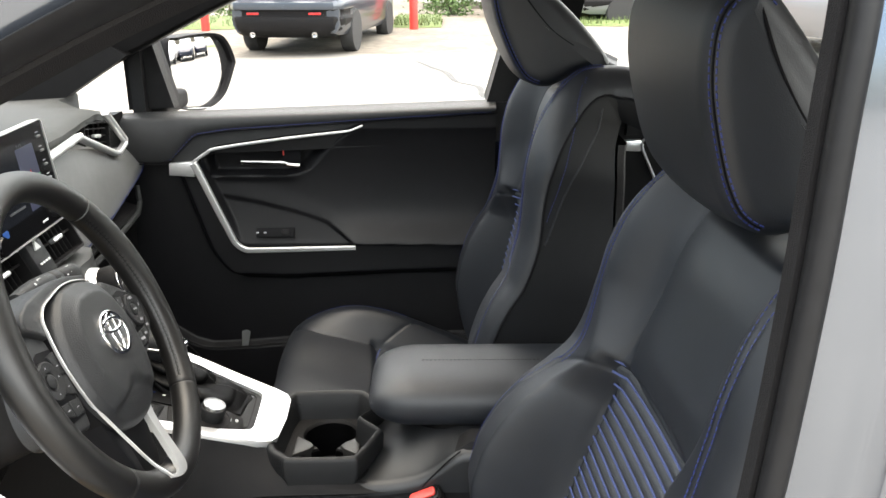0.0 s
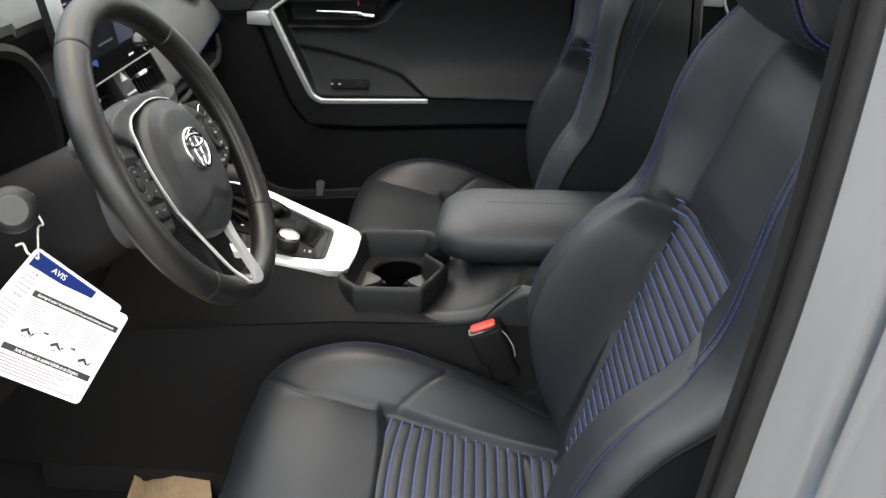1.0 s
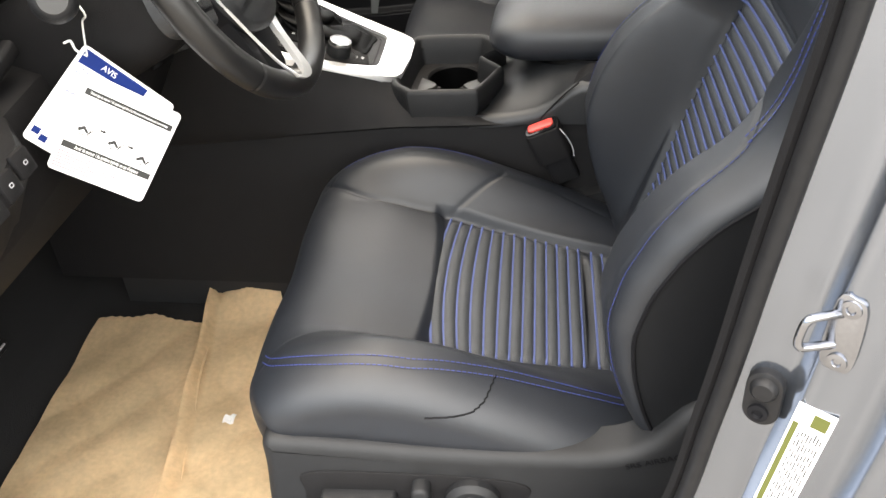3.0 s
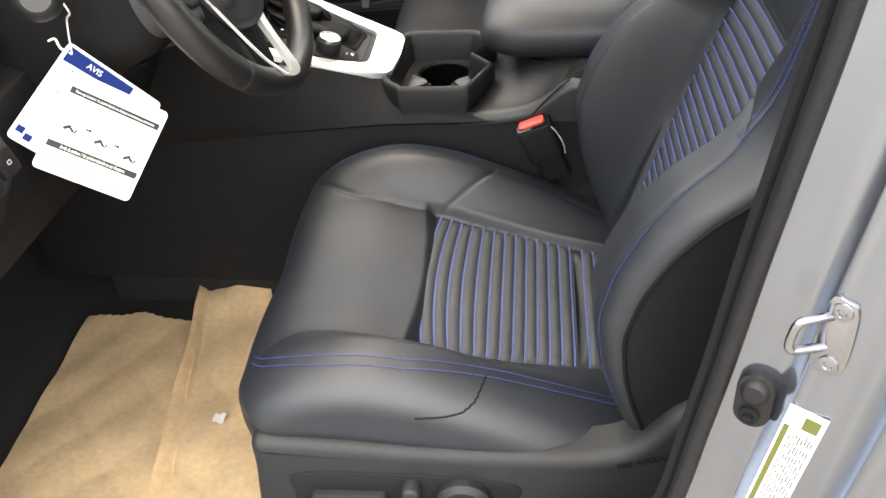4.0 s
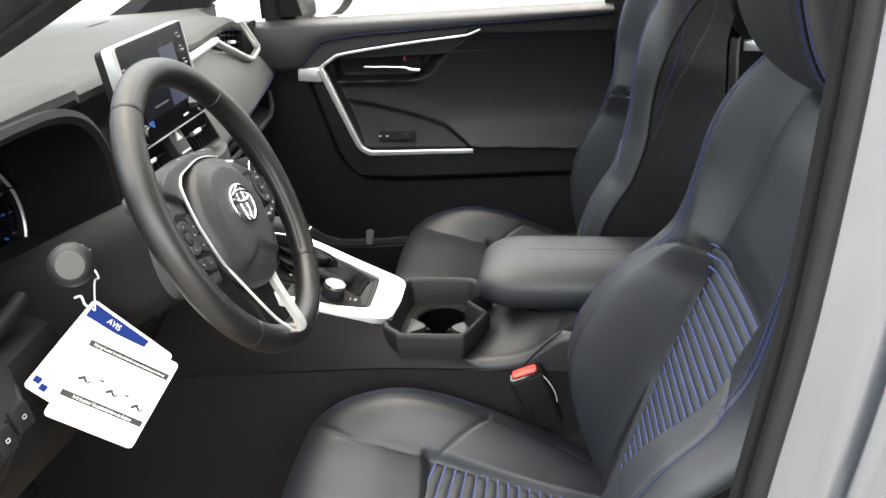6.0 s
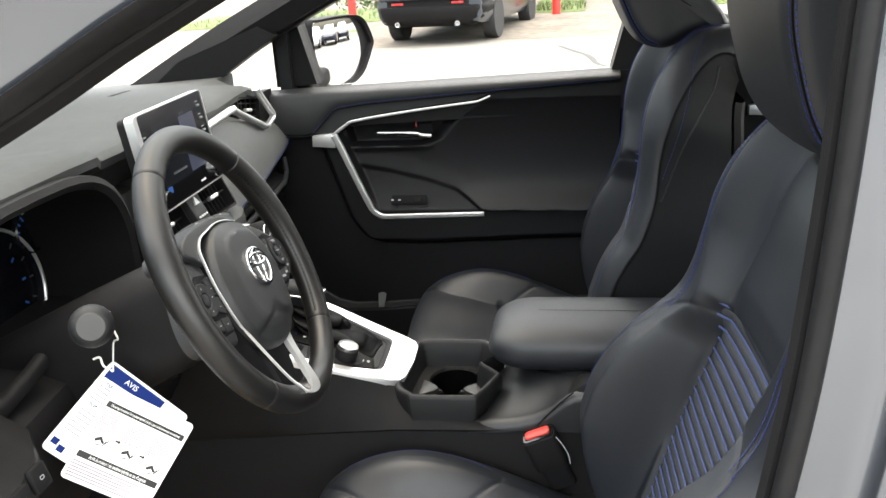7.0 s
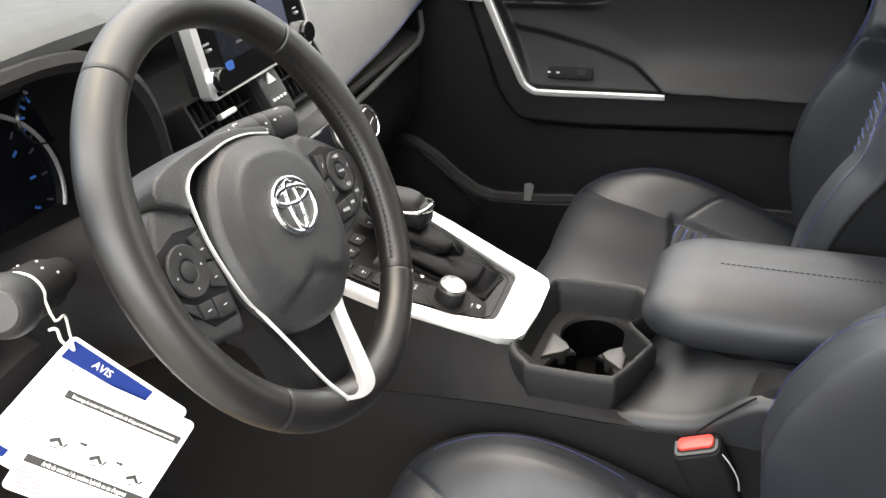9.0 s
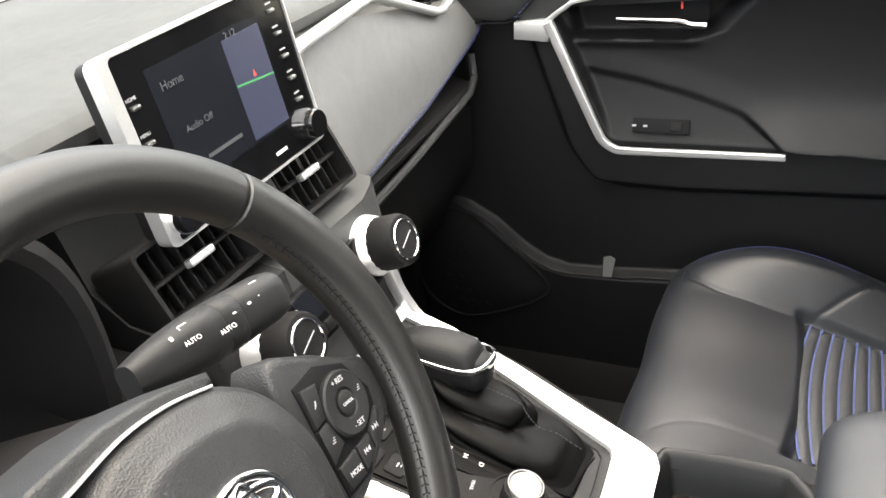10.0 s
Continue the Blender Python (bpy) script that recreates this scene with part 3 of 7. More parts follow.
    if driver:
        sw = put_c @ Matrix(((1, 0, 0, 0), (0, 0, -1, -0.2705), (0, 1, 0, 0), (0, 0, 0, 1)))
        plate = part("switch_plate", prism([(p.x, p.y) for p in smooth_path([(-0.275, 0.600, 0), (-0.15, 0.600, 0), (-0.06, 0.592, 0), (-0.035, 0.575, 0), (-0.06, 0.545, 0), (-0.12, 0.530, 0), (-0.27, 0.532, 0), (-0.285, 0.57, 0)], 4, True)], -0.004, 0.0015, sw, 0.0015), PLASTIC, seat, "recessed black switch plate")
        for k in range(3):
            part("switch_ridge", rbox((0.074, 0.0022, 0.003), 0.0008, sw @ Matrix.Translation((-0.224, 0.555 + 0.007 * k, 0.0185))), BRUSHED, plate, "pale ridge on the switch")
        part("slide_switch", prism([(-0.224 + x, 0.562 + y) for x, y in rrect(0.085, 0.024, 0.006)], 0.001, 0.018, sw, 0.005, 3), PLASTIC_SOFT, plate, "grey seat slide switch")
        part("recline_switch", prism([(-0.153 + x, 0.566 + y) for x, y in rrect(0.020, 0.058, 0.008)], 0.001, 0.020, sw, 0.005, 3), PLASTIC_SOFT, plate, "grey recline switch")
        part("lumbar_knob", lathe([(0.030, 0.001), (0.030, 0.010), (0.024, 0.016), (0.018, 0.016), (0.017, 0.022), (0.002, 0.023)], sw @ Matrix.Translation((-0.098, 0.566, 0)), 28), PLASTIC_SOFT, plate, "round lumbar knob")
        text_m = sw @ Matrix.Translation((0.090, 0.628, 0.0008)) @ pose(0, 0, 0, 0, 0, 18)
        LATE.append(("SRS AIRBAG", 0.011, text_m, seat))
    part("base_frame", placed(rbox((0.36, 0.38, 0.12), 0.02), Matrix.Translation((dx - 0.1, yc, 0.46))), PLASTIC, seat)
    return seat


front_seat("driver_seat", (0.0, -0.375, 0.0), 22, True)
front_seat("passenger_seat", (0.009, 0.384, 0.006), 13.8, False, 2.0, (-0.023, -0.004), 0.72)


def text(words, size, m, mat, parent, name="lettering", depth=0.0002):
    cu = bpy.data.curves.new("tmp", "FONT")
    cu.body, cu.size, cu.extrude, cu.align_x, cu.align_y = words, size, depth, "CENTER", "CENTER"
    ob = bpy.data.objects.new("tmp", cu)
    me = bpy.data.meshes.new_from_object(ob)
    bpy.data.objects.remove(ob)
    bm = bmesh.new()
    bm.from_mesh(me)
    bpy.data.meshes.remove(me)
    bmesh.ops.transform(bm, matrix=m, verts=bm.verts)
    return part(name, bm, mat, parent)


for _w, _s, _m, _p in LATE:
    text(_w, _s, _m, SEAM, _p)


def moved(bm, m):
    bmesh.ops.transform(bm, matrix=m, verts=bm.verts)
    return bm


def shift(x, y, z=0.0):
    return Matrix.Translation((x, y, z))


def flat_ring(outer, inner, a, b, m=None):
    """A frame between two outlines of equal length, from height a to b."""
    rings = [[(x, y, a) for x, y in outer], [(x, y, b) for x, y in outer], [(x, y, b) for x, y in inner], [(x, y, a) for x, y in inner]]
    bm = loft(rings, True, False, loop=True)
    return moved(bm, m) if m is not None else bm


# ---- steering wheel ----
def steering_wheel():
    c = Vector((-0.3645, -0.3425, 1.079))
    axis = Vector((0.906, 0.080, 0.418)).normalized()
    right = Vector((0, 0, 1)).cross(axis).normalized()
    upv = axis.cross(right)
    a = radians(-6.7)
    r2 = right * math.cos(a) + upv * math.sin(a)
    m = axes(c, r2, axis.cross(r2))
    wheel = thing("steering_wheel", c, "black leather steering wheel with silver lower spoke and chrome badge", "steering wheel")
    R = 0.1685
    seam_at = [math.atan2(0.130, -0.105), math.atan2(0.128, 0.115), math.atan2(-0.116, 0.119), math.atan2(-0.130, -0.118)]

    def rim_point(t, q):
        # the grip swells a little beside the spokes
        swell = 1 + 0.10 * (math.exp(-((math.sin(t) - 0.35) / 0.35) ** 2))
        rr = 0.0165 * swell
        k = min(abs((t - s + math.pi) % (2 * math.pi) - math.pi) for s in seam_at)
        rr -= 0.0016 * math.exp(-(k / 0.006) ** 2)
        # inner seam of the leather cover, puckered between the stitches
        if -0.72 < t - 2 * math.pi * (t > 5) < 0.80 or 2.36 < t < 3.95:
            rr -= 0.0011 * math.exp(-((q - 2.80) / 0.10) ** 2) * (0.75 + 0.25 * math.cos(2 * math.pi * t / 0.034))
        x = R + rr * math.cos(q)
        return (x * math.cos(t), x * math.sin(t), rr * 0.95 * math.sin(q))

    grid = np.array([[rim_point(t, q) for q in np.linspace(0, 2 * np.pi, 48, endpoint=False)] for t in np.linspace(0, 2 * np.pi, 721)])
    part("rim", moved(lattice(grid, True, False), m), RIMSKIN, wheel)
    for t in seam_at:
        ring = [Vector(rim_point(t % (2 * math.pi), q)) for q in np.linspace(0, 2 * np.pi, 40, endpoint=False)]
        part("rim_seam", moved(tube(ring, 0.0008, 6, True, up=(-math.sin(t), math.cos(t), 0)), m), SEAM, wheel, "dark seam across the rim")
    # hand stitching along the inner edge of the upper right and right
    for lo, hi in ((-0.72, 0.80), (2.36, 3.95)):
        bits = []
        for t in np.arange(lo, hi, 0.034):
            p = [Vector(rim_point(t + d, q)) for d, q in ((0, 2.66), (0.008, 2.80), (0.0, 2.94))]
            bits.append(tube(p, 0.00055, 5, up=(0.1, 0.2, 1)))
        bits.append(tube([Vector(rim_point(t, 2.80)) for t in np.arange(lo, hi, 0.02)], 0.0006, 6, up=(0.1, 0.2, 1)))
        part("stitching", moved(join(*bits), m), SEAM, wheel, "black hand stitching")
    # airbag cover: a flat centre with bevelled flanks
    mh = m @ shift(-0.005, 0) @ pose(0, 0, 0, 0, 0, -6.0)
    half = [(0.0, 0.060), (0.030, 0.0565), (0.0420, 0.0520), (0.0555, 0.0430), (0.0690, 0.0270), (0.0790, 0.0020), (0.0805, -0.021), (0.0770, -0.048), (0.0680, -0.068), (0.0500, -0.089), (0.030, -0.098), (0, -0.101)]
    out = [(-x, y) for x, y in half[:0:-1]] + half[:-1]
    out = [(p.x, p.y) for p in smooth_path([(x, y, 0) for x, y in out], 5, True)]
    rings = []
    for k in np.concatenate((np.linspace(0.03, 0.60, 8), np.linspace(0.63, 0.80, 9), np.linspace(0.84, 1, 9))):
        ring = []
        for x, y in out:
            d = 0.0175 - 0.0025 * k ** 2
            d -= 0.0085 * max(0.0, k - 0.72 - 0.05 * max(0.0, -y / 0.1)) / 0.28 + 0.0015 * float(sstep(0.66, 0.78, np.array(k)))
            d -= 0.004 * max(0.0, k - 0.94) / 0.06
            # a chevron crease below the badge
            d -= 0.0042 * float(sstep(-0.052, -0.062, np.array(0.35 * abs(x * k) + y * k)))
            ring.append((x * k, y * k, d))
        rings.append(ring)
    for k, d in ((1.008, -0.003), (1.008, -0.02)):
        rings.append([(x * k, y * k, d) for x, y in out])
    part("airbag_cover", moved(lattice(np.array(rings), True), mh), HUBSKIN, wheel, sharp=60)
    part("hub", prism([(x * 1.03, y * 1.02) for x, y in out], -0.05, -0.006, mh), SEAM, wheel)
    # one silver line runs from the top of the cover down to the foot of the lower spoke
    line = smooth_path([(0.0322, 0.0535, 0.002), (0.0051, 0.0600, 0.003), (-0.0221, 0.0620, 0.003), (-0.0509, 0.0585, 0.003), (-0.0733, 0.0543, 0.003), (-0.0875, 0.0446, 0.003), (-0.0922, 0.0318, 0.003), (-0.0940, 0.0117, 0.002), (-0.0930, -0.0087, 0.001), (-0.0872, -0.0424, 0.0), (-0.0790, -0.0620, 0.0), (-0.0675, -0.0985, 0.003), (-0.0612, -0.132, 0.009), (-0.0592, -0.148, 0.0155), (-0.0565, -0.157, 0.0186)], 8)
    part("trim_line", moved(sweep(line, rrect(0.0017, 0.0034, 0.0006), (0, 0, 1)), m), SILVER, wheel, "thin silver trim line")
    wing = [(0.036, 0.0530), (0.005, 0.0590), (-0.022, 0.0610), (-0.051, 0.0575), (-0.0733, 0.0530), (-0.0868, 0.0434), (-0.0915, 0.027), (-0.1020, 0.0350), (-0.1180, 0.0440), (-0.1190, 0.052), (-0.1130, 0.0590), (-0.0934, 0.0655), (-0.0637, 0.069), (-0.0274, 0.071), (0.0, 0.068), (0.036, 0.060)]
    part("upper_shoulder", prism(wing[::-1], -0.05, 0.002, m, 0.0028, 3), HUBSKIN, wheel, "grained black shoulder of the hub", sharp=70)
    part("lower_flank", prism([(-0.093, -0.010), (-0.0875, -0.042), (-0.0785, -0.063), (-0.0670, -0.0985), (-0.0605, -0.132), (-0.0565, -0.148), (-0.047, -0.142), (-0.047, -0.110), (-0.064, -0.070), (-0.080, -0.010)], -0.04, -0.008, m, 0.002), SEAM, wheel, "dark flank beside the spoke")
    # broad silver limb of the lower spoke, turning at the rim to meet the thin line
    outer = smooth_path([(0.036, -0.078, -0.003), (0.0200, -0.1066, 0.0), (0.0070, -0.1324, 0.007), (-0.0070, -0.154, 0.0155), (-0.0140, -0.163, 0.0182), (-0.024, -0.1672, 0.0186), (-0.040, -0.1650, 0.0186), (-0.0577, -0.157, 0.0184)], 5)
    inner = smooth_path([(0.021, -0.076, -0.004), (0.0067, -0.1028, -0.001), (-0.0063, -0.1233, 0.006), (-0.0215, -0.1455, 0.0140), (-0.0265, -0.1515, 0.0168), (-0.0335, -0.1580, 0.0178), (-0.043, -0.1595, 0.0178), (-0.0545, -0.1545, 0.0176)], 5)
    down = Vector((0, 0, -0.006))
    part("spoke_trim", moved(loft([[p, q, q + down, p + down] for p, q in zip(outer, inner)]), m), SILVER, wheel, "broad silver spoke trim")
    outline = [(-0.052, -0.080), (0.052, -0.080), (0.040, -0.142), (0.026, -0.160), (-0.026, -0.160), (-0.040, -0.142)]
    part("lower_spoke", prism(outline, -0.034, -0.016, m @ pose(0, 0, 0, 0, 0, -9), 0.003), SEAM, wheel)
    # side spokes with buttons
    for s in (-1, 1):
        if s > 0:
            ms = m @ pose(0, 0, 0, 0, 0, -6.5)
            o = [(0.070, 0.044), (0.100, 0.044), (0.134, 0.028), (0.154, 0.018), (0.157, -0.012), (0.128, -0.034), (0.100, -0.048), (0.076, -0.045)]
        else:
            ms = m @ shift(-0.010, -0.012)
            o = [(-0.080, -0.045), (-0.100, -0.052), (-0.140, -0.040), (-0.146, -0.010), (-0.124, 0.036), (-0.110, 0.054), (-0.092, 0.049), (-0.076, 0.036)]
        sp = part("spoke", prism([(p.x, p.y) for p in smooth_path([(x, y, 0) for x, y in o], 4, True)], -0.034, -0.005, ms, 0.006, 4), HUBSKIN, wheel)
        panel = [(s * 0.081, 0.030), (s * 0.104, 0.034), (s * 0.128, 0.026), (s * 0.141, 0.004), (s * 0.139, -0.006), (s * 0.112, -0.038), (s * 0.086, -0.040)]
        part("button_panel", prism(panel if s < 0 else panel[::-1], -0.012, -0.0035, ms, 0.0015), SEAM, sp)
        part("button_ring", moved(lathe([(0.0198, -0.004), (0.0198, -0.0005), (0.0185, 0.0005), (0.0095, -0.0004), (0.0082, -0.002)], None, 36), ms @ shift(s * 0.113, 0.006)), PLASTIC_SOFT, sp)
        part("centre_button", moved(lathe([(0.0075, -0.003), (0.0073, 0.0), (0.0060, 0.0006), (0.0005, 0.0006)], None, 24), ms @ shift(s * 0.113, 0.006)), PLASTIC_SOFT, sp)
        lower = ([(0.106, -0.019), (0.120, -0.0170), (0.120, -0.0285), (0.107, -0.034)], [(0.122, -0.0165), (0.136, -0.007), (0.137, -0.011), (0.122, -0.0275)], [(0.086, -0.022), (0.104, -0.019), (0.105, -0.035), (0.088, -0.037)],
                 [(0.083, 0.027), (0.097, 0.026), (0.0925, 0.006), (0.083, 0.004)], [(0.083, 0.002), (0.0925, 0.004), (0.0985, -0.012), (0.084, -0.019)])
        for o in lower:
            part("button", prism([(s * x, y) for x, y in (o[::-1] if s > 0 else o)], -0.01, -0.0012, ms, 0.0008), PLASTIC_SOFT, sp)
        if s > 0:
            for words, x, y, h in (("+ RES", 0.1115, 0.0200, 0.0046), ("- SET", 0.1145, -0.0080, 0.0046), ("CANCEL", 0.113, 0.006, 0.0026), ("MODE", 0.095, -0.0285, 0.0042)):
                text(words, h, ms @ shift(x, y, 0.0010), GREYINK, sp)
            for x0, y0, k in ((0.113, -0.0245, -1), (0.127, -0.0165, 1)):
                for dx in (-0.0014, 0.0014):
                    part("symbol", prism([(-0.0011 * k, -0.0016), (0.0011 * k, 0), (-0.0011 * k, 0.0016)][::k], 0, 0.0003, ms @ shift(x0 + dx, y0, -0.0011)), GREYINK, sp)
                part("symbol", prism(rrect(0.0005, 0.0032, 0.0001), 0, 0.0003, ms @ shift(x0 + 0.0031 * k, y0, -0.0011)), GREYINK, sp)
            for x0, y0, r in ((0.0885, 0.015, 35), (0.0900, -0.008, 0), (0.126, 0.008, 0)):
                for k in range(3):
                    part("symbol", prism(rrect(0.0028 - 0.0007 * k, 0.0005, 0.0001), 0, 0.0003, ms @ shift(x0 + 0.0006 * k, y0 + 0.0013 * k, -0.0009 if x0 < 0.1 else 0.0006) @ pose(0, 0, 0, 0, 0, r)), GREYINK, sp)
        else:
            for x0, y0, w in ((-0.090, 0.014, 0.0035), (-0.091, -0.008, 0.003), (-0.113, -0.025, 0.004), (-0.096, -0.028, 0.004)):
                part("symbol", prism(rrect(w, 0.0008, 0.0002), 0, 0.0003, ms @ shift(x0, y0, -0.0011)), GREYINK, sp)
            for dx, dy in ((0.0135, 0), (-0.0135, 0), (0, 0.0135), (0, -0.0135)):
                part("symbol", prism([(-0.0010, -0.0008), (0.0010, -0.0008), (0, 0.0010)], 0, 0.0003, ms @ shift(-0.113 + dx, 0.006 + dy, 0.0002)), GREYINK, sp)
    # badge: three plain chrome ovals
    mb = mh @ shift(0.004, -0.006, 0.0012)
    badge = part("badge", moved(sweep([(0.0272 * math.cos(t), 0.0225 * math.sin(t), 0.0165) for t in np.linspace(0, 2 * np.pi, 56, endpoint=False)], rrect(0.0052, 0.0044, 0.0016), (0, 0, 1), True), mb), CHROME, wheel, "chrome oval badge")
    for rx, ry, dy in ((0.0225, 0.0070, 0.0085), (0.0080, 0.0205, 0.0)):
        part("oval", moved(sweep([(rx * math.cos(t), dy + ry * math.sin(t), 0.0168) for t in np.linspace(0, 2 * np.pi, 40, endpoint=False)], rrect(0.0048, 0.0042, 0.0016), (0, 0, 1), True), mb), CHROME, badge)
    part("badge_field", lathe([(0.0265, 0.0125), (0.0255, 0.0145), (0.002, 0.0152)], mb @ Matrix.Diagonal((1, 0.85, 1, 1)), 36), PLASTIC_SOFT, wheel)
    # column shroud and stalks
    col = thing("steering_column", c - axis * 0.12, "black plastic steering column shroud with two control stalks", "steering column")
    sec = lambda k, d: [(x * k, y * k - 0.01, d) for x, y in rrect(0.15, 0.13, 0.035, 5)]
    part("shroud", moved(loft([sec(0.72, -0.055), sec(0.85, -0.065), sec(1.0, -0.10), sec(1.05, -0.22), sec(1.05, -0.34)]), m), PLASTIC, col)
    part("keyhole", lathe([(0.007, 0), (0.007, 0.003), (0.005, 0.003), (0.005, -0.01)], axes(m @ Vector((-0.02, -0.078, -0.14)), r2, axis), 16), SEAM, col)
    # left stalk: points outward, thick knob with a pale flat end
    tip = Vector((-0.436, -0.556, 1.096))
    root = Vector((-0.512, -0.432, 1.046))
    dirn = (tip - root).normalized()
    ms = axes(tip, Vector((0, 0, 1)).cross(dirn), dirn.cross(Vector((0, 0, 1)).cross(dirn)))
    st = part("left_stalk", lathe([(0.014, -0.13), (0.0165, -0.100), (0.0195, -0.088), (0.0198, -0.050), (0.0185, -0.044), (0.0150, -0.034), (0.0150, -0.020), (0.004, -0.002)], ms, 32), PLASTIC, col)
    part("knob_end", lathe([(0.0150, -0.034), (0.0195, -0.030), (0.0218, -0.022), (0.0216, -0.013), (0.0195, -0.005), (0.0160, -0.0005), (0.0130, 0.0012)], ms, 40), PLASTIC_SOFT, st, "rounded black knob")
    part("end_face", lathe([(0.0142, 0.0004), (0.0132, 0.0016), (0.001, 0.0020)], ms, 36), ENDGREY, st, "pale grey end face")
    for k in range(5):
        a = 0.5 + 0.42 * k
        pos = ms @ Vector((0.0197 * math.cos(a), 0.0197 * math.sin(a), -0.075 + 0.014 * (k % 2)))
        part("symbol", rbox((0.0020, 0.0020, 0.0018), 0.0005, Matrix.Translation(pos)), GREYINK, st)
    # right stalk
    root = Vector((-0.478, -0.280, 1.087))
    tip = Vector((-0.466, -0.156, 1.0745))
    dirn = (tip - root).normalized()
    ms = axes(tip, dirn, Vector((-0.4, 0, 1)))
    st = part("right_stalk", moved(loft([[(d, y * k, z * k) for y, z in rrect(0.034, 0.033, 0.012, 5)] for d, k in ((-0.125, 0.62), (-0.110, 0.80), (-0.092, 0.96), (-0.075, 1.04), (-0.060, 1.06), (-0.0585, 1.0), (-0.0570, 1.06), (-0.044, 1.05), (-0.0425, 0.99), (-0.041, 1.05), (-0.010, 1.0), (-0.003, 0.93), (0, 0.82))]), ms), PLASTIC_SOFT, col)
    face = ms @ Matrix(((1, 0, 0, 0), (0, 0.83, 0.56, 0), (0, -0.56, 0.83, 0), (0, 0, 0, 1)))
    for words, x, y in (("AUTO", -0.086, -0.006), ("AUTO", -0.062, -0.012)):
        text(words, 0.0048, face @ shift(x, y, 0.0178), PALEINK, st)
    for x, y in ((-0.084, 0.004), (-0.022, 0.004)):
        part("symbol", flat_ring(rrect(0.0075, 0.006, 0.001), rrect(0.0058, 0.0044, 0.0006), 0.0165, 0.0178, face @ shift(x, y)), PALEINK, st)
    for x, y, w, h in ((-0.096, 0.002, 0.002, 0.003), (-0.070, 0.004, 0.002, 0.007), (-0.050, 0.005, 0.006, 0.0012), (-0.050, 0.0, 0.005, 0.0012), (-0.050, -0.005, 0.003, 0.0012), (-0.036, -0.004, 0.003, 0.003), (-0.026, -0.003, 0.001, 0.002)):
        part("symbol", prism(rrect(w, h, 0.0004), 0.0165, 0.0178, face @ shift(x, y)), PALEINK, st)


steering_wheel()


# ---- centre console ----
SLOPE = 0.35


def con_m():
    k = math.hypot(1, SLOPE)
    return axes((-0.252, 0, 0.788), (1 / k, 0, -SLOPE / k), (0, 1, 0))


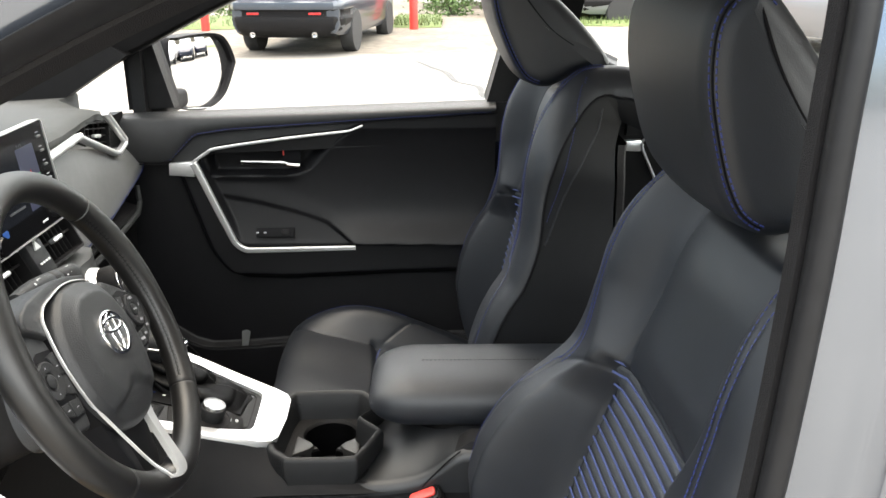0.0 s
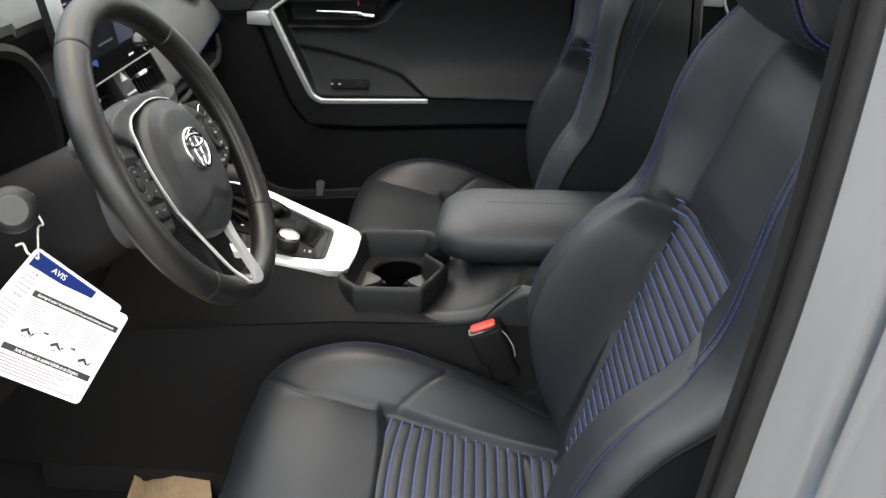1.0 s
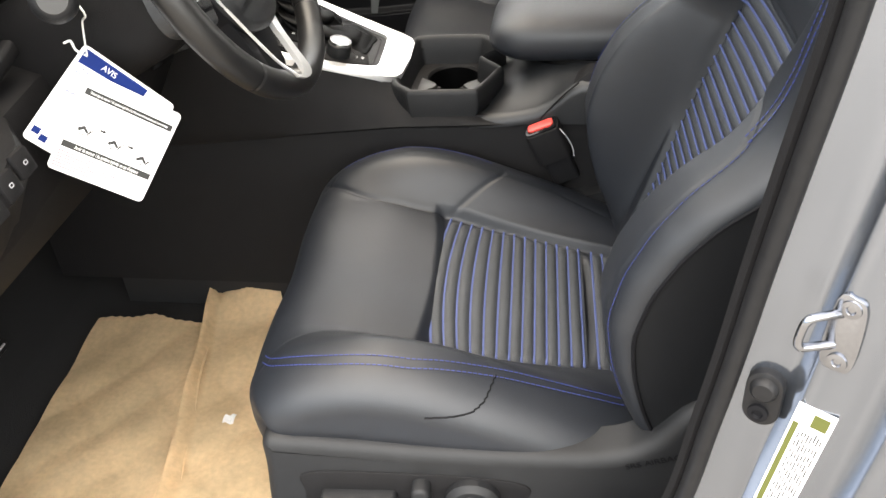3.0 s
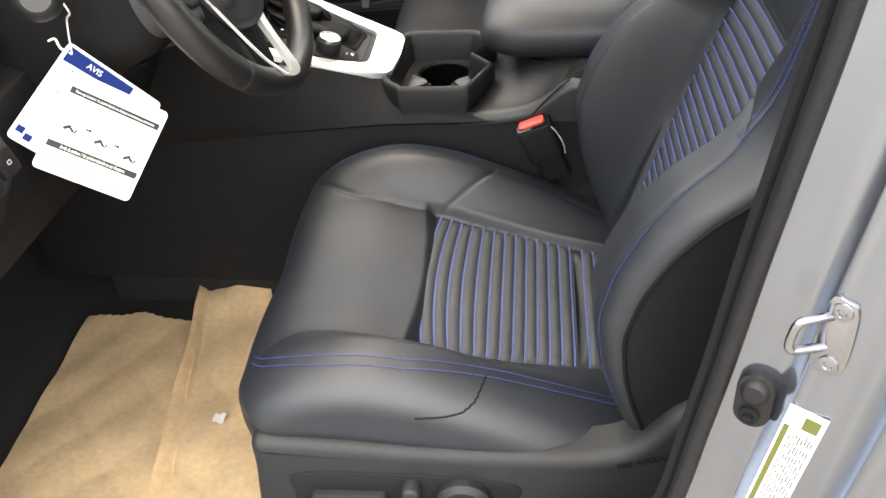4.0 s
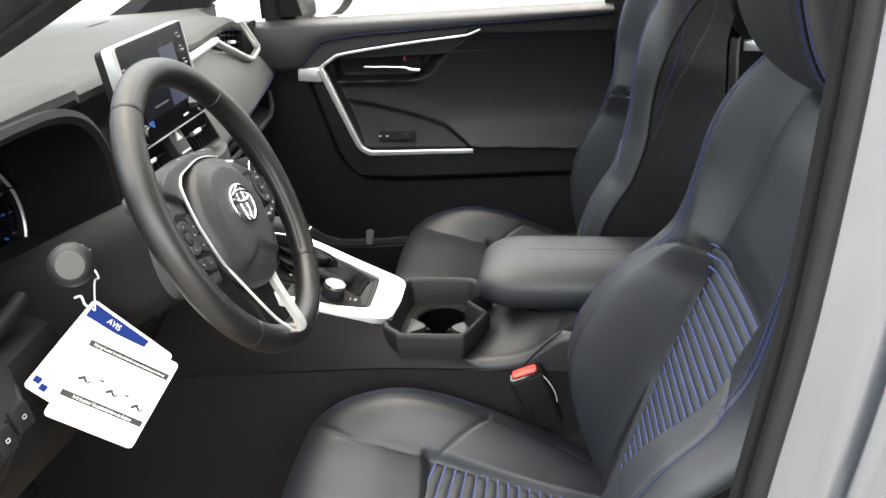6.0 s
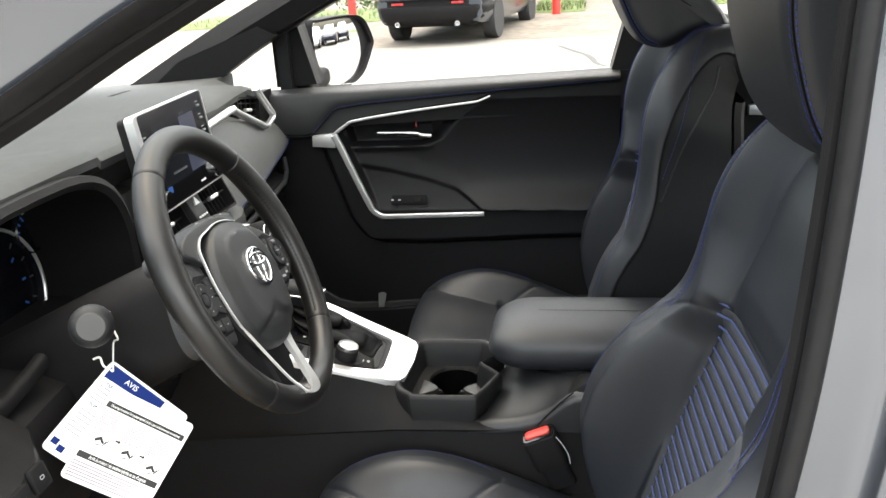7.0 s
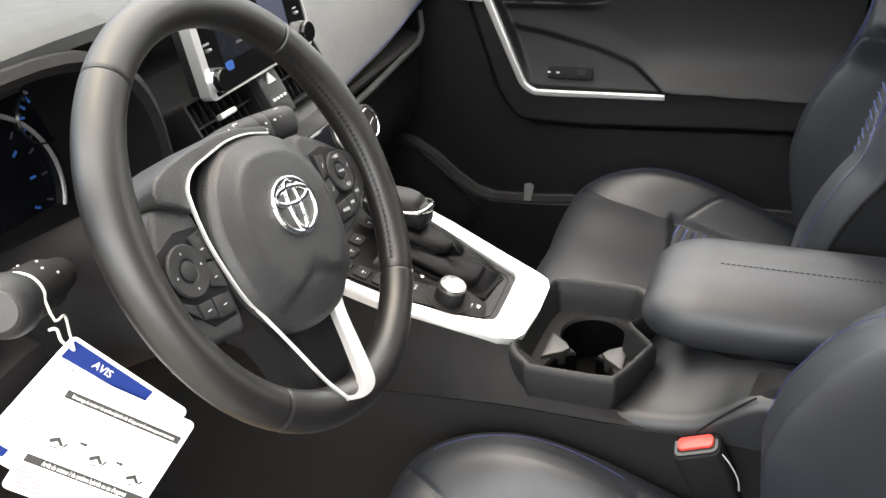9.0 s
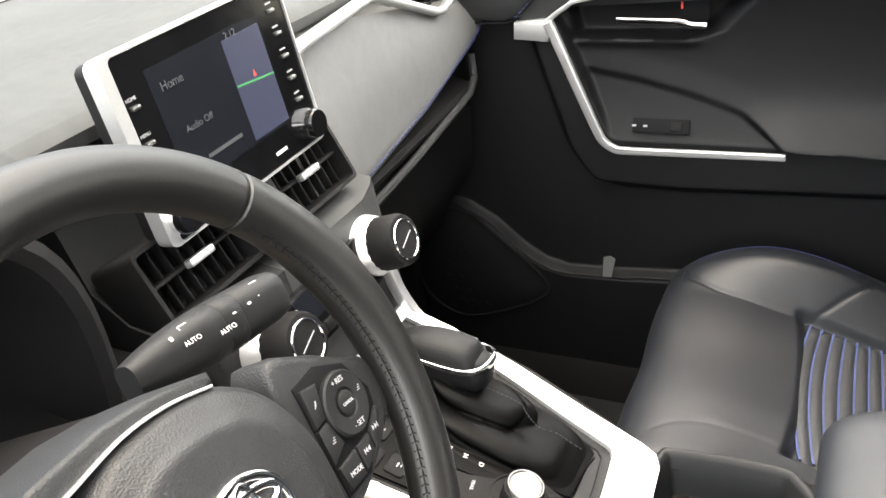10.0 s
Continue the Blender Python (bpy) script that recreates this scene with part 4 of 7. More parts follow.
def console():
    con = thing("centre_console", (-0.2, 0, 0.36), "black plastic centre console with silver surround and cup holders", "console")
    m = con_m()
    # silver surround
    outer = [(-0.30, 0.116), (-0.24, 0.115), (-0.16, 0.104), (-0.08, 0.087), (-0.02, 0.076), (-0.004, 0.070), (0.003, 0.055), (0.006, 0.0), (0.003, -0.058), (-0.004, -0.074), (-0.02, -0.084), (-0.08, -0.098), (-0.16, -0.116), (-0.24, -0.122), (-0.30, -0.122)]
    inner = [(-0.285, 0.098), (-0.24, 0.097), (-0.16, 0.080), (-0.08, 0.060), (-0.048, 0.053), (-0.043, 0.050), (-0.040, 0.043), (-0.037, 0.0), (-0.035, -0.046), (-0.037, -0.056), (-0.044, -0.062), (-0.08, -0.079), (-0.16, -0.100), (-0.24, -0.107), (-0.285, -0.107)]
    rings = [[(x, y, -0.012) for x, y in outer], [(x, y, -0.003) for x, y in outer], [(x * 0.99, y * 0.975, 0.0) for x, y in outer], [(x, y, -0.001) for x, y in inner], [(x, y, -0.010) for x, y in inner]]
    part("silver_surround", moved(loft(rings, True, False), m), SILVER, con, "satin silver surround")
    plate = part("shift_plate", prism(inner, -0.02, -0.006, m), PLASTIC_SOFT, con, "dark grey control plate")
    inset_plate = [(-0.27, 0.086), (-0.235, 0.086), (-0.16, 0.070), (-0.085, 0.051), (-0.054, 0.044), (-0.049, 0.038), (-0.046, 0.0), (-0.044, -0.044), (-0.050, -0.053), (-0.085, -0.068), (-0.16, -0.090), (-0.24, -0.097), (-0.27, -0.097)]
    gate = [(-0.20, 0.040), (-0.062, 0.040), (-0.054, 0.034), (-0.062, 0.0), (-0.085, -0.022), (-0.12, -0.045), (-0.20, -0.055)]
    part("gate_panel", prism(gate, -0.006, -0.004, m), BOOTSKIN, plate, "black gate panel")
    part("button_panel", prism([(-0.055, -0.030), (-0.048, -0.055), (-0.056, -0.062), (-0.15, -0.092), (-0.16, -0.055), (-0.12, -0.040), (-0.085, -0.022)], -0.006, -0.003, m, 0.001), PLASTIC, plate)
    # dark switch field ahead of the lever, with small marked buttons
    field = part("switch_field", prism([(-0.275, -0.100), (-0.165, -0.091), (-0.165, -0.060), (-0.205, -0.050), (-0.215, 0.074), (-0.275, 0.086)], -0.006, -0.0030, m, 0.001), BOOTSKIN, plate, "black switch field")
    for x, y in ((-0.180, -0.076), (-0.204, -0.078), (-0.228, -0.081), (-0.252, -0.083), (-0.235, -0.050), (-0.257, -0.052), (-0.240, -0.022), (-0.258, -0.022), (-0.245, 0.020), (-0.245, 0.050)):
        button = part("button", prism([(x + a, y + b) for a, b in rrect(0.018, 0.022, 0.003)], -0.0032, -0.0010, m, 0.0008), PLASTIC, field)
        part("symbol", prism([(x + a, y + b) for a, b in rrect(0.0016, 0.0050, 0.0005)], -0.0012, -0.0007, m), GREYINK, button)
        part("symbol", prism([(x + 0.0032 + a, y + b) for a, b in rrect(0.0010, 0.0026, 0.0003)], -0.0012, -0.0007, m), GREYINK, button)
    text("EV", 0.0062, m @ shift(-0.062, -0.043, -0.0025) @ pose(0, 0, 0, 0, 0, -90), WHITE, plate)
    text("TRAIL", 0.0045, m @ shift(-0.140, -0.060, -0.0025) @ pose(0, 0, 0, 0, 0, -80), GREYINK, plate)
    text("MODE", 0.0026, m @ shift(-0.070, -0.046, -0.0025) @ pose(0, 0, 0, 0, 0, -90), WHITE, plate)
    for i, w in enumerate("PRND"):
        text(w, 0.0065, m @ shift(-0.190 + 0.016 * i, -0.032 - 0.001 * i, -0.0026) @ pose(0, 0, 0, 0, 0, -80), WHITE if i else CARDBLUE, plate)
    part("dial_well", lathe([(0.0285, -0.0035), (0.0285, -0.0022), (0.0270, -0.0022), (0.0262, -0.0040)], m @ shift(-0.098, -0.052), 48), PLASTIC, plate)
    knurl = lambda r, z: [(-0.098 + r * (1 + 0.022 * (k % 2)) * math.cos(k * math.pi / 48), -0.052 + r * (1 + 0.022 * (k % 2)) * math.sin(k * math.pi / 48), z) for k in range(96)]
    dial = part("drive_dial", moved(loft([knurl(0.0178, -0.004), knurl(0.0175, 0.0142), knurl(0.0166, 0.0150)]), m), PLASTIC_SOFT, con, "knurled black drive mode dial")
    part("dial_cap", lathe([(0.0166, 0.0135), (0.0168, 0.0178), (0.0158, 0.0196), (0.0146, 0.0196), (0.0136, 0.0186), (0.001, 0.0182)], m @ shift(-0.098, -0.052), 48), DIALCAP, dial, "brushed metal dial cap")
    # gear lever: a soft boot that falls in slanting folds, and a tall knob
    boot = []
    nb = 96
    foot, head_c = Vector((-0.122, 0.006, -0.006)), Vector((-0.205, 0.032, 0.022))
    for i in range(48):
        t = i / 47
        ring = []
        for k in range(nb):
            a = 2 * math.pi * k / nb
            ca, sa = math.cos(a), math.sin(a)
            shrink = (1 - t) ** 1.25
            w, l = 0.028 * shrink + 0.0175, 0.042 * shrink + 0.023
            pw = 0.45 + 0.4 * t
            env = math.sin(math.pi * min(1, t * 1.05)) ** 0.7
            # slanting gathers with sharp valleys
            g1 = abs(math.sin(6.2 * t + 0.9 * math.sin(a + 0.6) + 0.35 * math.sin(2 * a))) ** 0.7
            g2 = abs(math.sin(9.5 * t - 1.3 * math.sin(a - 0.9) + 0.8)) ** 0.7
            fold = 1 + env * (0.36 * (g1 - 0.60) + 0.16 * (g2 - 0.65))
            p = foot.lerp(head_c, t ** 0.85)
            ring.append((p.x + l * fold * math.copysign(abs(ca) ** pw, ca), p.y + w * fold * math.copysign(abs(sa) ** pw, sa), foot.z + (head_c.z - foot.z) * t ** 0.8 + env * 0.009 * (g1 - 0.6)))
        boot.append([Vector(p) for p in ring])
    lever = part("gear_lever", moved(loft(boot), m), BOOTSKIN, con, "black leather gear lever boot in soft folds", sharp=80)
    ridge = smooth_path([boot[i][4] for i in range(4, 44, 4)], 6)
    part("boot_seam", moved(join(*[tube([ridge[i] + Vector((0.0004, 0, 0.0004)), ridge[i + 1] + Vector((0.0004, 0, 0.0004))], 0.0005, 4) for i in range(0, len(ridge) - 1, 2)]), m), DIMINK, lever, "dark stitching down the boot")
    bits = [flat_ring([(-0.105 + (x + 0.105) * 1.02, -0.012 + (y + 0.012) * 1.03) for x, y in inset_plate], inset_plate, -0.0060, -0.0054, m)]
    part("plate_seam", join(*bits), SEAM, plate)
    part("boot_frame", prism([(-0.175, 0.056), (-0.062, 0.044), (-0.056, 0.038), (-0.060, -0.022), (-0.066, -0.024), (-0.105, -0.024), (-0.175, -0.024)][::-1], -0.007, -0.0035, m, 0.001), BOOTSKIN, lever)
    kn = Vector((-0.219, 0.036, 0.040))
    km = m @ Matrix.Translation(kn) @ pose(0, 0, 0, 0, -14, 0)
    ringsk = []
    for x, w, h0, h1 in ((-0.047, 0.008, -0.012, 0.002), (-0.043, 0.017, -0.022, 0.008), (-0.030, 0.022, -0.031, 0.012), (-0.010, 0.0235, -0.035, 0.0145), (0.010, 0.0235, -0.036, 0.0145), (0.024, 0.022, -0.036, 0.012), (0.033, 0.020, -0.035, 0.006), (0.0345, 0.020, -0.035, 0.001), (0.041, 0.017, -0.031, -0.001), (0.0455, 0.011, -0.024, -0.004), (0.047, 0.005, -0.016, -0.006)):
        ringsk.append([(x, w * math.copysign(abs(math.cos(a)) ** 0.62, math.cos(a)), (h0 + h1) / 2 + (h1 - h0) / 2 * math.copysign(abs(math.sin(a)) ** 0.85, math.sin(a))) for a in np.linspace(0, 2 * np.pi, 36, endpoint=False)])
    part("knob", moved(loft(ringsk), km), SIDESKIN, lever, "black leather knob", sharp=50)
    for s in (-1, 1):
        tp = smooth_path([(-0.040, s * 0.017, 0.000), (-0.025, s * 0.0225, -0.002), (0.005, s * 0.0243, -0.004), (0.026, s * 0.0225, -0.005), (0.040, s * 0.0175, -0.003), (0.046, s * 0.009, -0.001), (0.0475, 0, 0.0)], 5)
        part("knob_trim", moved(sweep(tp, rrect(0.0026, 0.0065, 0.001), (0, 0, 1), scale=list(np.linspace(0.55, 1.5, len(tp)))), km), CHROME, lever, "chrome band")
    part("knob_neck", moved(loft([[(l * math.cos(a), w * math.sin(a), z) for a in np.linspace(0, 2 * np.pi, 28, endpoint=False)] for l, w, z in ((0.026, 0.018, -0.026), (0.0295, 0.0205, -0.032), (0.029, 0.020, -0.038), (0.024, 0.017, -0.044))]), km), SIDESKIN, lever)
    # hidden core that carries the cup holder, the plate and the armrest
    def body_ring(x, w, ztop):
        return [(x, -w - 0.012, 0.36), (x, -w, 0.62), (x, -w, ztop - 0.012), (x, -w + 0.006, ztop - 0.004), (x, w - 0.006, ztop - 0.004), (x, w, ztop - 0.012), (x, w, 0.62), (x, w + 0.012, 0.36)]
    rings = [body_ring(-0.80, 0.100, 0.90), body_ring(-0.56, 0.100, 0.855), body_ring(-0.45, 0.098, 0.832), body_ring(-0.36, 0.094, 0.800), body_ring(-0.285, 0.085, 0.776), body_ring(-0.262, 0.085, 0.66), body_ring(-0.10, 0.085, 0.66), body_ring(-0.03, 0.080, 0.70), body_ring(0.05, 0.078, 0.77), body_ring(0.30, 0.078, 0.77)]
    part("body", loft(rings), PLASTIC_SOFT, con)
    for s in (-1, 1):
        # upper side panel, leaning out from under the silver surround to a fine lower edge
        rr = []
        for x, wt, zt, wb, zb in ((-0.80, 0.124, 0.905, 0.132, 0.700), (-0.60, 0.1215, 0.905, 0.131, 0.704), (-0.535, 0.1200, 0.880, 0.130, 0.710), (-0.45, 0.1180, 0.848, 0.129, 0.717), (-0.395, 0.1130, 0.829, 0.128, 0.722), (-0.33, 0.0985, 0.8060, 0.127, 0.727), (-0.290, 0.0880, 0.7920, 0.126, 0.730), (-0.262, 0.0800, 0.7820, 0.125, 0.732), (-0.240, 0.085, 0.772, 0.125, 0.733), (-0.215, 0.098, 0.762, 0.1255, 0.734), (-0.180, 0.106, 0.753, 0.126, 0.735), (-0.150, 0.110, 0.748, 0.1265, 0.736), (-0.120, 0.110, 0.744, 0.1262, 0.737), (-0.085, 0.107, 0.740, 0.1255, 0.738)):
            bow = 0.004
            face = [(wt + (wb - wt) * k ** 1.15 + bow * math.sin(math.pi * k), zt + (zb - zt) * k) for k in np.linspace(0, 1, 8)]
            ring = [(x, s * y, z) for y, z in face] + [(x, s * (wb - 0.003), zb - 0.004), (x, s * (wb - 0.02), zb - 0.003), (x, s * (wt - 0.012), zt - 0.002)]
            rr.append(ring)
        part("side_panel", loft(rr), PLASTIC, con, "dark moulded side panel")
        # lower side lining, set back under the panel, that ends above the floor carpet
        rr = []
        for x, zb in ((-0.90, 0.706), (-0.60, 0.712), (-0.36, 0.732), (-0.22, 0.741), (-0.12, 0.747), (-0.035, 0.752), (0.0, 0.79), (0.03, 0.812), (0.30, 0.812)):
            rr.append([(x, s * 0.080, zb), (x, s * 0.113, zb - 0.001), (x, s * 0.117, zb - 0.008), (x, s * 0.119, zb - 0.10), (x, s * 0.126, 0.53), (x, s * 0.130, 0.43), (x, s * 0.080, 0.43)])
        part("side_lining", loft(rr), PLASTIC, con, "dull black side lining")
    # cup holder
    rim_o = [(-0.258, 0.074), (-0.240, 0.089), (-0.150, 0.092), (-0.128, 0.082), (-0.104, 0.048), (-0.104, 0.040), (-0.128, 0.008), (-0.129, -0.002), (-0.100, -0.034), (-0.100, -0.046), (-0.124, -0.106), (-0.140, -0.116), (-0.222, -0.118), (-0.236, -0.112), (-0.262, -0.080), (-0.264, 0.0)]
    rim_o = [(p.x, p.y) for p in smooth_path([(x, y, 0) for x, y in rim_o], 4, True)]
    cx, cy = -0.185, -0.012
    inset = lambda d: [(cx + (x - cx) * (1 - d / 0.075), cy + (y - cy) * (1 - d / 0.10)) for x, y in rim_o]
    a = rim_o
    z0 = 0.786
    rings = [[(cx + (x - cx) * 0.80, y * 1.02, z0 - 0.062) for x, y in inset(0.003)], [(x, y, z0 - 0.030) for x, y in inset(0.001)], [(x, y, z0 - 0.006) for x, y in a], [(x, y, z0 - 0.0015) for x, y in inset(0.0015)], [(x, y, z0 + 0.001) for x, y in inset(0.004)], [(x, y, z0) for x, y in inset(0.0075)], [(x, y, z0 - 0.005) for x, y in inset(0.0105)], [(x, y, z0 - 0.030) for x, y in inset(0.015)], [(x, y, z0 - 0.095) for x, y in inset(0.022)]]
    holder = part("cup_holder", loft(rings, True, False), PLASTIC_SOFT, con, "black moulded cup holder", sharp=60)
    # tray floor with one opening for two cups, narrowed by pale prongs
    n = 96
    def polar(outline, a):
        """The outline's distance from (cx, cy) in the direction a."""
        best = 0.02
        for (x0, y0), (x1, y1) in zip(outline, outline[1:] + outline[:1]):
            d = np.array([[math.cos(a), x0 - x1], [math.sin(a), y0 - y1]])
            if abs(np.linalg.det(d)) < 1e-9:
                continue
            r, t = np.linalg.solve(d, np.array([x0 - cx, y0 - cy]))
            if r > 0 and -1e-6 <= t <= 1 + 1e-6:
                best = max(best, r)
        return best
    edge = inset(0.014)
    angles = np.linspace(0, 2 * np.pi, n, endpoint=False)
    wall = [polar(edge, a) for a in angles]
    def peanut(a):
        sa = math.sin(a)
        best = 0.012 + 0.010 * abs(sa)
        for k, rr in ((0.042, 0.041), (-0.040, 0.041)):
            bq = k * sa
            disc = bq * bq - k * k + rr * rr
            if disc > 0:
                best = max(best, bq + math.sqrt(disc))
        return best
    hole = [min(peanut(a), w - 0.004) for a, w in zip(angles, wall)]
    at_r = lambda rs, z: [(cx + r * math.cos(a), cy + r * math.sin(a), z) for r, a in zip(rs, angles)]
    part("tray", loft([at_r(wall, z0 - 0.044), at_r([h + 0.003 for h in hole], z0 - 0.046), at_r(hole, z0 - 0.050)], True, False), PLASTIC, holder, "moulded tray with two wells")
    # well wall and floor blacker than the tray, to paint in their depth shade
    part("well_wall", loft([at_r(hole, z0 - 0.050), at_r([h * 0.96 for h in hole], z0 - 0.106)], True, False), BOOTSKIN, holder, "black rubber well liner, darkened for the shade inside")
    part("well_floor", loft([at_r([h * 0.97 for h in hole], z0 - 0.107), at_r([h * 0.3 for h in hole], z0 - 0.106)], True), BOOTSKIN, holder)
    for sgn in (-1, 1):
        bm = prism([(sgn * 0.050, -0.028), (sgn * 0.026, -0.010), (sgn * 0.020, 0.0), (sgn * 0.026, 0.010), (sgn * 0.050, 0.028)], -0.060, -0.040, shift(cx, cy, z0), 0.003)
        bmesh.ops.recalc_face_normals(bm, faces=bm.faces)
        part("prong", bm, PRONG, holder, "pale cup prong")
    # smooth fairing that sweeps up from under the cup holder to the armrest, with a broad rounded ledge at each side
    fr = []
    for x, zc, ze, k0, yo in ((-0.150, 0.715, 0.740, 0.80, 0.116), (-0.140, 0.728, 0.743, 0.70, 0.118), (-0.125, 0.742, 0.746, 0.45, 0.1215), (-0.105, 0.754, 0.748, 0.30, 0.1245), (-0.085, 0.767, 0.750, 0.30, 0.126), (-0.065, 0.780, 0.753, 0.30, 0.1265), (-0.045, 0.791, 0.758, 0.30, 0.1265), (-0.025, 0.798, 0.768, 0.30, 0.1265), (-0.010, 0.801, 0.780, 0.30, 0.1265), (0.005, 0.803, 0.793, 0.30, 0.1265), (0.020, 0.804, 0.801, 0.30, 0.1265), (0.08, 0.804, 0.804, 0.30, 0.1265), (0.28, 0.804, 0.804, 0.30, 0.1265)):
        half = [((yo - 0.0155) * k, zc + (ze - zc) * float(sstep(k0, 1.0 if k0 > 0.4 else 1.10, np.array(k)))) for k in np.linspace(0, 1, 26)]
        half += [(yo - 0.0155 + 0.0155 * math.sin(q), half[-1][1] - 0.0155 * (1 - math.cos(q))) for q in np.linspace(0.2, 1.57, 8)]
        half += [(yo, min(half[-1][1] - 0.001, 0.738)), (yo - 0.0075, min(half[-1][1] - 0.002, 0.735))]
        fr.append([(x, -y, z) for y, z in half[::-1]] + [(x, y, z) for y, z in half[1:]])
    part("fairing", lattice(np.array(fr)), SATIN, con, "smooth satin black fairing", sharp=60)
    for s in (-1, 1):
        part("fairing_seam", tube(smooth_path([(-0.038, s * 0.1265, 0.747), (-0.020, s * 0.1255, 0.768), (0.000, s * 0.1235, 0.788), (0.016, s * 0.1215, 0.801)], 4), 0.0012, 6), SEAM, con, "fine seam behind the fairing")
    # armrest lid
    rings = []
    for q in np.linspace(0, 1, 16):
        a = q * math.pi / 2
        x, k, hk = -0.118 + 0.070 * (1 - math.cos(a)), 0.50 + 0.50 * math.sin(a) ** 0.8, 0.10 + 0.90 * math.sin(a) ** 0.9
        rings.append((x, k, hk))
    rings += [(0.10, 1.0, 1.0), (0.27, 1.0, 1.0), (0.285, 0.96, 0.9)]
    stations, rings = rings, []
    for x, k, hk in stations:
        w = 0.094 * k
        ring = []
        for t in np.linspace(0, 2 * np.pi, 64, endpoint=False):
            ct, st_ = math.cos(t), math.sin(t)
            y = 0.026 + w * math.copysign(abs(ct) ** 0.58, ct)
            z = 0.829 + (0.040 if st_ > 0 else 0.036) * hk * math.copysign(abs(st_) ** 0.80, st_)
            if st_ > 0:
                z -= 0.0022 * math.exp(-((y - 0.030) / 0.003) ** 2)
            ring.append((x, y, z))
        rings.append(ring)
    lid = part("armrest_lid", loft(rings), LEATHER, con, "padded black leather armrest lid", sharp=70)
    part("armrest_base", prism([(0.112 + x, 0.026 + y) for x, y in rrect(0.335, 0.166, 0.060, 8)], 0.745, 0.812, None, 0.006, 3), BOOTSKIN, con, "black base under the armrest")
    top_z = lambda k, hk: 0.829 + 0.040 * hk * math.sqrt(max(0.0, 1 - (0.004 / (0.094 * k)) ** (2 / 0.58))) ** 0.8 - 0.0022
    part("lid_seam", tube([(x, 0.030, top_z(k, hk)) for x, k, hk in stations[3:-1]], 0.0009, 6), SEAM, lid, "dark seam along the lid")
    bits = [tube([(x, 0.0255, 0.8690), (x + 0.0035, 0.0255, 0.8690)], 0.0005, 4) for x in np.arange(-0.04, 0.26, 0.006)]
    part("stitching", join(*bits), SEAM, lid)


console()


# ---- dashboard ----
def dash_loft(sections):
    """Sections: (y, [(x, z), ...]) with equal counts."""
    return loft([[(x, y, z) for x, z in sec] for y, sec in sections])


def vent(parent, m, w, h, slats=3, fins=5, tab=True):
    """An air vent in the plane of m: x across, y up, z out."""
    v = part("vent", flat_ring(rrect(w, h, 0.006), rrect(w - 0.008, h - 0.008, 0.004), -0.055, 0.001, m), PLASTIC, parent, "air vent")
    part("vent_back", rbox((w - 0.008, h - 0.008, 0.004), 0, m @ shift(0, 0, -0.056)), SEAM, v)
    for i in range(slats):
        part("slat", rbox((w - 0.010, 0.0030, 0.016), 0.0006, m @ shift(0, (i + 1) * h / (slats + 1) - h / 2, -0.014)), PLASTIC, v)
    for i in range(fins):
        part("fin", rbox((0.0020, h - 0.010, 0.010), 0.0006, m @ shift((i + 1) * w / (fins + 1) - w / 2, 0, -0.018)), PLASTIC, v)
    if tab:
        part("tab", rbox((0.030, 0.007, 0.010), 0.002, m @ shift(0, 0, -0.002)), SILVER, v, "silver vent tab")
    return v


